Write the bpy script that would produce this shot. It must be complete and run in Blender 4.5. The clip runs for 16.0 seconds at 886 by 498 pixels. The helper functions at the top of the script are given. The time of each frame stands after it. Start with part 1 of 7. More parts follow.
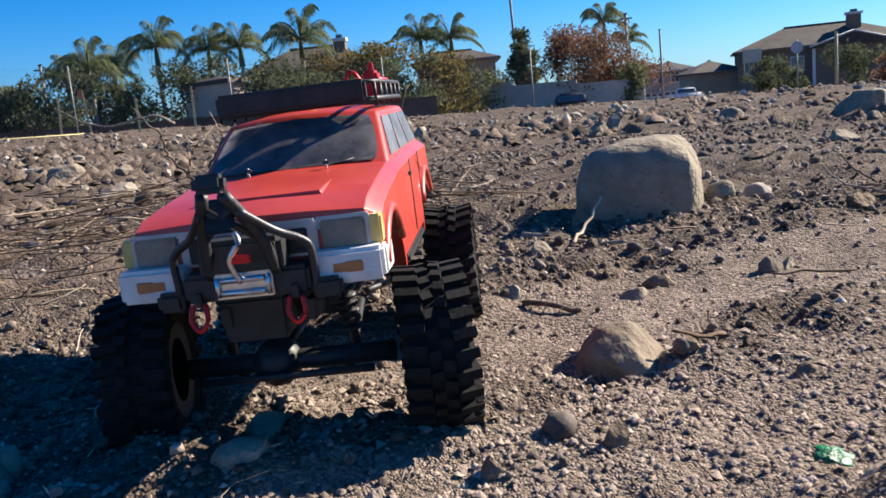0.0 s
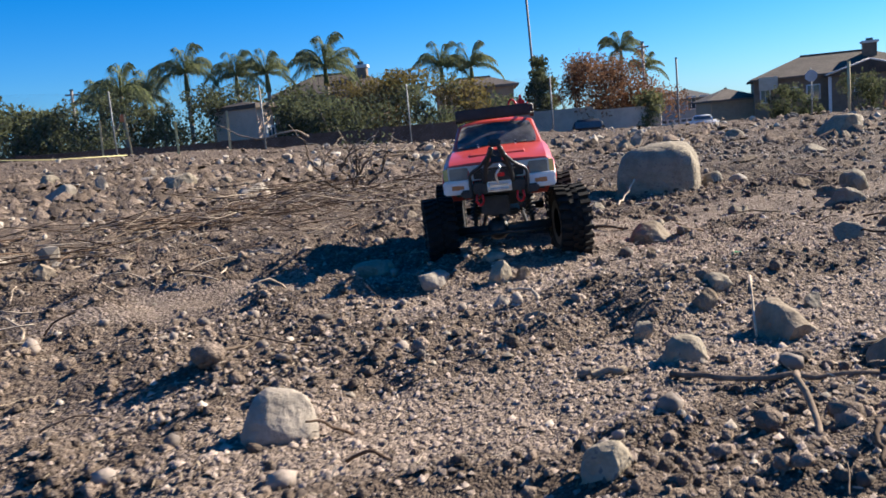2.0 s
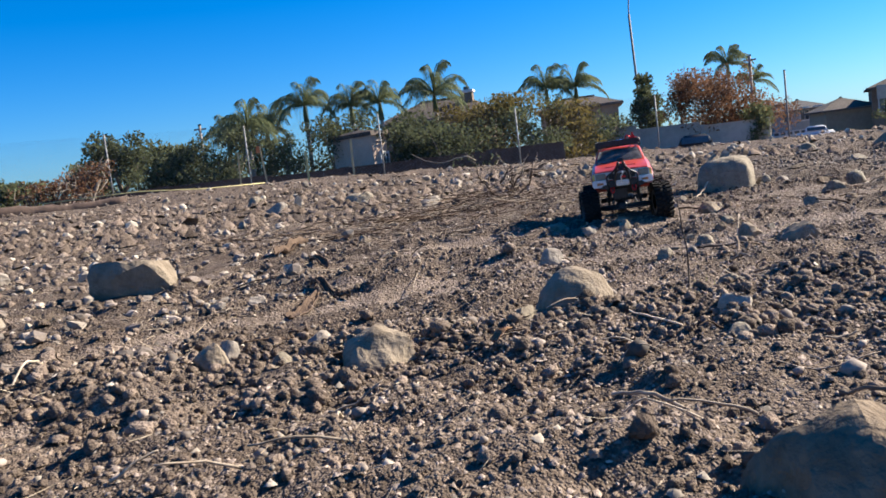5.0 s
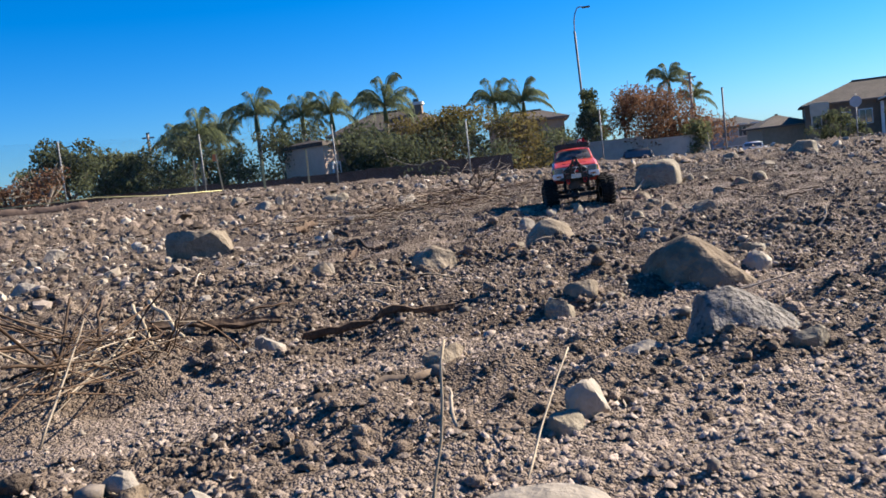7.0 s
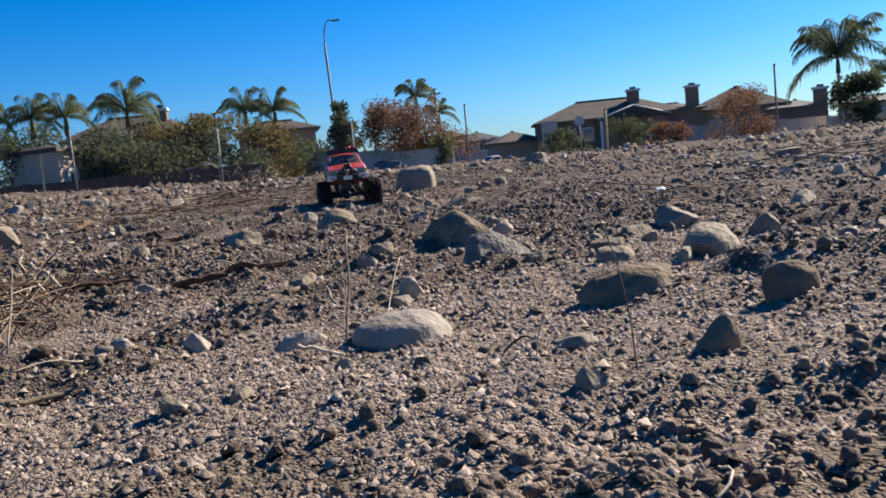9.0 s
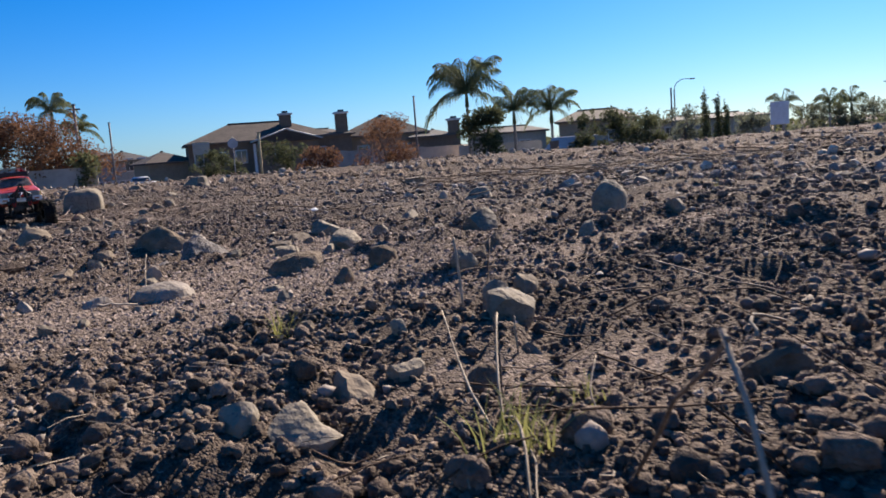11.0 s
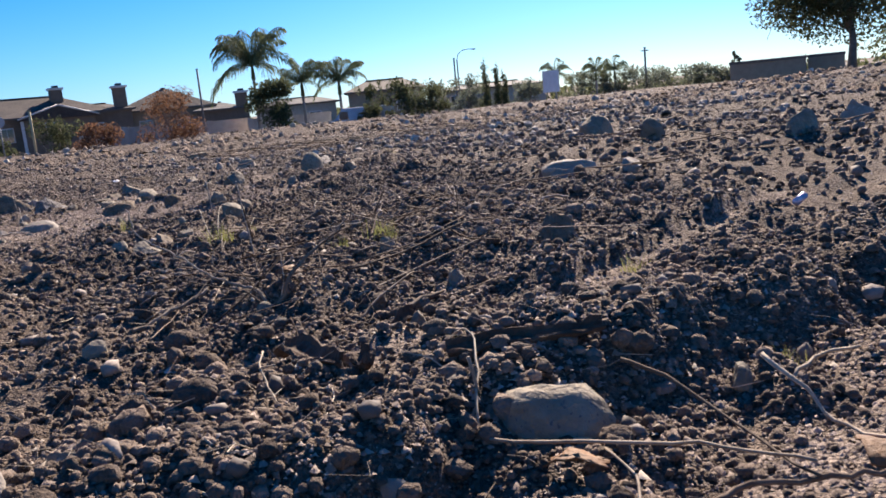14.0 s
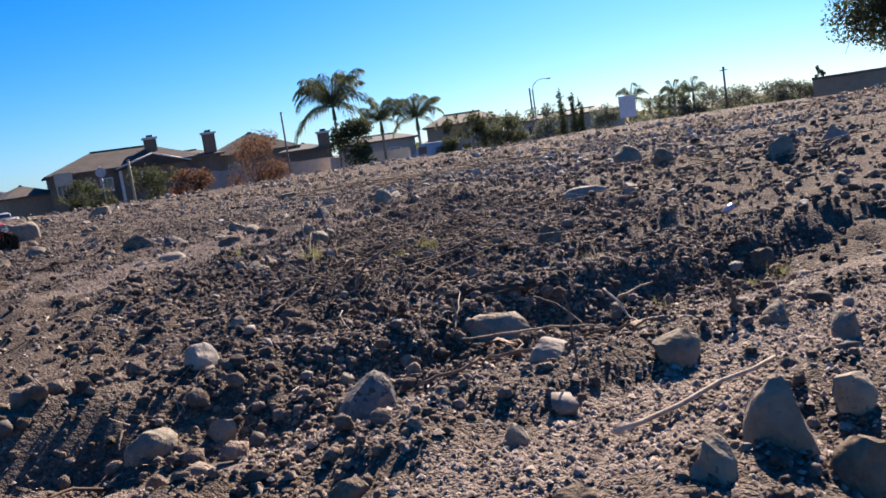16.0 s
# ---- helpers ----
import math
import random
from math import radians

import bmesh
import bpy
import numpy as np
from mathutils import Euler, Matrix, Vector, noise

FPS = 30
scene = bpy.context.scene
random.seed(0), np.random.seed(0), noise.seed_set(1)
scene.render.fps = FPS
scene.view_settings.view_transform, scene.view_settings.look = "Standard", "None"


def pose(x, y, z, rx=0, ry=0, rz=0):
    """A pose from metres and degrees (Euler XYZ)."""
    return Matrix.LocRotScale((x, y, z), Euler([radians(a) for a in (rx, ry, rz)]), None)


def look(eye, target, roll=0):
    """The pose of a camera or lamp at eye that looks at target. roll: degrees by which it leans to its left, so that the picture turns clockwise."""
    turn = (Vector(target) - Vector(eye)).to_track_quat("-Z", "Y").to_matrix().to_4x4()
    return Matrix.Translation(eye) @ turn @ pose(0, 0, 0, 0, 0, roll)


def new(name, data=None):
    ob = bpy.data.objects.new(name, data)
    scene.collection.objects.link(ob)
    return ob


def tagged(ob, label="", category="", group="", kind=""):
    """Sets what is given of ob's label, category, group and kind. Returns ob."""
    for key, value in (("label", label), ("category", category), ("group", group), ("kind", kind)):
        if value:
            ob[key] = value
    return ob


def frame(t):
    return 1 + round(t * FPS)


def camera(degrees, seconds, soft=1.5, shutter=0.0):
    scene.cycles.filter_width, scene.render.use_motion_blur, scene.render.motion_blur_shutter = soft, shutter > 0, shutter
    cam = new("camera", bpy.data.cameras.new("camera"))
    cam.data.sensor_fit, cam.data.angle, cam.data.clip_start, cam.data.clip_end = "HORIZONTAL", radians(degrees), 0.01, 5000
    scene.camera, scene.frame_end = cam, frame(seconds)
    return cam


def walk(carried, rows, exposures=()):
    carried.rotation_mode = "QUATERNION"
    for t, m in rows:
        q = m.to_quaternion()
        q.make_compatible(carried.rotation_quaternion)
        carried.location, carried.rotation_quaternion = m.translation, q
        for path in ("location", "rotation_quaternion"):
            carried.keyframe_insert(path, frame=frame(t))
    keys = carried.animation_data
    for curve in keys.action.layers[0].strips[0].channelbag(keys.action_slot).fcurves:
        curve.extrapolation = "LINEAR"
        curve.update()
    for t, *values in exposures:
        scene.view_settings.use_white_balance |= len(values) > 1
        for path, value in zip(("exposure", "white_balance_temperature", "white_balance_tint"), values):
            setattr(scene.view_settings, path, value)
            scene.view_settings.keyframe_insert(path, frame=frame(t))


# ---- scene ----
cam = camera(55.1, 16.0, soft=1.65, shutter=0.12)
PATH = [
    (0, (1.362, -0.51, 0.234), (1.688, 1.434, -0.107), -5.4),
    (0.5, (1.333, -0.674, 0.232), (1.674, 1.269, -0.102), -5.3),
    (1, (1.265, -0.851, 0.224), (1.606, 1.094, -0.093), -5.3),
    (1.5, (1.169, -1.033, 0.224), (1.511, 0.915, -0.073), -5.2),
    (2, (1.03, -1.261, 0.227), (1.327, 0.697, -0.052), -5.1),
    (2.5, (0.917, -1.482, 0.227), (1.141, 0.488, -0.038), -5.7),
    (3, (0.84, -1.703, 0.245), (0.999, 0.275, -0.001), -6.5),
    (3.5, (0.788, -1.891, 0.259), (0.902, 0.094, 0.041), -6.8),
    (4, (0.761, -2.097, 0.265), (0.827, -0.109, 0.063), -7.1),
    (4.2, (0.756, -2.175, 0.263), (0.807, -0.186, 0.059), -7.1),
    (6.5, (0.524, -2.995, 0.239), (0.649, -1.008, 0.045), -6.3),
    (7, (0.488, -3.15, 0.219), (0.673, -1.167, 0.029), -6.4),
    (7.5, (0.45, -3.272, 0.208), (0.728, -1.302, 0.008), -6.4),
    (8, (0.408, -3.351, 0.195), (0.813, -1.404, -0.019), -6.1),
    (8.2, (0.383, -3.385, 0.192), (0.856, -1.454, -0.029), -6.0),
    (10.3, (0.105, -3.76, 0.23), (1.292, -2.165, 0.013), -5.0),
    (10.5, (0.054, -3.823, 0.234), (1.31, -2.282, 0.011), -4.9),
    (11, (-0.071, -3.999, 0.234), (1.336, -2.598, -0.008), -4.3),
    (11.5, (-0.211, -4.176, 0.215), (1.339, -2.941, -0.054), -4.1),
    (12, (-0.391, -4.33, 0.198), (1.264, -3.249, -0.105), -3.7),
    (12.5, (-0.533, -4.447, 0.216), (1.15, -3.416, -0.107), -3.7),
    (13, (-0.652, -4.591, 0.238), (1.045, -3.59, -0.108), -4.1),
    (13.5, (-0.74, -4.727, 0.26), (0.959, -3.734, -0.094), -4.9),
    (14, (-0.827, -4.851, 0.275), (0.853, -3.823, -0.074), -5.5),
    (14.5, (-0.921, -4.948, 0.282), (0.729, -3.87, -0.056), -6.0),
    (15, (-1.018, -5.029, 0.283), (0.611, -3.913, -0.036), -6.7),
    (15.5, (-1.118, -5.112, 0.282), (0.493, -3.961, -0.003), -7.5),
    (16, (-1.206, -5.216, 0.299), (0.382, -4.027, 0.045), -8.3),
]
walk(cam, [(t, look(eye, target, roll)) for t, eye, target, roll in PATH], exposures=[(0.0, 1.32, 6500, 10), (3.0, 1.39, 6500, 10), (4.0, 1.43, 6500, 10), (5.0, 1.41, 6500, 10), (8.2, 1.24, 6500, 10), (10.5, 0.94, 6600, 14), (12.0, 1.08, 6750, 20), (14.0, 1.27, 6700, 18), (16.0, 1.20, 6700, 18)])

# ---- world and sun ----
SUN_ELEVATION, SUN_AZIMUTH = 31.0, 72.0  # degrees; azimuth from +y to +x
world = bpy.data.worlds.new("sky")
scene.world = world
world.use_nodes = True
sky = world.node_tree.nodes.new("ShaderNodeTexSky")
sky.sky_type, sky.sun_disc = "NISHITA", False
sky.sun_elevation, sky.sun_rotation = radians(SUN_ELEVATION), radians(SUN_AZIMUTH)
background = world.node_tree.nodes["Background"]
tint = world.node_tree.nodes.new("ShaderNodeMix")
tint.data_type, tint.blend_type = "RGBA", "MULTIPLY"
tint.inputs[0].default_value, tint.inputs[7].default_value = 1.0, (0.515, 0.80, 1.23, 1)
rich = world.node_tree.nodes.new("ShaderNodeHueSaturation")
rich.inputs["Saturation"].default_value = 1.2
world.node_tree.links.new(sky.outputs[0], tint.inputs[6])
world.node_tree.links.new(tint.outputs[2], rich.inputs["Color"])
world.node_tree.links.new(rich.outputs[0], background.inputs[0])
sky.altitude, sky.air_density, sky.dust_density, sky.ozone_density = 300.0, 1.0, 0.4, 3.0
background.inputs[1].default_value = 0.052
sun = new("sun", bpy.data.lights.new("sun", "SUN"))
sun.data.energy, sun.data.angle, sun.data.color = 5.0, radians(0.5), (1.0, 0.90, 0.75)
sd = Vector((math.sin(radians(SUN_AZIMUTH)) * math.cos(radians(SUN_ELEVATION)),
             math.cos(radians(SUN_AZIMUTH)) * math.cos(radians(SUN_ELEVATION)), math.sin(radians(SUN_ELEVATION))))
sun.matrix_world = look((0, 0, 0), -sd)

# ---- materials ----
def surface(name, dark, light, scale=20.0, rough=0.8, bump=0.3, bump_scale=None, metal=0.0, vary="", amount=0.35,
            speck=None, coat=0.0, spec=0.4, dist=0.01, grain=0.0, lumpy=None):
    """Noise at two scales between two colours, a fine relief, and per-piece variation (vary: 'object' or 'island')."""
    m = bpy.data.materials.new(name)
    m.use_nodes = True
    nt = m.node_tree
    n, l = nt.nodes, nt.links
    bsdf = n["Principled BSDF"]
    co = n.new("ShaderNodeTexCoord")
    n1 = n.new("ShaderNodeTexNoise")
    n1.inputs["Scale"].default_value, n1.inputs["Detail"].default_value, n1.inputs["Roughness"].default_value = scale, 5.0, 0.65
    n2 = n.new("ShaderNodeTexNoise")
    n2.inputs["Scale"].default_value, n2.inputs["Detail"].default_value = scale * 0.13, 3.0
    for k in (n1, n2):
        l.new(co.outputs["Object"], k.inputs["Vector"])
    add = n.new("ShaderNodeMath")
    add.operation = "MULTIPLY_ADD"
    l.new(n2.outputs[0], add.inputs[0])
    add.inputs[1].default_value = 0.7
    l.new(n1.outputs[0], add.inputs[2])
    ramp = n.new("ShaderNodeValToRGB")
    ramp.color_ramp.elements[0].position, ramp.color_ramp.elements[1].position = 0.55, 1.15
    ramp.color_ramp.elements[1].position = 1.0
    ramp.color_ramp.elements[0].color, ramp.color_ramp.elements[1].color = (*dark, 1), (*light, 1)
    l.new(add.outputs[0], ramp.inputs[0])
    col = ramp.outputs[0]
    if speck:
        n3 = n.new("ShaderNodeTexNoise")
        n3.inputs["Scale"].default_value, n3.inputs["Detail"].default_value = speck[1], 2.0
        l.new(co.outputs["Object"], n3.inputs["Vector"])
        r3 = n.new("ShaderNodeValToRGB")
        r3.color_ramp.elements[0].position, r3.color_ramp.elements[1].position = speck[2], speck[2] + 0.05
        l.new(n3.outputs[0], r3.inputs[0])
        mx = n.new("ShaderNodeMix")
        mx.data_type = "RGBA"
        l.new(r3.outputs[0], mx.inputs[0])
        l.new(col, mx.inputs[6])
        mx.inputs[7].default_value = (*speck[0], 1)
        col = mx.outputs[2]
    grit = None
    if grain:
        # grains of earth: cells at two sizes, each with its own tone
        vo, vb = n.new("ShaderNodeTexVoronoi"), n.new("ShaderNodeTexVoronoi")
        vo.inputs["Scale"].default_value, vb.inputs["Scale"].default_value = grain, grain * 0.37
        tone = n.new("ShaderNodeSeparateColor")
        l.new(vo.outputs["Color"], tone.inputs[0])
        lift = n.new("ShaderNodeMapRange")
        lift.inputs[2].default_value, lift.inputs[3].default_value, lift.inputs[4].default_value = 1.6, 0.42, 1.62
        wide = n.new("ShaderNodeSeparateColor")
        l.new(vb.outputs["Color"], wide.inputs[0])
        both = n.new("ShaderNodeMath")
        both.operation = "MULTIPLY_ADD"
        l.new(wide.outputs[0], both.inputs[0])
        both.inputs[1].default_value = 0.6
        l.new(tone.outputs[0], both.inputs[2])
        l.new(both.outputs[0], lift.inputs[0])
        gs = n.new("ShaderNodeHueSaturation")
        l.new(lift.outputs[0], gs.inputs["Value"])
        l.new(col, gs.inputs["Color"])
        col = gs.outputs[0]
        for k in (vo, vb):
            l.new(co.outputs["Object"], k.inputs["Vector"])
        grit = n.new("ShaderNodeMath")
        grit.operation = "MULTIPLY_ADD"
        l.new(vb.outputs["Distance"], grit.inputs[0])
        grit.inputs[1].default_value = 1.8
        l.new(vo.outputs["Distance"], grit.inputs[2])
    if vary:
        src = n.new("ShaderNodeObjectInfo").outputs["Random"] if vary == "object" else n.new("ShaderNodeNewGeometry").outputs["Random Per Island"]
        mr = n.new("ShaderNodeMapRange")
        mr.inputs[3].default_value, mr.inputs[4].default_value = 1 - amount, 1 + amount
        l.new(src, mr.inputs[0])
        hs = n.new("ShaderNodeHueSaturation")
        l.new(mr.outputs[0], hs.inputs["Value"])
        l.new(col, hs.inputs["Color"])
        col = hs.outputs[0]
    l.new(col, bsdf.inputs["Base Color"])
    bsdf.inputs["Roughness"].default_value, bsdf.inputs["Metallic"].default_value = rough, metal
    bsdf.inputs["Specular IOR Level"].default_value = spec
    bsdf.inputs["Coat Weight"].default_value = coat
    bsdf.inputs["Coat Roughness"].default_value = 0.12
    if bump:
        n4 = n.new("ShaderNodeTexNoise")
        n4.inputs["Scale"].default_value, n4.inputs["Detail"].default_value = bump_scale or scale * 3, 6.0
        l.new(co.outputs["Object"], n4.inputs["Vector"])
        bp = n.new("ShaderNodeBump")
        bp.inputs["Strength"].default_value, bp.inputs["Distance"].default_value = bump, dist
        if grit:
            bp.invert = True
        l.new(grit.outputs[0] if grit else n4.outputs[0], bp.inputs["Height"])
        if lumpy:
            # coarser lumps under the grain
            n5, b5 = n.new("ShaderNodeTexNoise"), n.new("ShaderNodeBump")
            n5.inputs["Scale"].default_value, n5.inputs["Detail"].default_value, n5.inputs["Roughness"].default_value = lumpy[0], 4.0, 0.6
            b5.inputs["Strength"].default_value, b5.inputs["Distance"].default_value = 1.0, lumpy[1]
            l.new(co.outputs["Object"], n5.inputs["Vector"])
            l.new(n5.outputs[0], b5.inputs["Height"])
            l.new(b5.outputs[0], bp.inputs["Normal"])
        l.new(bp.outputs[0], bsdf.inputs["Normal"])
    return m


def foliage(name, dark, light):
    """Leaf: diffuse with some light shining through, varied leaf by leaf."""
    m = surface(name, dark, light, scale=1.2, rough=0.8, bump=0, vary="island", amount=0.45, spec=0.12)
    nt = m.node_tree
    bsdf, out = nt.nodes["Principled BSDF"], nt.nodes["Material Output"]
    tr, mix = nt.nodes.new("ShaderNodeBsdfTranslucent"), nt.nodes.new("ShaderNodeMixShader")
    nt.links.new(bsdf.inputs["Base Color"].links[0].from_socket, tr.inputs[0])
    mix.inputs[0].default_value = 0.42
    nt.links.new(bsdf.outputs[0], mix.inputs[1])
    nt.links.new(tr.outputs[0], mix.inputs[2])
    nt.links.new(mix.outputs[0], out.inputs[0])
    return m


SOIL = surface("soil", (0.056, 0.040, 0.030), (0.155, 0.117, 0.090), scale=26, rough=0.95, bump=0.9, grain=400, dist=0.0035, lumpy=(90, 0.003),
               speck=((0.24, 0.20, 0.16), 320, 0.64), spec=0.15)
SAND = surface("sandy_grit", (0.128, 0.097, 0.075), (0.275, 0.215, 0.173), scale=40, rough=0.95, bump=0.9, grain=480, dist=0.003, lumpy=(90, 0.003),
               speck=((0.14, 0.105, 0.078), 240, 0.56), spec=0.15)
GRIT = surface("sandy_gravel", (0.140, 0.107, 0.084), (0.350, 0.279, 0.229), scale=60, rough=0.95, bump=0.7, bump_scale=300, dist=0.003,
               vary="island", amount=0.5, spec=0.15)
CLOD = surface("clod", (0.083, 0.060, 0.045), (0.216, 0.166, 0.129), scale=60, rough=0.95, bump=1.0, bump_scale=200, dist=0.008,
               vary="island", amount=0.5, spec=0.15)
PEBBLE = surface("pebble", (0.110, 0.086, 0.068), (0.262, 0.214, 0.176), scale=50, rough=0.8, bump=0.4, bump_scale=300, dist=0.002,
                 vary="island", amount=0.6, spec=0.3)
CHIP = surface("pale_chip", (0.20, 0.165, 0.125), (0.44, 0.375, 0.30), scale=50, rough=0.85, bump=0.4, bump_scale=300, dist=0.002, vary="island", amount=0.5, spec=0.2)
GRANITE = surface("granite", (0.160, 0.130, 0.091), (0.303, 0.254, 0.185), scale=32, rough=0.85, bump=0.9, bump_scale=70, dist=0.009,
                  vary="object", amount=0.14, speck=((0.13, 0.12, 0.115), 230, 0.64), spec=0.25)
TAN_ROCK = surface("tan_rock", (0.142, 0.107, 0.073), (0.284, 0.229, 0.166), scale=28, rough=0.9, bump=0.9, bump_scale=65, dist=0.009,
                   vary="object", amount=0.15, spec=0.2)
PALE_ROCK = surface("pale_rock", (0.206, 0.171, 0.132), (0.355, 0.305, 0.248), scale=30, rough=0.85, bump=0.8, bump_scale=65, dist=0.008,
                    vary="object", amount=0.12, speck=((0.29, 0.25, 0.21), 170, 0.60), spec=0.25)
BROWN_ROCK = surface("brown_rock", (0.092, 0.066, 0.045), (0.213, 0.164, 0.115), scale=34, rough=0.95, bump=1.0, bump_scale=80, dist=0.010,
                     vary="object", amount=0.15, spec=0.15)
CONCRETE = surface("speckled_rubble", (0.120, 0.105, 0.090), (0.285, 0.252, 0.220), scale=70, rough=0.9, bump=1.0, bump_scale=150, dist=0.008,
                   vary="object", amount=0.1, speck=((0.09, 0.085, 0.08), 160, 0.58), spec=0.2)
TWIG = surface("dry_wood", (0.17, 0.125, 0.085), (0.45, 0.37, 0.28), scale=60, rough=0.85, bump=0.5, bump_scale=400, dist=0.001,
               vary="object", amount=0.35, spec=0.2)
BRUSH = surface("brown_stalk", (0.036, 0.021, 0.014), (0.110, 0.069, 0.043), scale=60, rough=0.85, bump=0.4, bump_scale=300, dist=0.001, vary="object", amount=0.4, spec=0.2)
DARK_TWIG = surface("dark_bark", (0.06, 0.042, 0.03), (0.19, 0.14, 0.10), scale=60, rough=0.9, bump=0.6, bump_scale=300, dist=0.001,
                    vary="object", amount=0.3, spec=0.2)
STRAW = surface("straw", (0.17, 0.125, 0.08), (0.42, 0.34, 0.24), scale=40, rough=0.75, bump=0, vary="island", amount=0.4, spec=0.3)
GRASS = foliage("grass_blade", (0.15, 0.165, 0.05), (0.32, 0.31, 0.115))


def link_mesh(name, verts, faces, mat, smooth=False, parent=None, label=""):
    me = bpy.data.meshes.new(name)
    me.from_pydata([tuple(v) for v in verts], [], [tuple(f) for f in faces])
    me.materials.append(mat)
    if smooth:
        me.polygons.foreach_set("use_smooth", [True] * len(me.polygons))
    me.update()
    ob = new(name, me)
    ob.parent = parent
    if label:
        tagged(ob, label)
    return ob


def part(name, bm, mat, parent=None, label="", smooth=False):
    """Links a bmesh as one mesh object under a thing or a part."""
    me = bpy.data.meshes.new(name)
    bmesh.ops.recalc_face_normals(bm, faces=bm.faces)
    bm.to_mesh(me)
    bm.free()
    me.materials.append(mat)
    if smooth:
        me.polygons.foreach_set("use_smooth", [True] * len(me.polygons))
    ob = new(name, me)
    ob.parent = parent
    if label:
        tagged(ob, label)
    return ob


def fast_mesh(name, v, tris, mat, smooth=False):
    """One mesh from arrays of vertices and triangles."""
    me = bpy.data.meshes.new(name)
    v, tris = np.asarray(v, np.float32), np.asarray(tris, np.int32)
    me.vertices.add(len(v))
    me.vertices.foreach_set("co", v.ravel())
    me.loops.add(tris.size)
    me.loops.foreach_set("vertex_index", tris.ravel())
    me.polygons.add(len(tris))
    k = tris.shape[1]
    me.polygons.foreach_set("loop_start", np.arange(0, tris.size, k, dtype=np.int32))
    me.polygons.foreach_set("loop_total", np.full(len(tris), k, np.int32))
    me.polygons.foreach_set("use_smooth", np.full(len(tris), smooth))
    me.materials.append(mat)
    me.update(calc_edges=True)
    return new(name, me)

# ---- ground ----
def hash2(i, j, seed):
    h = (i.astype(np.int64) * 374761393 + j.astype(np.int64) * 668265263 + seed * 974634777) & 0x7FFFFFFF
    h = ((h ^ (h >> 13)) * 1274126177) & 0x7FFFFFFF
    return ((h ^ (h >> 16)) & 0xFFFF) / 65535.0


def value_noise(x, y, seed):
    i, j = np.floor(x), np.floor(y)
    u, v = x - i, y - j
    u, v = u * u * (3 - 2 * u), v * v * (3 - 2 * v)
    i, j = i.astype(np.int64), j.astype(np.int64)
    a, b = hash2(i, j, seed), hash2(i + 1, j, seed)
    c, d = hash2(i, j + 1, seed), hash2(i + 1, j + 1, seed)
    return (a + (b - a) * u) * (1 - v) + (c + (d - c) * u) * v - 0.5


def step(a, b, x):
    t = np.clip((x - a) / (b - a), 0, 1)
    return t * t * (3 - 2 * t)


# Wheel tracks and furrows: from, to, half width, depth.
TRACKS = (
    (-0.6, 0.09, 1.15, 0.09, 0.05, 0.008), (0.50, -3.17, 1.10, -3.29, 0.05, 0.012), (0.40, -3.52, 0.62, -3.62, 0.05, 0.008),
    (1.30, 0.20, 2.6, 0.62, 0.12, 0.014), (1.10, -0.14, 2.5, 0.20, 0.11, 0.014), (0.2, -0.24, 0.95, 0.03, 0.06, 0.010),
    (0.9, -0.66, 2.2, -0.25, 0.10, 0.012), (0.0, -1.12, 0.8, -0.66, 0.07, 0.014), (0.95, -1.10, 2.2, -0.95, 0.07, 0.012),
    (-0.2, -2.50, 1.3, -2.02, 0.08, 0.016), (0.0, -2.95, 1.2, -2.52, 0.13, 0.014), (0.40, -3.02, 0.95, -2.98, 0.15, 0.002), (0.9, -3.16, 1.5, -3.34, 0.06, 0.006),
    (-0.8, 0.05, 0.95, 0.52, 0.03, 0.010), (-0.9, -0.62, 0.5, -0.22, 0.03, 0.010), (-0.6, 1.30, 0.95, 1.02, 0.04, 0.010), (-0.6, -1.75, 0.35, -1.5, 0.03, 0.010),
    (1.2, -2.88, 2.2, -2.92, 0.06, 0.008), (-1.2, -4.41, 0.75, -5.36, 0.070, 0.002), (-0.24, -4.42, 0.7, -4.60, 0.030, 0.010), (-0.46, -4.24, -0.18, -4.27, 0.028, 0.004), (-0.95, -4.86, 0.1, -5.18, 0.045, 0.0),
    (0.10, -0.09, 0.95, -0.08, 0.040, 0.012), (0.30, -0.54, 0.95, -0.45, 0.038, 0.012),
)


def tracks(x, y):
    """How sandy the ground is (0 to 1) and how deep it is pressed in."""
    sand, deep = np.zeros_like(x), np.zeros_like(x)
    wob = 0.05 * value_noise(x * 3.1, y * 3.1, 5) + 0.03 * value_noise(x * 9, y * 9, 6)
    for x0, y0, x1, y1, w, d in TRACKS:
        lx, ly = x1 - x0, y1 - y0
        ln = math.hypot(lx, ly)
        s = ((x - x0) * lx + (y - y0) * ly) / ln
        off = np.abs(((x - x0) * ly - (y - y0) * lx) / ln + wob)
        ends = step(-0.15, 0.15, s) * step(-0.15, 0.15, ln - s)
        sand = np.maximum(sand, ends * (1 - step(w * 0.8, w * 1.3, off)))
        deep = deep - ends * d * (1 - step(w * 0.5, w * 1.3, off)) + ends * d * 0.35 * np.exp(-(((off - w * 1.9) / (w * 0.55)) ** 2))
    return sand, deep


RIM_AZ = (-180, -60, -25, -15, -3, 8, 20, 36, 48, 60, 75, 90, 130, 180)
RIM_EL = (-0.3, 0.25, 0.3, 0.15, -0.15, -0.75, -1.0, -1.2, -0.85, -0.9, -0.65, -0.75, -0.5, -0.3)


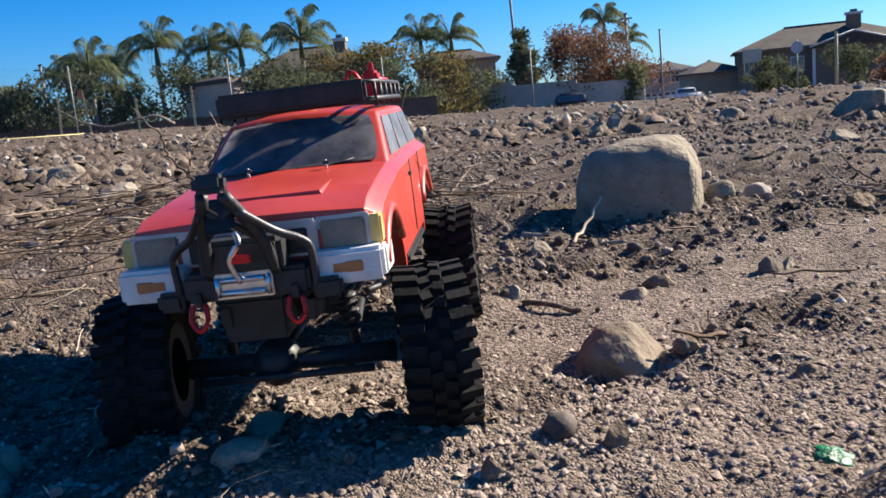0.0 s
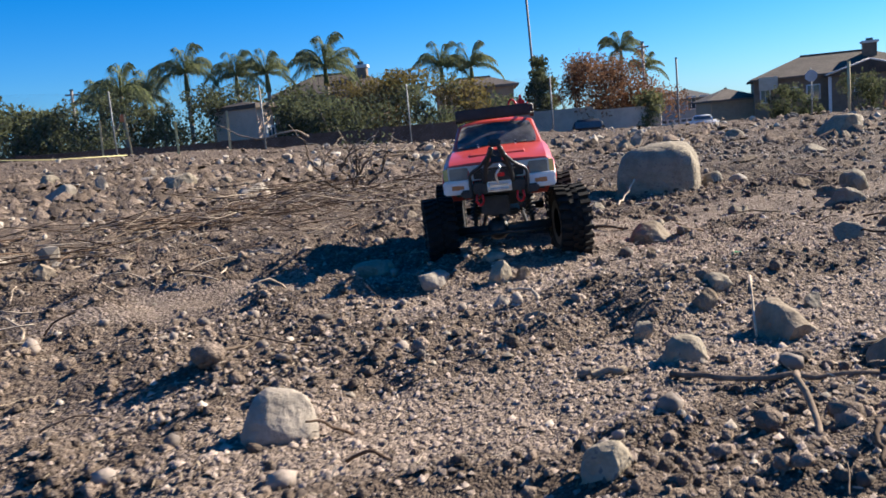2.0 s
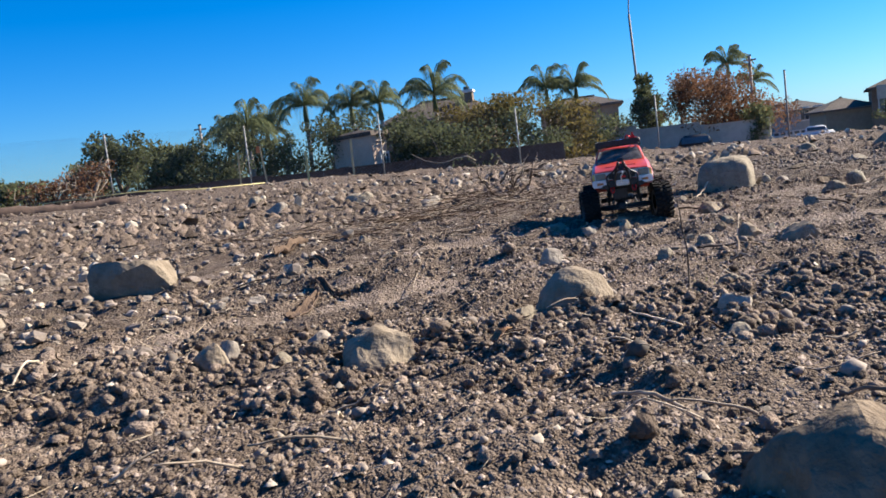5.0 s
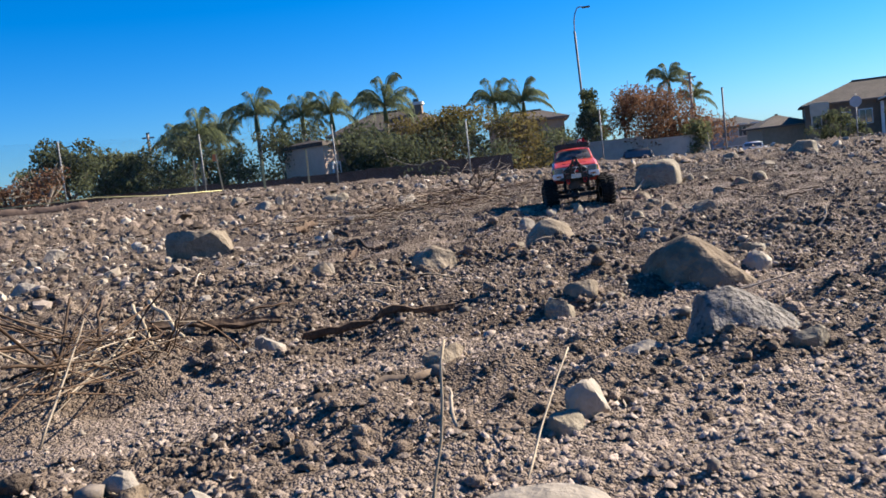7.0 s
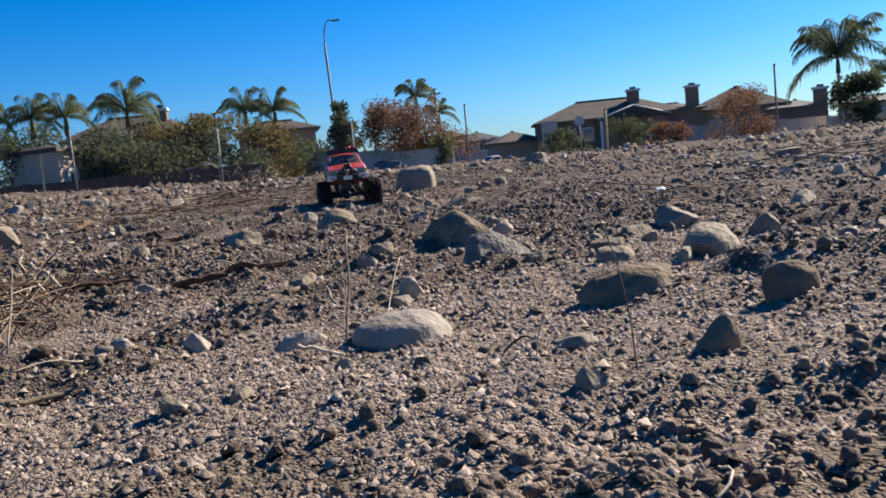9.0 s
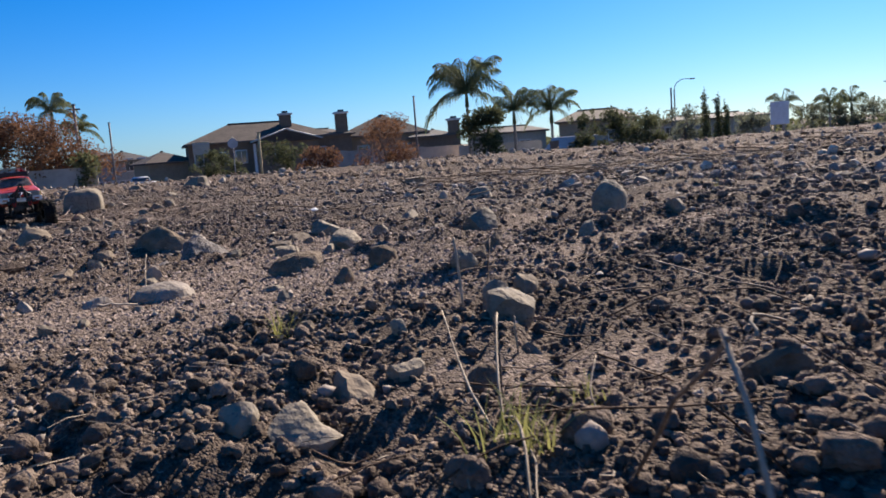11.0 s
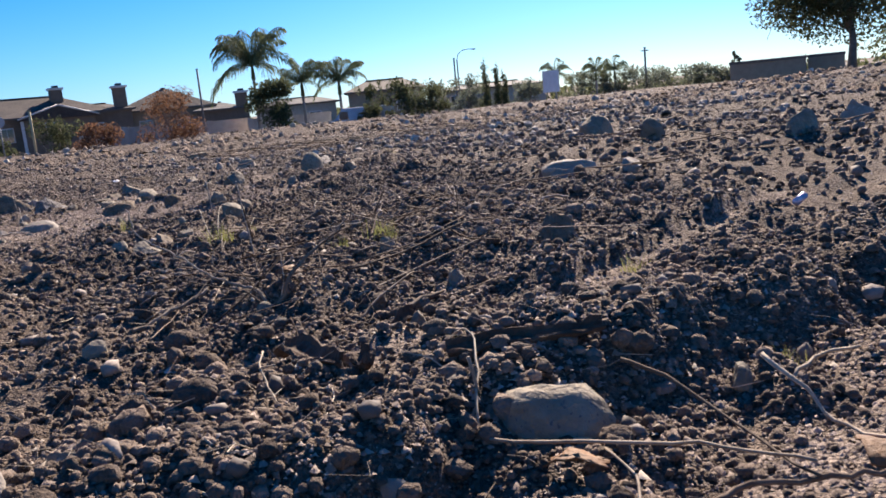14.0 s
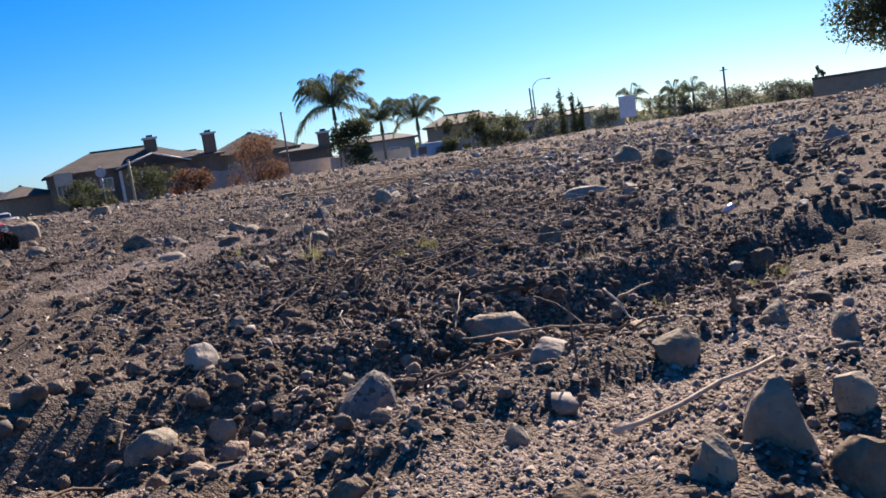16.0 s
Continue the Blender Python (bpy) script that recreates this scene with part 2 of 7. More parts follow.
def middle(y):
    """x of the middle of the worked strip at y."""
    return np.interp(y, (-6, -5.2, -4.3, -3, -2, -0.6, 1, 3), (-1.3, -0.9, -0.2, 0.7, 0.95, 1.4, 1.7, 2.0))


def bank(x, y):
    """The low bank of clods across the way, 0 to 1."""
    off = (y + 1.33) + 0.17 * (x - 0.75)
    return np.exp(-((off / 0.11) ** 2)) * step(-0.3, 0.2, x) * (1 - step(1.5, 2.0, x))


def shift(y):
    """x of the middle of the finely meshed strip at y."""
    return middle(y) + np.interp(y, (-4.2, -2.6), (0.12, -0.28))


def cell(x, y):
    """Size of the ground's mesh cells, which grow away from the strip."""
    out = np.maximum(np.abs(x - shift(y)) - 0.98, np.maximum(y - 1.2, -5.3 - y))
    return 0.011 + 0.14 * np.clip(out, 0, None)


def height(x, y):
    """Ground height at arrays of places; relief finer than the mesh fades out."""
    x, y = np.asarray(x, float), np.asarray(y, float)
    r = np.hypot(x - 0.4, y + 3.0)
    az = np.degrees(np.arctan2(x - 0.4, y + 3.0))
    south = 1 - step(-3.5, -0.8, y)
    near = 0.004 + south * (0.018 + 0.050 * np.tanh(x / 1.2) + 0.010 * np.clip(x, -1, 6)) + 0.009 * np.clip(y, 0, 6)
    near = near + 0.014 * (1 - step(-4.0, -3.6, y)) * step(-0.2, 0.3, x)
    near = near - 0.018 * np.exp(-(((x - 0.68) / 0.22) ** 2) - (((y + 2.93) / 0.14) ** 2))
    # the furrow at the south end, with a clod bank on one side and a sandy rise on the other
    q = (y + 4.70) + 0.40 * (x + 0.3)
    furrow = np.interp(q, (-0.5, -0.25, -0.13, -0.05, 0.08, 0.11, 0.15, 0.20, 0.30, 0.5), (0.072, 0.078, 0.054, 0.028, 0.022, 0.045, 0.072, 0.070, 0.058, 0.040))
    w = step(-1.9, -1.2, x) * (1 - step(0.25, 0.9, x)) * (1 - step(0.25, 0.55, q))
    near = near * (1 - w) + furrow * w
    near = near + 0.012 * bank(x, y)
    rim_r = 30.0
    rim = 0.24 + rim_r * np.tan(np.radians(np.interp(az, RIM_AZ, RIM_EL)))
    far = step(5.0, rim_r, r)
    z = near * (1 - far) + rim * far
    z = z - 0.085 * np.clip(r - rim_r - 1, 0, 34)
    sand, deep = tracks(x, y)
    z = z + deep * (1 - far)
    size = cell(x, y)

    def relief(f, seed):
        return value_noise(x * f, y * f, seed) * (1 - step(0.5, 1.3, f * size))

    calm = (1 - 0.62 * sand) * (1 - step(60, 90, r))
    fine = 1 - step(5.0, 12.0, r)
    z = z + calm * (0.022 * relief(1.7, 1) + fine * (0.028 * relief(6.1, 2) + 0.024 * relief(15, 3) + 0.015 * relief(25, 42) + 0.007 * relief(43, 41)))
    wide = step(4, 12, r)
    east = np.maximum(wide, step(1.0, 2.4, x - middle(y)) * step(-6.5, -5.0, y))
    z = z + calm * wide * (0.13 * value_noise(x * 0.9, y * 0.9, 7) + 0.07 * value_noise(x * 2.7, y * 2.7, 8))
    z = z + calm * east * (1 - step(14, 30, r)) * (0.07 * value_noise(x * 1.9, y * 1.9, 51) + 0.045 * relief(4.6, 52) + 0.02 * relief(11, 53))
    return z


def ground_z(x, y):
    return float(height(np.array([x]), np.array([y]))[0])


def axis(lo, hi, fine, grow=1.13, reach=3200.0):
    inner = list(np.arange(lo, hi, fine))
    out, d, p = [], fine, inner[-1]
    while p < reach:
        d *= grow
        p += d
        out.append(p)
    left, d, p = [], fine, lo
    while p > -reach:
        d *= grow
        p -= d
        left.append(p)
    return np.array(left[::-1] + inner + out)


def make_ground():
    """One sheet, finest along the worked strip, with a crumbly relief there."""
    xs, ys = axis(-0.98, 0.98, 0.0110, 1.14), axis(-5.3, 1.2, 0.0110, 1.14)
    gx, gy = np.meshgrid(xs, ys)
    gx = gx + shift(gy)
    gz = height(gx, gy)
    sand = tracks(gx, gy)[0]
    rng = np.random.default_rng(2)
    fine = 1 - step(0.02, 0.06, cell(gx, gy))
    crumb = 0.0034 * rng.uniform(size=gx.shape) ** 2
    gz = gz + fine * (1 - 0.3 * sand) * crumb
    v = np.stack([gx.ravel(), gy.ravel(), gz.ravel()], 1)
    nx, ny = len(xs), len(ys)
    a = (np.arange(ny - 1)[:, None] * nx + np.arange(nx - 1)[None]).ravel()
    ob = fast_mesh("ground", v, np.stack([a, a + 1, a + nx + 1, a + nx], 1), SOIL, smooth=True)
    ob.data.materials.append(SAND)
    cx, cy = (gx[:-1, :-1] + gx[1:, 1:]) / 2, (gy[:-1, :-1] + gy[1:, 1:]) / 2
    sandy = (tracks(cx, cy)[0] + 0.5 * value_noise(cx * 30, cy * 30, 9)).ravel() > 0.5
    ob.data.polygons.foreach_set("material_index", sandy.astype(np.int32))
    return tagged(ob, "bare stony grey-brown field soil with wheel tracks", "ground", kind="structure")


make_ground()


# ---- loose clods and pebbles ----
def ico(sub):
    bm = bmesh.new()
    bmesh.ops.create_icosphere(bm, subdivisions=sub, radius=1.0)
    v = np.array([p.co[:] for p in bm.verts])
    f = np.array([[p.index for p in q.verts] for q in bm.faces])
    bm.free()
    return v, f


ICO = {1: ico(1), 2: ico(2)}
ICO[0] = (np.array([(1, 0, 0), (-1, 0, 0), (0, 1, 0), (0, -1, 0), (0, 0, 1), (0, 0, -1)], float),
          np.array([(0, 2, 4), (2, 1, 4), (1, 3, 4), (3, 0, 4), (2, 0, 5), (1, 2, 5), (3, 1, 5), (0, 3, 5)]))


RING = [(math.cos(a), math.sin(a), -0.42) for a in np.radians((0, 72, 144, 216, 288))]
ICO["dome"] = (np.array(RING + [(0.15, 0.1, 0.62)]), np.array([(k, (k + 1) % 5, 5) for k in range(5)]))  # half-buried crumb
LOW = [(math.cos(a), math.sin(a), -0.45) for a in np.radians((0, 72, 144, 216, 288))]
HIGH = [(0.86 * math.cos(a), 0.86 * math.sin(a), 0.30) for a in np.radians((36, 108, 180, 252, 324))]
ICO["knob"] = (np.array(LOW + HIGH + [(0.0, 0.0, 0.78)]),
               np.array([q for k in range(5) for q in ((k, (k + 1) % 5, 5 + k), ((k + 1) % 5, 5 + (k + 1) % 5, 5 + k), (5 + k, 5 + (k + 1) % 5, 10))]))

Q0 = [(math.cos(a), math.sin(a), -0.45) for a in np.radians((0, 90, 180, 270))]
Q1 = [(0.66 * math.cos(a), 0.66 * math.sin(a), 0.5) for a in np.radians((45, 135, 225, 315))]
ICO["nub"] = (np.array(Q0 + Q1), np.array([q for k in range(4) for q in ((k, (k + 1) % 4, 4 + k), ((k + 1) % 4, 4 + (k + 1) % 4, 4 + k))] + [(4, 5, 6), (4, 6, 7)]))


def scatter(name, rng, xy, radius, sub, mat, label, sink=0.16, smooth=True):
    """Joined angular lumps, one island each."""
    base, faces = ICO[sub]
    n, m = len(xy), len(base)
    dirs = rng.normal(size=(n, 6, 3))
    dirs /= np.linalg.norm(dirs, axis=2, keepdims=True)
    cut = rng.uniform(0.55, 0.95, (n, 6))
    v = np.repeat(base[None], n, 0)
    # flatten towards random planes to get chipped faces
    for k in range(6):
        d = (v * dirs[:, None, k]).sum(-1)
        over = np.clip(d - cut[:, k, None], 0, None)
        v = v - over[..., None] * dirs[:, None, k] * 0.9
    j = 0.12 if sub == 2 else 0.24
    v = v * (1 + rng.uniform(-j, j, (n, m, 1)))
    v = v * rng.uniform(0.72, 1.25, (n, 1, 3)) * np.array([1, 1, 0.84])
    a = rng.uniform(0, 6.283, n)
    b = rng.normal(0, 0.8 if sub == 0 else 0.25, n)
    ca, sa, cb, sb = np.cos(a), np.sin(a), np.cos(b), np.sin(b)
    x, y, z = v[..., 0].copy(), v[..., 1].copy(), v[..., 2].copy()
    y, z = y * cb[:, None] - z * sb[:, None], y * sb[:, None] + z * cb[:, None]
    x, y = x * ca[:, None] - y * sa[:, None], x * sa[:, None] + y * ca[:, None]
    v = np.stack([x, y, z], -1) * radius[:, None, None]
    gz = height(xy[:, 0], xy[:, 1]) + radius * (0.62 - sink * rng.uniform(0.6, 2.0, n)) + 0.0012
    v += np.stack([xy[:, 0], xy[:, 1], gz], 1)[:, None]
    f = (faces[None] + (np.arange(n) * m)[:, None, None]).reshape(-1, 3)
    ob = fast_mesh(name, v.reshape(-1, 3), f, mat, smooth=smooth)
    return tagged(ob, label, "stones", kind="stuff")


def strip_points(rng, count, left, right, lo=-6.0, hi=2.6, even=0.0, thin=0.85, sandy=0.0):
    """Places in the worked strip, thinned on the sandy tracks (or, with sandy, off them) and gathered in patches."""
    y = rng.uniform(lo, hi, count)
    x = middle(y) + rng.uniform(left, right, count)
    sand, _ = tracks(x, y)
    patch = even + 0.62 + 1.0 * value_noise(x * 2.2, y * 2.2, 21) + 0.7 * value_noise(x * 6, y * 6, 22)
    q = (y + 4.70) + 0.40 * (x + 0.3)
    patch = patch + 0.8 * np.exp(-(((q - 0.17) / 0.11) ** 2))
    patch = patch + 0.7 * bank(x, y)
    keep = np.clip(patch, 0.1 + even, 1.0) * (1 - thin * sand) * (1 - sandy * (1 - sand))
    k = rng.uniform(size=count) < keep
    return np.stack([x[k], y[k]], 1)


def ring_points(rng, count, r0, r1, az0, az1):
    """Places in a sector of the far field, denser near."""
    u = rng.uniform(size=count)
    r = r0 * (r1 / r0) ** u
    a = np.radians(rng.uniform(az0, az1, count))
    x, y = 0.4 + r * np.sin(a), -3.0 + r * np.cos(a)
    out = (np.abs(x - middle(y) - 0.2) > 0.95 + rng.uniform(0, 0.6, count)) | (y < -6) | (y > 2.3 + rng.uniform(0, 0.6, count))
    return np.stack([x[out], y[out]], 1)


def lumps(rng, n, lo, hi, few=1.7):
    """Sizes from lo to hi, the large ones few."""
    return lo * (hi / lo) ** (rng.uniform(size=n) ** few)


def make_stones():
    rng = np.random.default_rng(11)
    p = np.concatenate([strip_points(rng, 34000, -0.55, 0.75, -5.5, 0.9, even=0.5, thin=0.88), strip_points(rng, 11000, -1.2, -0.4, -2.9, 0.6, even=0.4, thin=0.88),
                        strip_points(rng, 30000, -0.3, 1.0, -4.85, -3.1, even=0.35, thin=0.6)])
    scatter("crumbs", rng, p, lumps(rng, len(p), 0.0020, 0.0072, 2.0), "nub", CLOD, "small crumbly grey-brown clods strewn over the soil")
    # gravel over the tracks, and the finest grit where the path runs low
    p = np.concatenate([strip_points(rng, 84000, -0.62, 0.42, -3.3, 0.2, even=0.7, thin=0.0, sandy=0.5), strip_points(rng, 18000, -0.3, 0.5, -5.3, -4.2, even=0.7, thin=0.0, sandy=0.4), strip_points(rng, 12000, -1.1, 0.9, -3.2, 0.9, even=0.3, thin=0.0, sandy=0.5)])
    scatter("gravel", rng, p, lumps(rng, len(p), 0.0016, 0.0050, 2.3), "dome", GRIT, "small sandy gravel on the tracks")
    p = strip_points(rng, 18000, -0.15, 0.7, -5.4, -4.5, even=0.5, thin=0.1)
    scatter("grit", rng, p, lumps(rng, len(p), 0.0014, 0.0036), "dome", GRIT, "fine grey-brown grit on the bare soil")
    p = np.concatenate([strip_points(rng, 13000, -1.2, 1.3, even=0.1, thin=0.95), strip_points(rng, 5000, -0.4, 1.1, -4.72, -3.1), strip_points(rng, 2600, -1.1, 0.4, -1.6, -1.15)])
    scatter("clods", rng, p, lumps(rng, len(p), 0.0040, 0.0108, 2.2), "knob", CLOD, "crumbly grey-brown earth clods on the field")
    p = np.concatenate([strip_points(rng, 9000, -1.2, 1.2, even=0.2, thin=0.6), ring_points(rng, 7000, 1.5, 7.0, -50, 150)])
    scatter("chips", rng, p, lumps(rng, len(p), 0.0022, 0.0070), "dome", CHIP, "pale stone chips scattered over the soil")
    # lumps of earth that stand proud and cast shade
    p = np.concatenate([strip_points(rng, 3600, -1.5, 2.1, thin=0.97), strip_points(rng, 1300, -0.6, 1.3, -5.0, -3.2, thin=0.95), strip_points(rng, 500, -1.1, 0.4, -1.6, -1.15)])
    scatter("rubble", rng, p, lumps(rng, len(p), 0.0055, 0.015, 2.6), 1, CLOD, "broken lumps of dark earth on the field")
    p = np.concatenate([strip_points(rng, 220, -1.3, 2.1), strip_points(rng, 300, -0.7, 1.4, -4.6, -3.1)])
    scatter("large_clods", rng, p, lumps(rng, len(p), 0.009, 0.017, 2.4), 2, CLOD, "larger rounded earth clods on the field")
    p = strip_points(rng, 4600, -1.5, 2.1, even=0.1)
    scatter("pebbles", rng, p, lumps(rng, len(p), 0.004, 0.013), 1, PEBBLE, "pale grey pebbles among the clods")
    p = ring_points(rng, 12000, 1.4, 4.2, -50, 165)
    scatter("field_clods", rng, p, lumps(rng, len(p), 0.005, 0.020, 2.6), "nub", CLOD, "brown clods over the open field")
    p = ring_points(rng, 15000, 3.6, 11.0, -50, 120)
    scatter("field_lumps", rng, p, lumps(rng, len(p), 0.009, 0.034, 2.8), "dome", CLOD, "brown lumps of earth over the open field")
    p = ring_points(rng, 4200, 1.6, 12.0, -50, 130)
    scatter("field_pebbles", rng, p, lumps(rng, len(p), 0.007, 0.026), "knob", PEBBLE, "grey stones over the open field", smooth=False)
    p = ring_points(rng, 2600, 2.2, 14.0, -50, 110)
    scatter("field_shards", rng, p, lumps(rng, len(p), 0.007, 0.028, 2.2), 1, CHIP, "pale broken stones over the open field", smooth=False)
    p = np.concatenate([ring_points(rng, 9000, 6.0, 34.0, -40, 100), ring_points(rng, 5500, 5.0, 30.0, -42, 12)])
    scatter("far_clods", rng, p, lumps(rng, len(p), 0.018, 0.060), "dome", CLOD, "brown clods over the far field")
    p = ring_points(rng, 1600, 6.5, 34.0, -40, 100)
    scatter("far_stones", rng, p, lumps(rng, len(p), 0.016, 0.055), 1, CHIP, "pale stones over the far field", smooth=False)


make_stones()

# ---- single stones ----
ICO3 = ico(4)
ICO2 = ico(3)
ROCK_WORDS = {
    "granite": "grey granite fieldstone", "tan_rock": "tan sandstone fieldstone", "pale_rock": "pale chalky fieldstone",
    "brown_rock": "dirt-covered brown stone", "speckled_rubble": "rough speckled grey rubble stone",
}


def rock_verts(rng, w, d, h, square=2.3, cuts=5, lump=0.07, sub=ICO3):
    """A worn stone: a squared ball with a few flat chips and lumps."""
    v = sub[0].copy()
    v = v / (np.abs(v) ** square).sum(1, keepdims=True) ** (1 / square)
    for _ in range(cuts):
        n = rng.normal(size=3)
        n /= np.linalg.norm(n)
        over = np.clip(v @ n - rng.uniform(0.50, 0.86), 0, None)
        v = v - over[:, None] * n * 0.95
    for freq, amp in ((1.6, lump), (3.7, lump * 0.55), (8.0, lump * 0.30), (17.0, lump * 0.16)):
        k, ph = rng.normal(size=(5, 3)) * freq, rng.uniform(0, 6.28, 5)
        v = v * (1 + amp * np.sin(v @ k.T + ph).mean(1, keepdims=True) * 1.6)
    lo, hi = v.min(0), v.max(0)
    v = (v - (lo + hi) / 2) / (hi - lo)
    return v * (w, d, h)


def rock(x, y, w, h, mat, turn=None, square=None, cuts=None, where="lying among clods on the field", deep=None):
    rng = np.random.default_rng([int(1000 * x) + 90000, int(1000 * y) + 90000])
    h = h * 0.92 if h < w else h * 0.8
    full = h * (rng.uniform(1.9, 2.3) if h < w * 0.6 else rng.uniform(1.6, 1.9))
    v = rock_verts(rng, w * 1.04, (deep or w * rng.uniform(0.7, 1.0)), full, square or (rng.uniform(2.0, 2.6) if h < w * 0.7 else 2.2),
                   cuts if cuts is not None else int(rng.integers(9, 15) if w < 0.05 else rng.integers(5, 11)), rng.uniform(0.07, 0.14), ICO3 if w > 0.09 else ICO2)
    me = bpy.data.meshes.new("stone")
    f = (ICO3 if w > 0.09 else ICO2)[1]
    me.from_pydata(v.tolist(), [], f.tolist())
    me.materials.append(mat)
    me.polygons.foreach_set("use_smooth", [True] * len(f))
    me.set_sharp_from_angle(angle=radians(32))
    ob = new("boulder" if w > 0.2 else "stone", me)
    z = float(height(np.array([x]), np.array([y]))[0])
    ob.matrix_world = pose(x, y, z + h - full / 2, rng.normal(0, 4), rng.normal(0, 4), turn if turn is not None else rng.uniform(-25, 25))
    size = "large" if w > 0.12 else "fist-sized" if w > 0.055 else "small"
    return tagged(ob, f"{size} {ROCK_WORDS[mat.name]} {where}", "stone", "stones in the field")


rock(1.960, 0.905, 0.212, 0.132, GRANITE, turn=-22, square=3.4, cuts=0, where="half sunk beside dead brush", deep=0.2)
rock(1.840, 0.866, 0.041, 0.039, GRANITE)
rock(2.113, 0.905, 0.053, 0.032, GRANITE)
rock(2.588, 2.781, 0.116, 0.069, TAN_ROCK)
rock(3.599, 2.536, 0.198, 0.099, GRANITE)
rock(0.344, 3.659, 0.169, 0.079, GRANITE)
rock(0.084, 4.231, 0.162, 0.039, PALE_ROCK)
rock(1.919, 0.420, 0.033, 0.022, TAN_ROCK)
rock(2.952, 1.748, 0.091, 0.036, GRANITE)
rock(2.458, 1.406, 0.116, 0.020, BROWN_ROCK)
rock(2.275, 0.731, 0.051, 0.026, BROWN_ROCK)
rock(1.306, 0.035, 0.039, 0.015, GRANITE)
rock(1.321, 0.097, 0.030, 0.021, TAN_ROCK)
rock(1.309, 0.255, 0.010, 0.015, GRANITE)
rock(1.464, -0.010, 0.019, 0.015, BROWN_ROCK)
rock(1.553, 0.008, 0.020, 0.018, BROWN_ROCK)
rock(1.744, 0.084, 0.017, 0.010, BROWN_ROCK)
rock(1.669, 0.130, 0.020, 0.012, BROWN_ROCK)
rock(1.594, 0.425, 0.026, 0.013, PALE_ROCK)
rock(1.140, 0.099, 0.027, 0.027, GRANITE)
rock(1.620, 0.164, 0.099, 0.042, TAN_ROCK)
rock(1.295, -0.051, 0.036, 0.040, GRANITE, square=1.5, cuts=9)
rock(1.199, -0.029, 0.054, 0.018, PALE_ROCK)
rock(1.115, 0.084, 0.069, 0.027, GRANITE)
rock(1.488, -0.216, 0.048, 0.014, GRANITE)
rock(1.329, -0.054, 0.020, 0.022, BROWN_ROCK)
rock(1.690, -0.132, 0.023, 0.011, BROWN_ROCK)
rock(1.250, -0.240, 0.030, 0.019, PALE_ROCK)
rock(1.487, -0.349, 0.031, 0.015, GRANITE)
rock(2.344, 0.628, 0.073, 0.054, GRANITE)
rock(2.088, 0.292, 0.074, 0.033, GRANITE)
rock(1.452, -0.387, 0.029, 0.022, BROWN_ROCK)
rock(1.492, -0.483, 0.066, 0.037, TAN_ROCK)
rock(1.361, -0.524, 0.041, 0.027, GRANITE)
rock(1.262, -0.364, 0.030, 0.014, GRANITE)
rock(1.356, -0.436, 0.022, 0.022, GRANITE)
rock(0.988, -0.605, 0.059, 0.045, PALE_ROCK)
rock(3.302, 3.011, 0.128, 0.064, GRANITE)
rock(1.190, -0.786, 0.032, 0.022, GRANITE)
rock(1.576, -0.398, 0.028, 0.017, GRANITE)
rock(0.931, -1.166, 0.128, 0.074, TAN_ROCK, square=1.9, cuts=3)
rock(0.631, -1.405, 0.096, 0.060, TAN_ROCK)
rock(0.392, -1.300, 0.048, 0.051, TAN_ROCK)
rock(0.498, -1.352, 0.038, 0.030, GRANITE)
rock(0.527, -1.164, 0.052, 0.029, PALE_ROCK)
rock(-0.064, -0.173, 0.275, 0.118, TAN_ROCK)
rock(0.341, -0.666, 0.045, 0.020, PALE_ROCK)
rock(0.262, -0.693, 0.040, 0.015, PALE_ROCK)
rock(0.305, 0.836, 0.059, 0.028, PALE_ROCK)
rock(-0.247, 3.442, 0.167, 0.093, PALE_ROCK)
rock(-0.548, 4.317, 0.151, 0.086, GRANITE)
rock(-0.148, 3.955, 0.073, 0.110, PALE_ROCK)
rock(0.268, 3.911, 0.159, 0.064, GRANITE)
rock(1.086, -1.421, 0.042, 0.026, PALE_ROCK)
rock(1.147, -1.242, 0.038, 0.022, GRANITE)
rock(0.840, -1.226, 0.042, 0.024, GRANITE)
rock(1.529, -0.662, 0.086, 0.043, TAN_ROCK)
rock(0.403, -1.243, 0.033, 0.040, PALE_ROCK)
rock(0.727, -2.089, 0.044, 0.028, GRANITE)
rock(0.772, -2.032, 0.047, 0.020, TAN_ROCK)
rock(0.811, -2.048, 0.033, 0.013, GRANITE)
rock(-0.407, -0.827, 0.093, 0.039, PALE_ROCK)
rock(-0.819, 0.588, 0.101, 0.056, PALE_ROCK)
rock(0.946, -2.014, 0.155, 0.066, BROWN_ROCK, square=1.7, cuts=7)
rock(1.053, -1.532, 0.036, 0.021, GRANITE)
rock(0.808, 2.360, 0.142, 0.050, PALE_ROCK)
rock(0.817, -2.429, 0.099, 0.048, CONCRETE)
rock(0.844, -2.490, 0.035, 0.023, GRANITE)
rock(1.029, -2.010, 0.050, 0.027, PALE_ROCK)
rock(0.633, -2.563, 0.037, 0.031, PALE_ROCK)
rock(0.612, -2.585, 0.028, 0.014, GRANITE)
rock(0.310, -2.576, 0.029, 0.019, PALE_ROCK)
rock(0.556, -2.745, 0.096, 0.027, PALE_ROCK, turn=10, square=2.0, cuts=0)
rock(0.785, -2.793, 0.104, 0.034, BROWN_ROCK, turn=12, square=2.0, cuts=7)
rock(0.643, -2.920, 0.036, 0.011, GRANITE)
rock(0.376, -2.655, 0.027, 0.022, PALE_ROCK)
rock(0.925, -2.562, 0.055, 0.023, GRANITE)
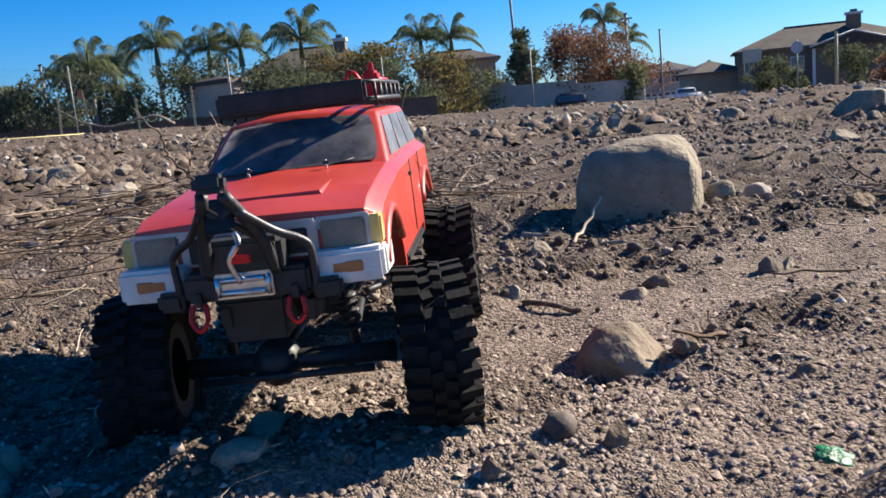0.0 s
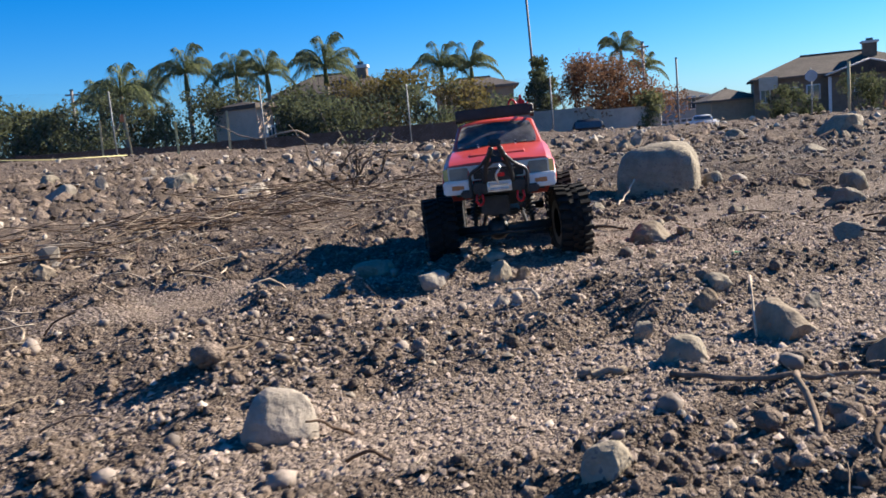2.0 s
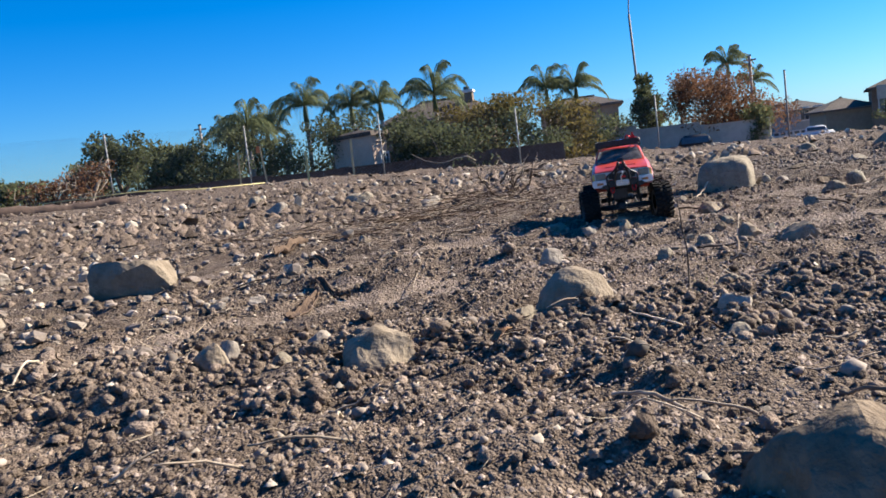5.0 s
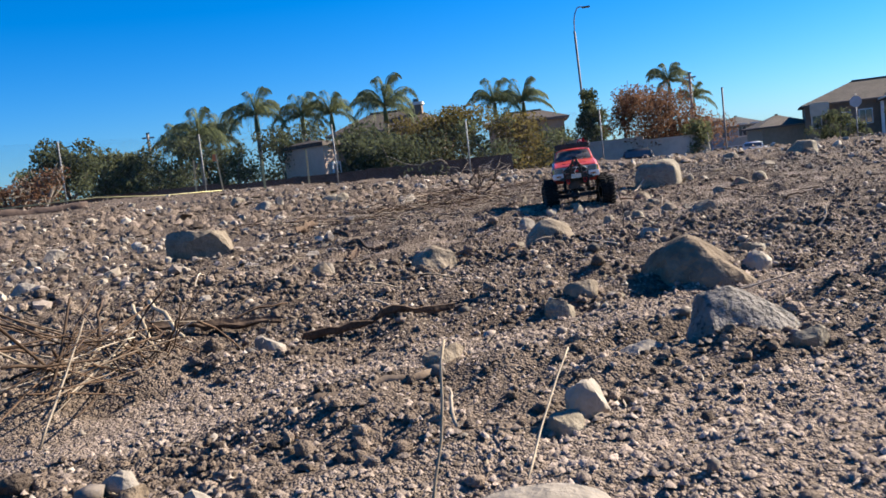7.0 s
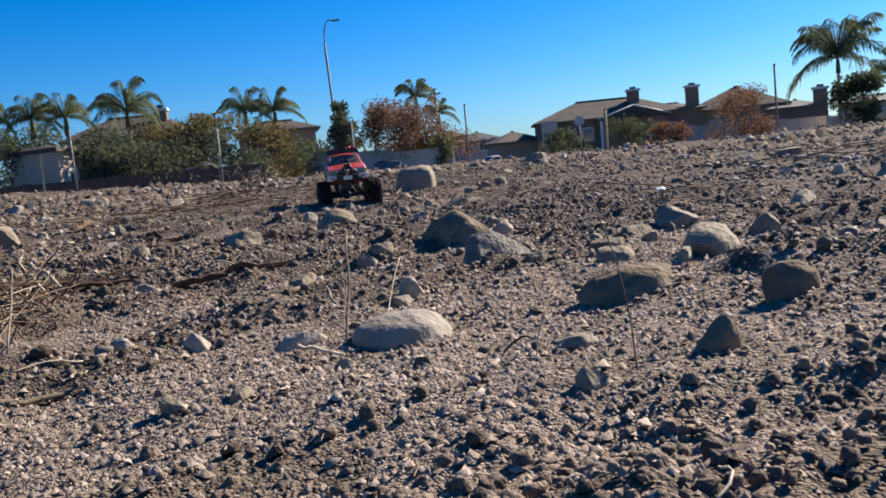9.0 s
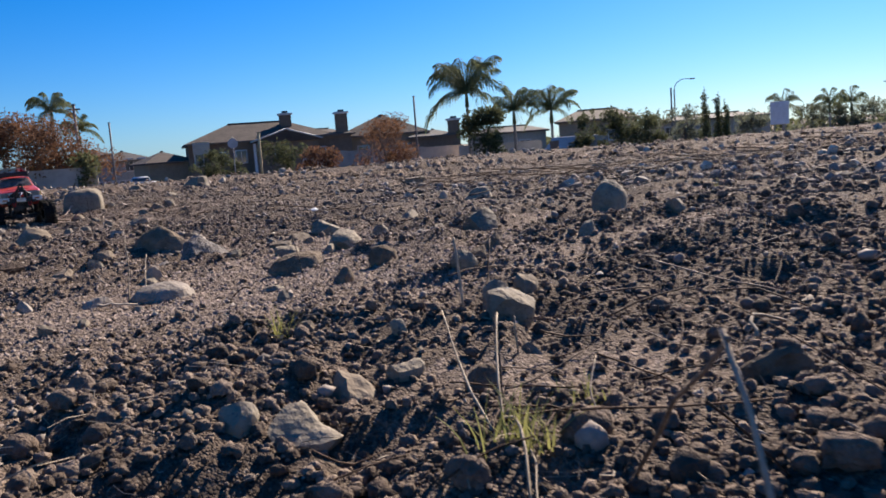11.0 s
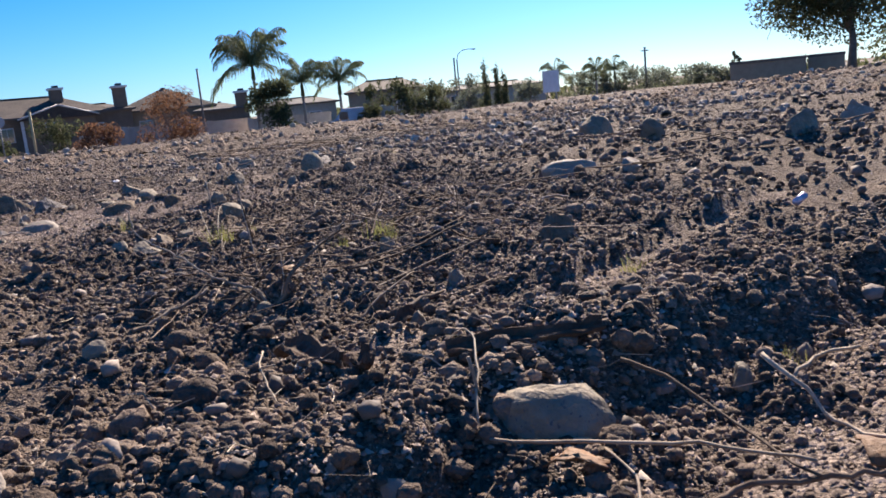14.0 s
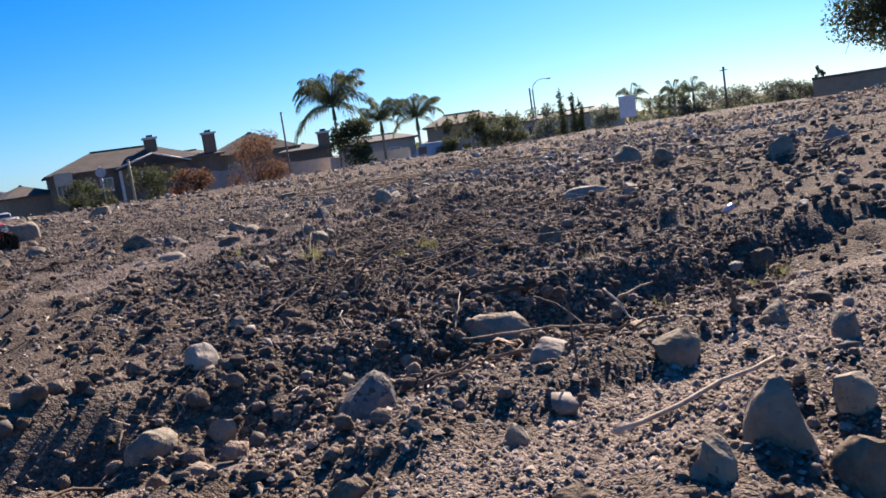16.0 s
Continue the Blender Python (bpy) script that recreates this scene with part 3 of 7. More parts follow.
rock(1.054, -2.427, 0.058, 0.020, TAN_ROCK)
rock(0.976, -2.433, 0.034, 0.019, GRANITE)
rock(1.000, -2.655, 0.088, 0.044, GRANITE)
rock(0.942, -2.682, 0.036, 0.018, GRANITE)
rock(0.336, -2.848, 0.022, 0.016, GRANITE)
rock(0.386, -2.844, 0.022, 0.012, GRANITE)
rock(0.481, -2.812, 0.020, 0.012, GRANITE)
rock(0.524, -2.883, 0.016, 0.009, BROWN_ROCK)
rock(0.469, -2.693, 0.050, 0.016, PALE_ROCK, square=2.0, cuts=2)
rock(0.570, -3.059, 0.021, 0.015, GRANITE)
rock(0.560, -3.453, 0.054, 0.034, GRANITE)
rock(0.644, -3.364, 0.038, 0.038, GRANITE)
rock(0.678, -3.381, 0.033, 0.030, TAN_ROCK)
rock(1.161, -2.880, 0.077, 0.045, GRANITE)
rock(1.300, -3.090, 0.080, 0.068, GRANITE)
rock(1.705, -2.817, 0.073, 0.037, PALE_ROCK)
rock(2.230, -1.922, 0.111, 0.052, GRANITE)
rock(3.344, -0.410, 0.138, 0.061, GRANITE)
rock(1.552, -2.264, 0.089, 0.036, GRANITE)
rock(1.164, -2.387, 0.074, 0.037, GRANITE)
rock(0.847, -2.943, 0.051, 0.029, BROWN_ROCK)
rock(0.677, -3.049, 0.028, 0.024, BROWN_ROCK)
rock(1.099, -2.830, 0.036, 0.023, GRANITE)
rock(1.175, -2.564, 0.048, 0.030, GRANITE)
rock(1.089, -3.188, 0.034, 0.027, GRANITE)
rock(4.346, -1.019, 0.166, 0.080, GRANITE)
rock(0.468, -3.397, 0.020, 0.018, GRANITE)
rock(0.448, -3.271, 0.019, 0.015, TAN_ROCK)
rock(0.510, -3.524, 0.020, 0.013, GRANITE)
rock(0.859, -3.147, 0.033, 0.020, BROWN_ROCK)
rock(0.960, -2.498, 0.051, 0.020, TAN_ROCK)
rock(0.275, -3.501, 0.058, 0.025, GRANITE)
rock(0.243, -3.466, 0.034, 0.021, GRANITE)
rock(0.399, -3.476, 0.029, 0.014, GRANITE)
rock(0.414, -3.549, 0.032, 0.023, BROWN_ROCK)
rock(0.505, -3.750, 0.047, 0.026, BROWN_ROCK)
rock(2.175, -3.725, 0.165, 0.100, TAN_ROCK, square=2.2, cuts=2)
rock(0.301, -4.353, 0.061, 0.045, BROWN_ROCK)
rock(0.129, -4.281, 0.027, 0.028, GRANITE)
rock(0.223, -4.109, 0.028, 0.028, GRANITE)
rock(0.983, -4.249, 0.051, 0.030, PALE_ROCK)
rock(-0.093, -4.362, 0.026, 0.026, GRANITE)
rock(-0.049, -4.102, 0.025, 0.016, GRANITE)
rock(0.023, -4.231, 0.025, 0.019, BROWN_ROCK)
rock(-0.234, -4.010, 0.030, 0.019, GRANITE)
rock(-0.298, -4.605, 0.088, 0.042, GRANITE, turn=-75, square=3.0, cuts=0, deep=0.05)
rock(1.055, -4.075, 0.140, 0.034, PALE_ROCK, turn=-20, square=4.0, cuts=1)
rock(-0.149, -4.707, 0.026, 0.020, GRANITE)
rock(-0.583, -4.367, 0.040, 0.028, PALE_ROCK)
rock(-0.490, -4.569, 0.015, 0.021, PALE_ROCK)
rock(-0.462, -4.591, 0.024, 0.020, GRANITE)
rock(-0.545, -4.237, 0.028, 0.025, PALE_ROCK)
rock(-0.514, -4.533, 0.022, 0.015, GRANITE)
rock(1.726, -4.624, 0.105, 0.061, PALE_ROCK)
rock(1.445, -4.531, 0.095, 0.057, GRANITE)
rock(1.588, -4.107, 0.105, 0.063, TAN_ROCK)
rock(-0.427, -4.554, 0.019, 0.012, PALE_ROCK)
rock(-0.665, -4.700, 0.055, 0.045, CONCRETE, square=2.0, cuts=6)
rock(-0.695, -5.069, 0.046, 0.058, TAN_ROCK, square=2.1, cuts=5)
rock(-0.765, -5.052, 0.028, 0.030, GRANITE)
rock(-0.605, -5.094, 0.036, 0.030, GRANITE)
rock(-0.706, -5.118, 0.040, 0.034, BROWN_ROCK, square=2.1, cuts=4)
rock(-0.505, -4.930, 0.042, 0.030, TAN_ROCK)
rock(-0.738, -4.472, 0.060, 0.025, GRANITE)
rock(-0.713, -4.889, 0.020, 0.016, GRANITE)
rock(-0.674, -4.500, 0.028, 0.028, GRANITE)
rock(-0.404, -5.050, 0.032, 0.032, GRANITE)
rock(-0.360, -4.978, 0.040, 0.023, GRANITE)
rock(-0.539, -4.824, 0.048, 0.020, PALE_ROCK)


def middle_stones():
    """Stones too many to place one by one, still single things."""
    rng = np.random.default_rng(31)
    for _ in range(110):
        y = rng.uniform(-5.6, 2.4)
        x = float(middle(np.array([y]))[0]) + rng.uniform(-1.2, 2.2)
        if abs(x - 1.4) < 0.2 and abs(y - 0.25) < 0.34:
            continue
        w = 0.022 + 0.03 * rng.uniform() ** 2
        rock(x, y, w, w * rng.uniform(0.4, 0.65), (GRANITE, TAN_ROCK, PALE_ROCK, BROWN_ROCK, GRANITE)[int(rng.integers(0, 5))])
    for _ in range(90):
        r, a = rng.uniform(3.5, 16), math.radians(rng.uniform(-35, 95))
        w = 0.045 + 0.008 * r * rng.uniform() ** 2
        rock(0.4 + r * math.sin(a), -3 + r * math.cos(a), w, w * rng.uniform(0.35, 0.6),
             (GRANITE, TAN_ROCK, PALE_ROCK, PALE_ROCK, BROWN_ROCK)[int(rng.integers(0, 5))], where="lying far out on the bare field")


middle_stones()

# ---- dead wood, stalks, grass and litter ----
def tube(points, r0, r1, sides=6):
    """Vertices and faces of a tapered tube along points."""
    pts = [Vector(p) for p in points]
    n = len(pts)
    verts, faces = [], []
    for i, p in enumerate(pts):
        t = (pts[min(i + 1, n - 1)] - pts[max(i - 1, 0)]).normalized()
        s = t.cross(Vector((0.31, 0.22, 0.92))).normalized()
        u = s.cross(t)
        r = r0 + (r1 - r0) * i / (n - 1)
        for k in range(sides):
            a = 2 * math.pi * k / sides
            verts.append(p + (s * math.cos(a) + u * math.sin(a)) * r)
    for i in range(n - 1):
        for k in range(sides):
            a, b = i * sides + k, i * sides + (k + 1) % sides
            faces.append((a, b, b + sides, a + sides))
    faces.append(tuple(range(sides))[::-1])
    faces.append(tuple((n - 1) * sides + k for k in range(sides)))
    return verts, faces


def smooth_line(points, steps=4, jitter=0.0, rng=None):
    """Points along a curve through the given ones."""
    pts = [Vector(p) for p in points]
    out = []
    for i in range(len(pts) - 1):
        a, b, c, d = pts[max(i - 1, 0)], pts[i], pts[i + 1], pts[min(i + 2, len(pts) - 1)]
        for k in range(steps):
            t = k / steps
            p = 0.5 * ((2 * b) + (c - a) * t + (2 * a - 5 * b + 4 * c - d) * t * t + (3 * b - a - 3 * c + d) * t ** 3)
            if rng is not None and jitter:
                p = p + Vector(rng.normal(0, jitter, 3))
            out.append(p)
    return out + [pts[-1]]


stick_rng = np.random.default_rng(77)


def wood(name, points, r0, r1, mat, label="", parent=None, lift=None, group=""):
    """A stick along points; where lift is given, z is the height over the ground."""
    if lift is not None:
        points = [(p[0], p[1], ground_z(p[0], p[1]) + (p[2] if len(p) > 2 else lift)) for p in points]
    thin = r0 < 0.003
    v, f = tube(smooth_line(points, 3 if thin else 5, r0 * 0.35, stick_rng), r0 * 0.72, r1 * 0.72, 4 if thin else 6)
    ob = link_mesh(name, v, f, mat, smooth=True, parent=parent)
    if label:
        tagged(ob, label, "stick", group or "dead wood on the field")
    return ob


# sticks lying about
wood("stick", [(-0.700, -4.958), (-0.505, -5.015)], 0.0030, 0.0024, TWIG, "long straight bleached stick lying on sand", lift=0.010)
def laid(points):
    """Keeps points over the ground."""
    return [(x, y, max(z, ground_z(x, y) + 0.004)) for x, y, z in points]


wood("root", laid([(-0.316, -4.552, 0.09), (-0.316, -4.557, 0.045), (-0.341, -4.562, 0.035), (-0.352, -4.58, 0.045), (-0.359, -4.655, 0.055), (-0.366, -4.712, 0.065),
                   (-0.374, -4.755, 0.07), (-0.387, -4.793, 0.075)]), 0.0022, 0.0014, TWIG, "thin pale bent root over the furrow")
wood("root", laid([(-0.54, -4.66, 0.05), (-0.482, -4.688, 0.055), (-0.452, -4.694, 0.055), (-0.438, -4.735, 0.06), (-0.405, -4.764, 0.065), (-0.393, -4.801, 0.07),
                   (-0.379, -4.836, 0.075), (-0.36, -4.857, 0.078)]), 0.0030, 0.002, DARK_TWIG, "thin dark curving root along the furrow")
wood("twig", laid([(-0.268, -4.648, 0.08), (-0.268, -4.68, 0.07), (-0.31, -4.733, 0.06), (-0.404, -4.797, 0.075)]), 0.0022, 0.0014, DARK_TWIG, "dark bent twig leaning over the bank")
wood("twig", laid([(-0.251, -4.741, 0.085), (-0.266, -4.765, 0.075), (-0.283, -4.784, 0.06), (-0.304, -4.808, 0.06), (-0.349, -4.85, 0.075)]), 0.0028, 0.0014, TWIG,
     "forked bleached twig on the sand")
wood("twig", laid([(-0.266, -4.765, 0.075), (-0.232, -4.773, 0.08), (-0.235, -4.8, 0.09)]), 0.0024, 0.0014, TWIG, "forked bleached twig by the furrow")
wood("root", laid([(-0.332, -4.658, 0.04), (-0.382, -4.695, 0.05), (-0.433, -4.713, 0.055)]), 0.0018, 0.0012, TWIG, "thin pale looping root")
wood("log", [(0.425, -2.447), (0.535, -2.418)], 0.0075, 0.006, DARK_TWIG, "short rotten brown log on the soil", lift=0.006)
wood("cane", [(0.195, -1.98, 0.05), (0.245, -2.04, 0.03)], 0.0045, 0.004, STRAW, "thick bleached cane on the brush", lift=0.02)
wood("cane", [(0.185, -2.03, 0.06), (0.222, -2.10, 0.022)], 0.0035, 0.003, STRAW, "thick bleached cane on the brush", lift=0.012)
wood("twig", [(-0.057, -4.257), (-0.011, -4.256, 0.025), (0.051, -4.268, 0.035)], 0.0028, 0.0016, TWIG, "pale twig rising from clods", lift=0.004)
wood("twig", [(-0.063, -4.305), (0.031, -4.320, 0.02)], 0.006, 0.003, DARK_TWIG, "dark stub of a branch by the track", lift=0.006)
wood("branch", [(-0.155, -3.973), (-0.103, -3.975, 0.012), (-0.024, -3.978, 0.02)], 0.005, 0.003, TWIG, "grey branch lying on clods", lift=0.006)
wood("branch", [(0.200, -2.750), (0.255, -2.717), (0.335, -2.705)], 0.004, 0.003, DARK_TWIG, "dark thin branch lying on sand", lift=0.004)
wood("stick", [(1.759, 0.686), (1.800, 0.750, 0.02), (1.850, 0.800, 0.05)], 0.004, 0.003, TWIG, "pale stick leaning on the boulder", lift=0.006)
wood("stick", [(1.600, 0.400), (1.650, 0.345)], 0.005, 0.004, DARK_TWIG, "dark short stick on the track", lift=0.005)
wood("stick", [(1.720, 0.800, 0.01), (1.780, 0.700), (1.820, 0.620)], 0.006, 0.004, TWIG, "grey stick before the boulder", lift=0.006)
wood("stick", [(1.261, -0.520), (1.300, -0.535)], 0.006, 0.005, TWIG, "short broken piece of wood", lift=0.006)
wood("branch", [(1.330, -0.570), (1.389, -0.627), (1.470, -0.655)], 0.004, 0.003, DARK_TWIG, "long thin branch half in the soil", lift=0.006)
wood("stick", [(1.489, -0.420, 0.045), (1.450, -0.500)], 0.0020, 0.0016, TWIG, "pale broken stick propped on clods", lift=0.006)
wood("stick", [(1.375, -0.694, 0.025), (1.350, -0.760), (1.324, -0.827)], 0.004, 0.003, DARK_TWIG, "dark stick on the clods", lift=0.004)
wood("stem", [(1.089, -1.234, -0.01), (1.092, -1.232, 0.07), (1.085, -1.228, 0.142)], 0.0020, 0.0014, DARK_TWIG, "upright dark dry stem in the soil", lift=0.0)
wood("stem", [(0.600, -3.066, -0.01), (0.625, -3.020, 0.05), (0.630, -2.980, 0.115)], 0.0011, 0.0006, DARK_TWIG, "thin dark dry stem in the sand", lift=0.0)
wood("stem", [(0.502, -2.737, -0.005), (0.515, -2.720, 0.05), (0.525, -2.700, 0.098)], 0.0017, 0.0014, STRAW, "pale straight reed standing in soil", lift=0.0)
wood("stem", [(0.565, -2.670, -0.005), (0.600, -2.600, 0.03), (0.625, -2.560, 0.05)], 0.0012, 0.0009, STRAW, "thin pale reed leaning over soil", lift=0.0)
wood("stem", [(0.555, -3.400, -0.01), (0.552, -3.395, 0.075)], 0.0022, 0.0019, TWIG, "short pale upright stub of a stalk", lift=0.0)
wood("stem", [(0.600, -2.930, -0.01), (0.610, -2.920, 0.02), (0.640, -2.900, 0.045)], 0.0011, 0.0006, STRAW, "thin straw stalk leaning", lift=0.0)
wood("stem", [(-0.581, -4.873, -0.01), (-0.577, -4.870, 0.03), (-0.577, -4.865, 0.060)], 0.0018, 0.0010, DARK_TWIG, "thin dark leaning dry stem in the sand", lift=0.0)
wood("stump", [(-0.364, -4.939, -0.01), (-0.362, -4.939, 0.02), (-0.368, -4.935, 0.042)], 0.0060, 0.0025, DARK_TWIG, "short dark splintered stump of a stalk", lift=0.0)

wood("stalk", [(0.098, -3.958, -0.02), (0.118, -3.929, 0.055), (0.145, -3.890, 0.132)], 0.0021, 0.0013, TWIG, "tall leaning dry stalk by the bank", lift=0.0)
wood("stalk", [(0.320, -3.744, -0.01), (0.230, -3.818, 0.07), (0.143, -3.893, 0.130)], 0.0019, 0.0014, DARK_TWIG, "long dry stalk propped on another", lift=0.0)
wood("stalk", [(0.271, -4.002, -0.01), (0.276, -4.004, 0.04), (0.280, -4.008, 0.075)], 0.0022, 0.0015, DARK_TWIG, "dark upright dry stalk", lift=0.0)
wood("stalk", [(0.312, -4.009, -0.01), (0.322, -4.020, 0.03), (0.334, -4.036, 0.066)], 0.0026, 0.0016, DARK_TWIG, "dark dry stalk leaning over clods", lift=0.0)
wood("stalk", [(0.140, -3.812, -0.01), (0.152, -3.806, 0.022), (0.158, -3.806, 0.040), (0.150, -3.802, 0.056)], 0.0017, 0.0010, STRAW, "thin pale curved dry stalk", lift=0.0)
wood("stalk", [(0.400, -3.580, -0.01), (0.402, -3.580, 0.03), (0.400, -3.578, 0.062)], 0.0017, 0.0012, DARK_TWIG, "short upright dry stalk in grass", lift=0.0)
wood("stalk", [(0.489, -3.526, -0.01), (0.488, -3.524, 0.032)], 0.0013, 0.0010, STRAW, "thin pale stub of a stalk", lift=0.0)
wood("stalk", [(0.320, -3.645, 0.012), (0.380, -3.560, 0.024), (0.445, -3.478, 0.040)], 0.0016, 0.0010, STRAW, "pale stalk spreading from a tuft", lift=0.0)
wood("stalk", [(0.318, -3.655, 0.010), (0.370, -3.605, 0.040), (0.425, -3.560, 0.060)], 0.0015, 0.0010, STRAW, "pale forked stalk by the tuft", lift=0.0)
wood("stalk", [(0.345, -3.632, 0.012), (0.300, -3.682, 0.018), (0.245, -3.735, 0.010)], 0.0017, 0.0012, STRAW, "long pale stalk lying by the tuft", lift=0.0)
wood("stalk", [(0.335, -3.650, 0.008), (0.285, -3.705, 0.014), (0.225, -3.752, 0.008)], 0.0012, 0.0008, STRAW, "long pale stalk lying by the tuft", lift=0.0)
wood("stalk", [(0.516, -3.731, 0.020), (0.548, -3.712, 0.026), (0.586, -3.722, 0.020)], 0.0024, 0.0016, TWIG, "short bleached stick on dark clods", lift=0.0)

wood("root", laid([(-0.345, -4.570, 0.030), (-0.300, -4.548, 0.062), (-0.255, -4.522, 0.082), (-0.235, -4.500, 0.084), (-0.232, -4.482, 0.060)]), 0.0016, 0.0010, STRAW,
     "thin pale wiry root arching over bark")
wood("twig", laid([(-0.269, -4.302, 0.060), (-0.315, -4.343, 0.062), (-0.345, -4.380, 0.060), (-0.377, -4.420, 0.060)]), 0.0015, 0.0010, STRAW, "thin pale forked twig on the bank")
wood("twig", laid([(-0.315, -4.343, 0.062), (-0.322, -4.368, 0.070)]), 0.0012, 0.0008, STRAW, "side shoot of a thin pale twig")
wood("branch", [(0.060, -4.160), (0.165, -4.176, 0.030), (0.290, -4.222, 0.030), (0.409, -4.264)], 0.0024, 0.0012, DARK_TWIG, "long thin brown branch over dark clods", lift=0.016)
wood("branch", [(0.110, -4.150), (0.190, -4.172, 0.035), (0.330, -4.190, 0.024)], 0.0018, 0.0010, DARK_TWIG, "thin brown branch over dark clods", lift=0.020)
wood("branch", [(0.020, -4.200), (0.140, -4.212, 0.024), (0.260, -4.262, 0.016)], 0.0018, 0.0010, TWIG, "thin grey branch over dark clods", lift=0.014)


BARK_STRIP = surface("torn_bark", (0.040, 0.026, 0.018), (0.135, 0.092, 0.064), scale=45, rough=0.9, bump=0.8, bump_scale=160, dist=0.003, spec=0.15)


def bark(a, b, width, high, seed, label):
    """A torn, curled strip of bark from a to b: a bent trough with ragged ends and its own thickness."""
    rng = np.random.default_rng(seed)
    n, m = 14, 7
    ax = Vector((b[0] - a[0], b[1] - a[1], 0))
    ln = ax.length
    side = Vector((-ax.y, ax.x, 0)) / ln
    bm = bmesh.new()
    grid = []
    for i in range(n + 1):
        t = i / n
        c = Vector((a[0], a[1], 0)) + ax * t
        z0 = max(ground_z(c.x, c.y), ground_z(c.x + side.x * width / 2, c.y + side.y * width / 2)) + 0.004
        w = width * (0.75 + 0.25 * math.sin(3.1 * t + seed)) * (0.55 + 0.45 * min(1, 6 * t, 6 * (1 - t))) + rng.normal(0, width * 0.04)
        row = []
        for k in range(m + 1):
            u = k / m * 2 - 1
            ang = u * 1.25
            up = high * (1.35 * (1 - math.cos(ang)) * (1.0 if u > 0 else 0.45) + 0.3 * (1 + math.sin(5 * t + seed))) * (1 + rng.normal(0, 0.04 + 0.07 * abs(u)))
            row.append(bm.verts.new(c + side * math.sin(ang) * w / 2 + Vector((0, 0, z0 + up + rng.normal(0, 0.0012)))))
        grid.append(row)
    for i in range(n):
        for k in range(m):
            bm.faces.new((grid[i][k], grid[i + 1][k], grid[i + 1][k + 1], grid[i][k + 1]))
    bmesh.ops.recalc_face_normals(bm, faces=bm.faces)
    bmesh.ops.solidify(bm, geom=bm.faces[:], thickness=0.0028)
    return tagged(part("bark_strip", bm, BARK_STRIP), label, "bark", "dead wood on the field")


bark((-0.200, -4.262), (-0.268, -4.392), 0.034, 0.015, 1, "dark curled strip of bark on clods")
bark((-0.252, -4.400), (-0.285, -4.440), 0.026, 0.010, 2, "short dark piece of bark beside the track")
bark((-0.262, -4.500), (-0.182, -4.604), 0.028, 0.008, 3, "long dark split strip of bark by the furrow")
bark((-0.150, -4.345), (-0.082, -4.352), 0.018, 0.014, 4, "dark upturned piece of bark on sand")
bark((0.445, -0.945), (0.472, -0.675), 0.030, 0.010, 7, "long brown strip of bark lying on the soil")
bark((0.446, -0.540), (0.545, -0.740), 0.024, 0.012, 8, "dark split piece of bark on the soil")
bark((0.235, 0.300), (0.300, 0.600), 0.050, 0.030, 9, "dark curled piece of bark among weeds")
bark((0.355, 0.080), (0.437, -0.100), 0.036, 0.016, 10, "dark strip of bark beside the track")
bark((0.60, -2.02), (0.40, -2.10), 0.022, 0.010, 5, "long brown strip of bark on the brush")
bark((0.18, -1.98), (0.36, -1.94), 0.020, 0.010, 6, "brown strip of bark among canes")


def loose_twigs():
    """Short broken twigs, each lying where it fell."""
    rng = np.random.default_rng(64)
    for k in range(290):
        y = rng.uniform(-5.0, 1.3) if k < 110 else rng.uniform(-1.9, 1.5)
        x = float(middle(np.array([y]))[0]) + rng.uniform(-1.2, 0.9)
        if math.hypot(x - 1.38, y - 0.26) < 0.32:
            continue
        a, ln = rng.uniform(0, 6.283), rng.uniform(0.025, 0.12)
        dx, dy = math.cos(a) * ln / 2, math.sin(a) * ln / 2
        r = rng.uniform(0.0012, 0.0034) * (0.6 + ln * 6)
        bend = rng.normal(0, ln * 0.08, 2)
        wood("twig", [(x - dx, y - dy, 0.004), (x + bend[0], y + bend[1], 0.008 + rng.uniform(0, 0.010)), (x + dx, y + dy, 0.004 + rng.uniform(0, 0.02))], r, r * 0.6,
             (TWIG, DARK_TWIG, BRUSH, TWIG)[int(rng.integers(0, 4))], "short broken dry twig lying on the soil", lift=0.004)


loose_twigs()


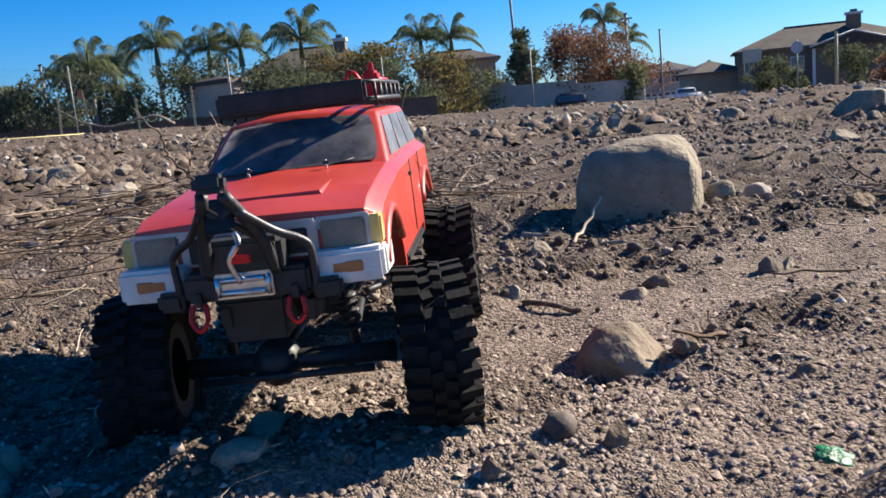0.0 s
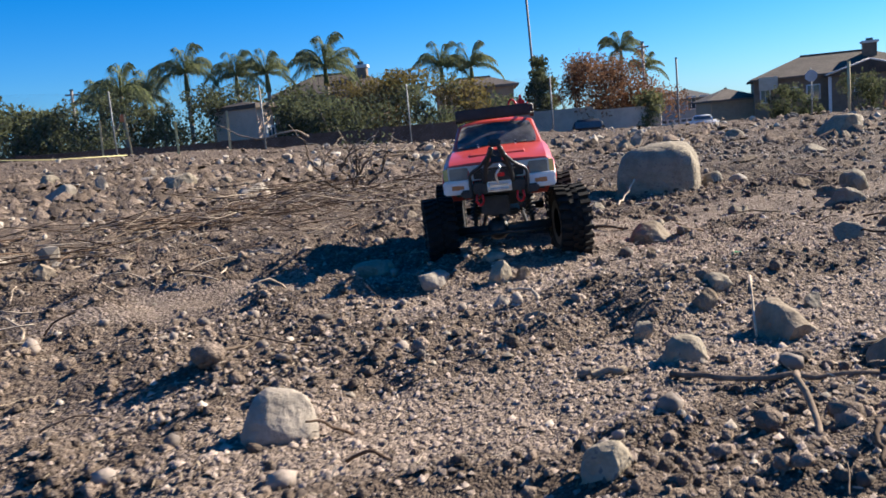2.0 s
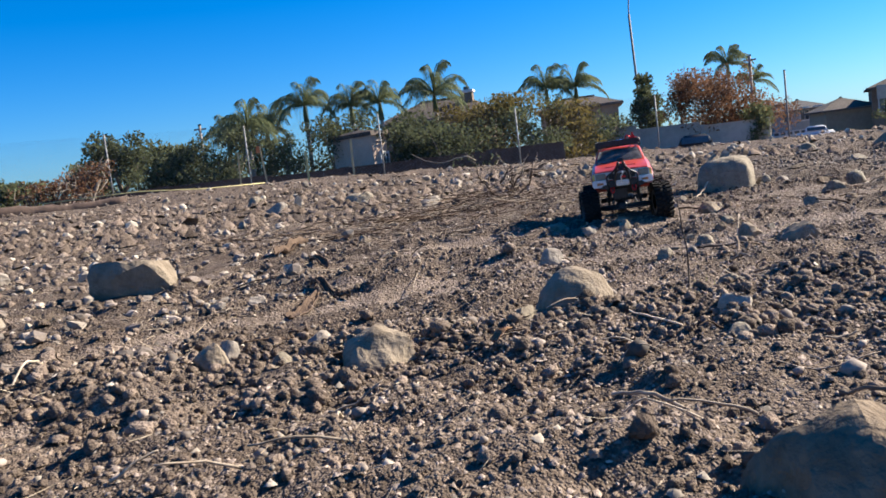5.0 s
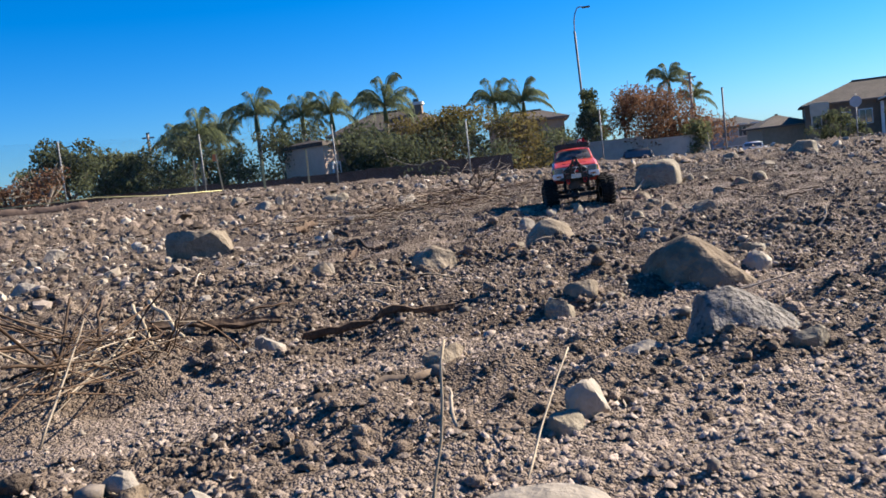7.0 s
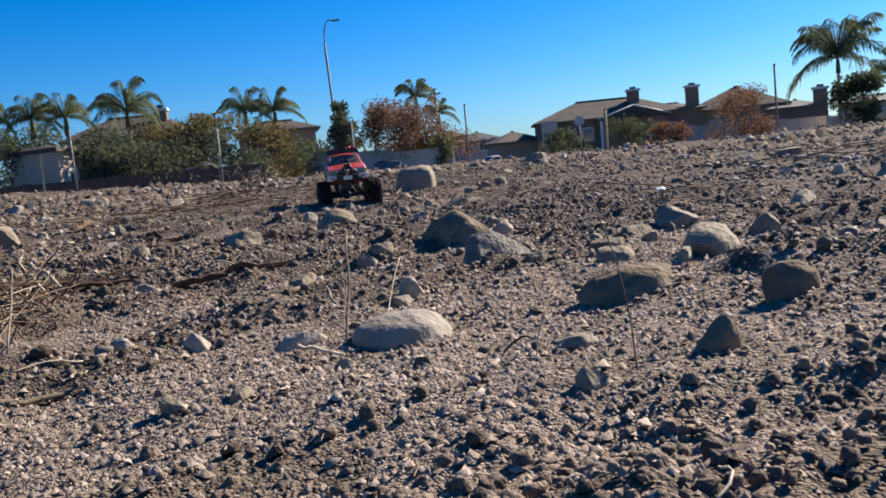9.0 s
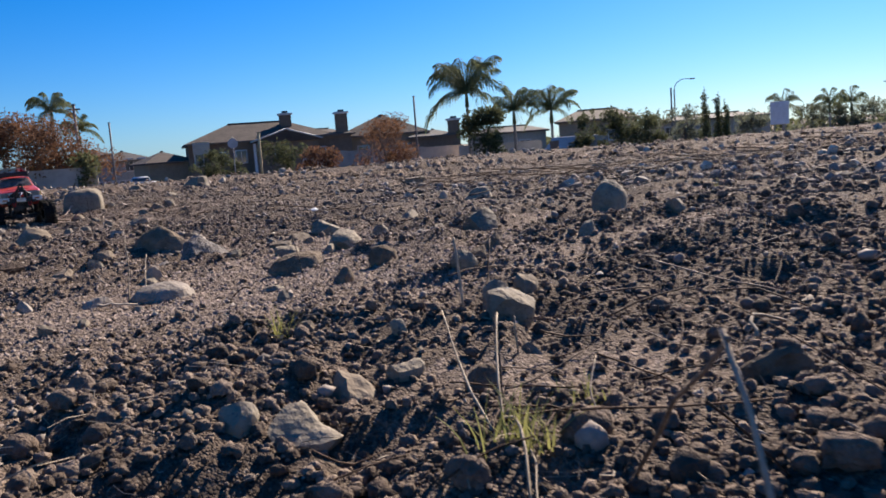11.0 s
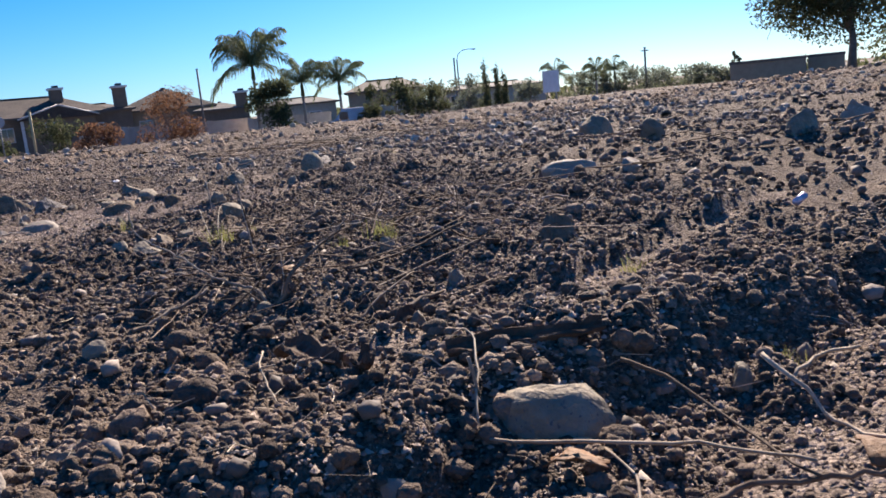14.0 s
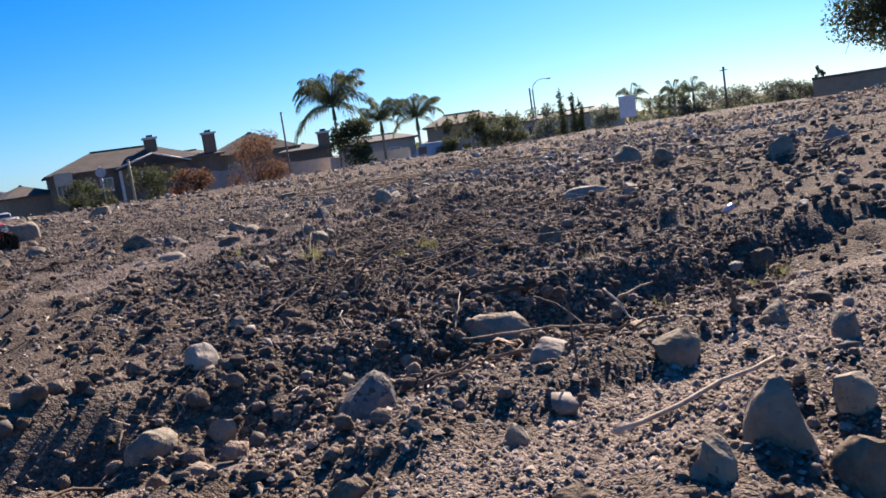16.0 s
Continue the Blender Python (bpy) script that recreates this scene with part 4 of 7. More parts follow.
def dead_bush():
    """Dry stems that spread from one root, each a bent branch of its own."""
    base = Vector((-0.031, -4.105, 0.042))
    root = tagged(new("dead_bush"), "dry leafless plant with spreading brown stems", "dead plant")
    root.location = base
    stems = (
        (0.0030, TWIG, [(-0.041, -4.082, 0.055), (-0.054, -4.054, 0.067), (-0.070, -4.020, 0.086), (-0.080, -3.992, 0.107), (-0.098, -3.947, 0.136), (-0.096, -3.926, 0.171)]),
        (0.0042, DARK_TWIG, [(-0.015, -4.121, 0.066), (0.024, -4.137, 0.098), (0.060, -4.140, 0.112), (0.089, -4.142, 0.126)]),
        (0.0014, DARK_TWIG, [(-0.040, -4.070, 0.068), (-0.044, -4.055, 0.091), (-0.038, -4.045, 0.125), (-0.037, -4.044, 0.150)]),
        (0.0018, DARK_TWIG, [(-0.050, -4.075, 0.052), (-0.085, -4.050, 0.070), (-0.110, -4.030, 0.082)]),
        (0.0014, TWIG, [(-0.020, -4.112, 0.060), (-0.010, -4.104, 0.080), (-0.004, -4.100, 0.096)]),
        (0.0016, DARK_TWIG, [(-0.035, -4.085, 0.050), (-0.020, -4.045, 0.062), (-0.014, -4.005, 0.068), (-0.012, -3.965, 0.072)]),
        (0.0012, BRUSH, [(-0.010, -4.125, 0.055), (0.030, -4.125, 0.062), (0.075, -4.120, 0.070)]),
    )
    for r, mat, way in stems:
        pts = [Vector((0, 0, -0.02))] + [Vector(p) - base for p in way]
        stem = wood("stem", pts, r, r * 0.45, mat, parent=root)
        for _ in range(2):
            k = int(stick_rng.integers(1, len(pts) - 1))
            b = pts[k] + Vector((stick_rng.normal(0, 0.022), stick_rng.normal(0, 0.022), stick_rng.uniform(0.0, 0.03)))
            wood("twig", [pts[k], (pts[k] + b) / 2 + Vector((0, 0, 0.004)), b], r * 0.45, r * 0.25, mat, parent=stem)


dead_bush()


def dead_shrub(base, height_m, seed):
    """A leafless shrub: crooked limbs that fork twice."""
    rng = np.random.default_rng(seed)
    root = tagged(new("dead_shrub"), "leafless dead shrub with crooked dark limbs", "shrub")
    root.location = base

    def limb(p, d, ln, r, level):
        pts, q, v = [Vector(p)], Vector(p), Vector(d)
        for _ in range(4):
            v = (v + Vector(rng.normal(0, 0.28, 3))).normalized()
            q = q + v * ln / 4
            pts.append(Vector(q))
        wood("limb" if level == 0 else "twig", pts, r, r * 0.5, DARK_TWIG if level < 2 else TWIG, parent=root)
        if level < 2:
            for k in range(3):
                at = pts[2 + (k % 3)] if k < 2 else pts[-1]
                limb(at, (v + Vector(rng.normal(0, 0.6, 3))).normalized(), ln * 0.62, r * 0.55, level + 1)

    for k in range(5):
        a = 2.6 + k * 0.9
        limb((0, 0, -0.02), Vector((math.cos(a) * 0.8, math.sin(a) * 0.5, 0.75)).normalized(), height_m, 0.009, 0)
    return root


dead_shrub((1.20, 1.90, ground_z(1.2, 1.9)), 0.20, 3)
wood("branch", [(1.050, 2.020, 0.22), (1.000, 2.000, 0.25), (0.860, 2.050, 0.23), (0.720, 2.100, 0.30)], 0.006, 0.003, TWIG, "long bleached branch propped on dead brush", lift=0.0)
wood("branch", [(1.520, 1.420, 0.0), (1.580, 1.350, 0.12), (1.620, 1.300, 0.26)], 0.004, 0.002, DARK_TWIG, "thin dark upright branch near the boulder", lift=0.0)


def brush_pile(cx, cy, sx, sy, count, seed, label, high=0.05, length=0.14, turn=0.0, thick=1.0, steep=0.32, fan=0.8):
    rng = np.random.default_rng(seed)
    root = tagged(new("brush_pile"), label, "brush pile")
    root.location = (cx, cy, ground_z(cx, cy))
    for _ in range(count):
        x, y = rng.normal(0, sx * 0.5), rng.normal(0, sy * 0.5)
        a = turn + rng.normal(0, fan)
        ln = length * rng.uniform(0.5, 1.4)
        z = ground_z(cx + x, cy + y) - root.location.z + rng.uniform(0.002, high)
        d = Vector((math.cos(a), math.sin(a), rng.normal(0, steep if length < 0.18 else 0.10))) * ln / 2
        c = Vector((x, y, max(z, abs(d.z) * 0.7)))
        r = thick * rng.uniform(0.0007, 0.0020) * (length / 0.14) ** 0.5
        wood("twig", [c - d, c + Vector(rng.normal(0, 0.004, 3)), c + d], r, r * 0.7, (BRUSH, BRUSH, BRUSH, BRUSH, DARK_TWIG, TWIG)[int(rng.integers(0, 6))], parent=root)
    return root


brush_pile(0.175, -2.23, 0.05, 0.12, 48, 1, "bundle of dry brown stalks lying on the soil", 0.07, length=0.14, turn=1.25, thick=1.4, steep=0.38, fan=0.45)
brush_pile(0.215, -2.12, 0.07, 0.07, 34, 2, "tangle of short dry broken canes", 0.06, length=0.065, turn=-0.5, thick=2.0, steep=0.7, fan=1.2)
brush_pile(1.05, 1.6, 0.4, 0.35, 120, 3, "wide heap of dry broken twigs under dead shrub", 0.08, length=0.2)
brush_pile(0.75, 1.15, 0.5, 0.35, 90, 4, "strewn dry twigs and stalks on bare soil", 0.03, length=0.2)
brush_pile(0.95, 1.25, 0.42, 0.65, 140, 15, "short broken brown weed stems on the soil", 0.035, length=0.10)
brush_pile(1.78, 1.95, 0.35, 0.7, 80, 16, "brown dry weeds heaped behind the boulder", 0.06, length=0.13)
brush_pile(1.62, 1.35, 0.22, 0.3, 60, 5, "dark twigs heaped beside the boulder", 0.06, length=0.2)
brush_pile(0.15, 0.9, 0.6, 0.4, 70, 6, "thin dry weeds flattened on the soil", 0.04, length=0.18)
brush_pile(1.45, -4.3, 0.8, 0.6, 50, 7, "thin dry stalks lying on the clods", 0.03, length=0.2)
brush_pile(3.2, -2.0, 1.2, 1.0, 110, 8, "broken dry branches on the far slope", 0.08, length=0.35)
brush_pile(0.1, -4.0, 0.25, 0.16, 36, 9, "fine dry stems round the dead plant", 0.05, length=0.11)
brush_pile(0.30, -4.15, 0.30, 0.22, 30, 11, "thin dry stalks strewn over the clods", 0.03, length=0.09)
brush_pile(0.55, -3.95, 0.35, 0.25, 30, 12, "thin dry stalks and roots on dark clods", 0.035, length=0.11)
brush_pile(-0.05, -4.28, 0.22, 0.14, 22, 13, "short dry stems lying on the clod bank", 0.03, length=0.07)
brush_pile(0.85, -3.55, 0.4, 0.3, 30, 14, "sparse dry stalks on the slope", 0.03, length=0.11)
brush_pile(0.48, -3.62, 0.25, 0.14, 26, 10, "bleached stalks leaning among clods", 0.03, length=0.07)


def stalks():
    """Loose straws over the whole strip, joined."""
    rng = np.random.default_rng(8)
    near, far = np.concatenate([strip_points(rng, 6000, -1.5, 2.0), strip_points(rng, 1500, -0.4, 1.3, -4.8, -3.0)]), ring_points(rng, 5500, 1.6, 12, -45, 115)
    p = np.concatenate([near, far])
    n = len(p)
    big = np.where(np.arange(n) < len(near), 1.0, 1.7)
    ln = rng.uniform(0.012, 0.045, n) * big
    r = 0.0002 * 4.0 ** (rng.uniform(size=n) ** 1.8) * big
    a, tilt = rng.uniform(0, 6.283, n), np.abs(rng.normal(0, 0.30, n))
    d = np.stack([np.cos(a) * np.cos(tilt), np.sin(a) * np.cos(tilt), np.sin(tilt)], 1)
    s = np.stack([-np.sin(a), np.cos(a), 0 * a], 1)
    u = np.cross(d, s)
    c = np.stack([p[:, 0], p[:, 1], height(p[:, 0], p[:, 1]) + 0.004 + rng.uniform(0, 0.008, n)], 1)
    ring = [s, -0.5 * s + 0.87 * u, -0.5 * s - 0.87 * u]
    bend = (s * rng.normal(0, 0.16, (n, 1)) + u * rng.normal(0, 0.07, (n, 1))) * ln[:, None]
    v = np.stack([c + q * r[:, None] for q in ring] + [c + bend + d * ln[:, None] * 0.5 + q * r[:, None] * 0.9 for q in ring]
                 + [c + d * ln[:, None] + q * r[:, None] * 0.6 for q in ring], 1)
    base = np.array([[0, 1, 4, 3], [1, 2, 5, 4], [2, 0, 3, 5]])
    base = np.concatenate([base, base + 3])
    f = (base[None] + (np.arange(n) * 9)[:, None, None]).reshape(-1, 4)
    # short flat chips of dead plant between the clods
    q = np.concatenate([strip_points(rng, 11000, -1.4, 0.8, -1.7, 1.3, even=0.2, thin=0.6), strip_points(rng, 5000, -1.0, 1.0, -5.0, -1.7, even=0.1, thin=0.7)])
    m = len(q)
    a, tilt = rng.uniform(0, 6.283, m), rng.normal(0, 0.35, m)
    d = np.stack([np.cos(a) * np.cos(tilt), np.sin(a) * np.cos(tilt), np.sin(tilt)], 1) * rng.uniform(0.002, 0.0065, (m, 1))
    s = np.stack([-np.sin(a), np.cos(a), rng.normal(0, 0.5, m)], 1) * rng.uniform(0.0004, 0.0012, (m, 1))
    c = np.stack([q[:, 0], q[:, 1], height(q[:, 0], q[:, 1]) + 0.005 + rng.uniform(0, 0.004, m)], 1)
    up = np.array([0, 0, 0.0007])
    w = np.stack([c - d, c + s, c + d, c - s, c + up], 1)
    g = np.array([[0, 3, 4], [3, 2, 4], [2, 1, 4], [1, 0, 4]])
    g = (g[None] + (np.arange(m) * 5)[:, None, None]).reshape(-1, 3)
    tagged(fast_mesh("plant_litter", w.reshape(-1, 3), g, STRAW), "small chips of dry straw and leaf on soil", "litter", kind="stuff")
    tagged(fast_mesh("dry_stalks", v.reshape(-1, 3), f, STRAW), "bleached bits of straw and stalk strewn on soil", "straw", kind="stuff")


stalks()


def grass_tuft(x, y, tall, blades, seed):
    rng = np.random.default_rng(seed)
    root = tagged(new("grass_tuft"), "small tuft of fresh yellow-green grass in soil", "grass", "grass tufts")
    root.location = (x, y, ground_z(x, y))
    for _ in range(blades):
        a, lean = rng.uniform(0, 6.283), rng.uniform(0.1, 0.9)
        ln, w = tall * rng.uniform(0.4, 0.9), tall * rng.uniform(0.014, 0.028)
        bx, by = rng.normal(0, tall * 0.22, 2)
        v, f = [], []
        for i in range(4):
            t = i / 3
            q = ln * t
            o = lean * q * (0.4 + 0.6 * t)
            p = Vector((bx + math.cos(a) * o, by + math.sin(a) * o, q * (1 - 0.35 * lean * t) - 0.004))
            s = Vector((-math.sin(a), math.cos(a), 0)) * w * (1 - 0.85 * t)
            v += [p - s, p + s]
        f = [(0, 1, 3, 2), (2, 3, 5, 4), (4, 5, 7, 6)]
        link_mesh("blade", v, f, GRASS, parent=root)
    return root


for gi, (gx, gy, gt, gn) in enumerate([(0.430, -3.250, 0.045, 40), (0.285, -4.060, 0.05, 40), (0.175, -4.515, 0.04, 30), (-0.065, -4.728, 0.03, 26),
                                       (0.096, -4.825, 0.035, 34), (0.145, -4.852, 0.035, 34), (0.232, -4.020, 0.035, 30), (0.266, -4.090, 0.04, 30), (1.120, -1.240, 0.035, 44),
                                       (0.312, -3.672, 0.055, 60), (0.40, -3.66, 0.035, 20), (1.9, -3.0, 0.04, 20)]):
    grass_tuft(gx, gy, gt, gn, gi)

GLASS_GREEN = surface("green_glass", (0.0, 0.07, 0.025), (0.015, 0.19, 0.075), scale=60, rough=0.35, bump=0.5, spec=0.4)
LEAF_ORANGE = surface("orange_leaf", (0.10, 0.05, 0.025), (0.22, 0.12, 0.06), scale=90, rough=0.7, bump=0.3, spec=0.2)
CAN_PURPLE = surface("faded_purple_tin", (0.34, 0.30, 0.40), (0.6, 0.56, 0.66), scale=60, rough=0.4, bump=0.2, metal=0.3)
WHITE_TRASH = surface("white_plastic", (0.55, 0.55, 0.55), (0.8, 0.8, 0.8), scale=60, rough=0.45, bump=0.2)


def shard(name, x, y, w, mat, label, category, up=0.01, seed=0):
    """A crumpled thin sheet with thickness."""
    rng = np.random.default_rng(seed + 50)
    bm = bmesh.new()
    bmesh.ops.create_grid(bm, x_segments=5, y_segments=4, size=w / 2)
    for v in bm.verts:
        v.co.y *= rng.uniform(0.55, 0.7)
        v.co.z = 0.16 * w * math.sin(v.co.x / w * 3 + 1) + rng.normal(0, w * 0.03)
        v.co.x *= 1 + rng.normal(0, 0.06)
    top = bm.faces[:]
    ext = bmesh.ops.extrude_face_region(bm, geom=top)
    bmesh.ops.translate(bm, vec=(0, 0, -max(0.0008, w * 0.03)), verts=[g for g in ext["geom"] if isinstance(g, bmesh.types.BMVert)])
    ob = part(name, bm, mat, smooth=True)
    ob.matrix_world = pose(x, y, ground_z(x, y) + up, rng.uniform(-20, 20), rng.uniform(-20, 20), rng.uniform(0, 180))
    return tagged(ob, label, category)


shard("glass_shard", 1.666, -0.067, 0.022, GLASS_GREEN, "bright green broken glass shard on soil", "glass", 0.010, 1)
shard("dry_leaf", 0.786, -1.410, 0.034, LEAF_ORANGE, "curled orange dry leaf on clods", "leaf", 0.016, 2)
shard("dry_leaf", -0.366, -4.651, 0.036, LEAF_ORANGE, "long curled brown dry leaf in the furrow", "leaf", 0.012, 3)
shard("dry_leaf", -0.327, -4.819, 0.035, LEAF_ORANGE, "crumpled brown dry leaf on sand", "leaf", 0.010, 4)
shard("dry_leaf", 0.020, -4.090, 0.035, LEAF_ORANGE, "reddish dry leaf under the dead plant", "leaf", 0.014, 5)
shard("plastic_scrap", 1.750, -1.550, 0.035, WHITE_TRASH, "crumpled white plastic scrap on clods", "litter", 0.016, 6)


def tin(x, y):
    bm = bmesh.new()
    bmesh.ops.create_cone(bm, cap_ends=True, segments=20, radius1=0.006, radius2=0.006, depth=0.024)
    bmesh.ops.bevel(bm, geom=[e for e in bm.edges if e.calc_face_angle(0) > 1], offset=0.0015, segments=2, affect="EDGES")
    ob = part("tin", bm, CAN_PURPLE, smooth=True)
    ob.matrix_world = pose(x, y, ground_z(x, y) + 0.014, 60, 20, 40)
    tagged(ob, "faded purple tin lying on the clods", "tin")


tin(0.53, -4.655)

# ---- the model truck ----
RED = surface("red_paint", (0.37, 0.024, 0.014), (0.53, 0.058, 0.034), scale=14, rough=0.42, bump=0.05, coat=0.25, spec=0.45, speck=((0.5, 0.2, 0.16), 30, 0.70))
BLACK = surface("black_plastic", (0.010, 0.010, 0.011), (0.032, 0.031, 0.031), scale=60, rough=0.5, bump=0.1, spec=0.4)
RUBBER = surface("tyre_rubber", (0.004, 0.004, 0.004), (0.014, 0.013, 0.012), scale=70, rough=0.85, bump=0.4, bump_scale=300, dist=0.001, spec=0.25)
WHITE_P = surface("white_plastic_trim", (0.52, 0.50, 0.47), (0.74, 0.72, 0.69), scale=40, rough=0.5, bump=0.05)
GREY_P = surface("grey_grille_trim", (0.30, 0.30, 0.31), (0.5, 0.5, 0.51), scale=40, rough=0.35, metal=0.4, bump=0.05)
# Lighter copy of the black: the sunward tube's sheen is put into its colour.
SHEEN_BLACK = surface("black_tube_with_sheen", (0.02, 0.02, 0.021), (0.06, 0.06, 0.062), scale=60, rough=0.42, metal=0.3, bump=0.05)
STEEL = surface("steel", (0.45, 0.45, 0.45), (0.7, 0.7, 0.7), scale=60, rough=0.3, metal=0.95, bump=0.05)
RED_METAL = surface("red_anodised", (0.42, 0.012, 0.012), (0.62, 0.03, 0.03), scale=60, rough=0.35, metal=0.5, bump=0)
AMBER = surface("amber_lens", (0.35, 0.13, 0.05), (0.5, 0.2, 0.08), scale=60, rough=0.25, bump=0.1)
YELLOW = surface("yellow_lens", (0.55, 0.38, 0.10), (0.72, 0.52, 0.18), scale=60, rough=0.25, bump=0.1)
LENS = surface("headlight_lens", (0.10, 0.095, 0.08), (0.24, 0.225, 0.19), scale=50, rough=0.18, bump=0.1, spec=0.6)
WINDOW = surface("tinted_window", (0.045, 0.047, 0.055), (0.24, 0.235, 0.24), scale=34, rough=0.22, bump=0.0, spec=0.5)
BLUE_C = surface("blue_cloth", (0.05, 0.16, 0.45), (0.12, 0.3, 0.65), scale=70, rough=0.8, bump=0.4)
YELLOW_C = surface("yellow_cloth", (0.55, 0.48, 0.05), (0.75, 0.68, 0.15), scale=70, rough=0.8, bump=0.4)


def add_box(bm, c, s, bevel=0.0, turn=(0, 0, 0), taper=(1, 1)):
    m = pose(c[0], c[1], c[2], *turn)
    got = bmesh.ops.create_cube(bm, size=1.0)["verts"]
    for v in got:
        k = taper if v.co.z > 0 else (1, 1)
        v.co = Vector((v.co.x * s[0] * k[0], v.co.y * s[1] * k[1], v.co.z * s[2]))
    if bevel:
        edges = {e for v in got for e in v.link_edges}
        got = [v for v in bmesh.ops.bevel(bm, geom=list(edges), offset=bevel, segments=2, affect="EDGES")["verts"]]
        allv = set(got)
        for v in got:
            for e in v.link_edges:
                allv.update(e.verts)
        got = list(allv)
    bmesh.ops.transform(bm, matrix=m, verts=got)


def add_rod(bm, points, r, sides=8, r1=None):
    v, f = tube(points, r, r1 if r1 is not None else r, sides)
    vs = [bm.verts.new(p) for p in v]
    for q in f:
        bm.faces.new([vs[i] for i in q])


def add_disc(bm, c, r, depth, axis_turn=(0, 0, 0), seg=16):
    bmesh.ops.create_cone(bm, cap_ends=True, segments=seg, radius1=r, radius2=r, depth=depth, matrix=pose(*c, *axis_turn))


def boxed(name, c, s, mat, parent, bevel=0.0, turn=(0, 0, 0), label="", taper=(1, 1)):
    bm = bmesh.new()
    add_box(bm, c, s, bevel, turn, taper)
    return part(name, bm, mat, parent, label)


def rodded(name, points, r, mat, parent, label="", sides=8):
    bm = bmesh.new()
    add_rod(bm, points, r, sides)
    return part(name, bm, mat, parent, label, smooth=True)


def sheet(name, quads, thick, mat, parent, label=""):
    """Flat panes given by their corners, with thickness."""
    bm = bmesh.new()
    for q in quads:
        vs = [bm.verts.new(p) for p in q]
        bm.faces.new(vs)
    bmesh.ops.recalc_face_normals(bm, faces=bm.faces)
    bmesh.ops.solidify(bm, geom=bm.faces[:], thickness=thick)
    return part(name, bm, mat, parent, label)


WB, TRACK, TYRE_R, TYRE_W = 0.165, 0.117, 0.0655, 0.051


def wheel_parts():
    """Tyre with side lugs, rim and hub, turned about x."""
    bm = bmesh.new()
    prof = [(-0.45, 0.62), (-0.5, 0.72), (-0.5, 0.86), (-0.42, 0.93), (-0.2, 0.955), (0.2, 0.955), (0.42, 0.93), (0.5, 0.86), (0.5, 0.72), (0.45, 0.62)]
    seg = 40
    rings = []
    for k in range(seg):
        a = 2 * math.pi * k / seg
        rings.append([bm.verts.new((p * TYRE_W, math.cos(a) * q * TYRE_R, math.sin(a) * q * TYRE_R)) for p, q in prof])
    for k in range(seg):
        a, b = rings[k], rings[(k + 1) % seg]
        for i in range(len(prof)):
            j = (i + 1) % len(prof)
            bm.faces.new((a[i], a[j], b[j], b[i]))
    lugs = 26
    for k in range(lugs):
        a = 360.0 * k / lugs
        for side in (-1, 1):
            t = a + (360 / lugs / 2 if side > 0 else 0)
            ca, sa = math.cos(radians(t)), math.sin(radians(t))
            add_box(bm, (side * TYRE_W * 0.36, ca * TYRE_R * 0.955, sa * TYRE_R * 0.955), (TYRE_W * 0.36, 0.0074, 0.008), 0.0, (t - 90, 0, side * 12))
            add_box(bm, (side * TYRE_W * 0.49, ca * TYRE_R * 0.87, sa * TYRE_R * 0.87), (0.004, 0.0075, 0.012), 0.0, (t - 90, 0, 0))
            ca, sa = math.cos(radians(t + 5)), math.sin(radians(t + 5))
            add_box(bm, (side * TYRE_W * 0.11, ca * TYRE_R * 0.955, sa * TYRE_R * 0.955), (TYRE_W * 0.17, 0.0075, 0.0085), 0.0, (t - 85, 0, -side * 18))
    tyre = bm
    bm = bmesh.new()
    seg = 32
    prof = [(-0.44, 0.40), (-0.46, 0.60), (-0.40, 0.63), (0.40, 0.63), (0.46, 0.60), (0.44, 0.54), (0.30, 0.50), (0.26, 0.16), (0.34, 0.14), (0.34, 0.0)]
    prev = None
    for k in range(seg + 1):
        a = 2 * math.pi * k / seg
        ring = [bm.verts.new((p * TYRE_W, math.cos(a) * q * TYRE_R, math.sin(a) * q * TYRE_R)) for p, q in prof]
        if prev:
            for i in range(len(prof) - 1):
                bm.faces.new((prev[i], prev[i + 1], ring[i + 1], ring[i]))
        prev = ring
    bmesh.ops.remove_doubles(bm, verts=bm.verts, dist=1e-6)
    for k in range(6):
        a = 60 * k
        add_box(bm, (TYRE_W * 0.30, math.cos(radians(a)) * TYRE_R * 0.33, math.sin(radians(a)) * TYRE_R * 0.33), (0.004, 0.008, 0.022), 0.001, (a - 90, 0, 0))
    return tyre, bm


def arc(cy, cz, r, a0, a1, n):
    return [(cy + r * math.cos(radians(a0 + (a1 - a0) * i / n)), cz + r * math.sin(radians(a0 + (a1 - a0) * i / n))) for i in range(n + 1)]


def side_outline():
    """Lower body outline in (y, z), nose at -y, with the wheel arches cut out."""
    pts = [(-0.222, 0.128), (-0.226, 0.150), (-0.222, 0.170), (-0.205, 0.1765), (-0.15, 0.183), (-0.075, 0.190), (0.06, 0.192), (0.225, 0.192), (0.236, 0.165), (0.236, 0.128)]
    pts += arc(WB, 0.098, 0.062, 28, 175, 12)
    pts += [(WB - 0.066, 0.098), (WB - 0.07, 0.110), (-WB + 0.07, 0.110), (-WB + 0.066, 0.098)]
    pts += arc(-WB, 0.098, 0.062, 5, 152, 12)
    return pts


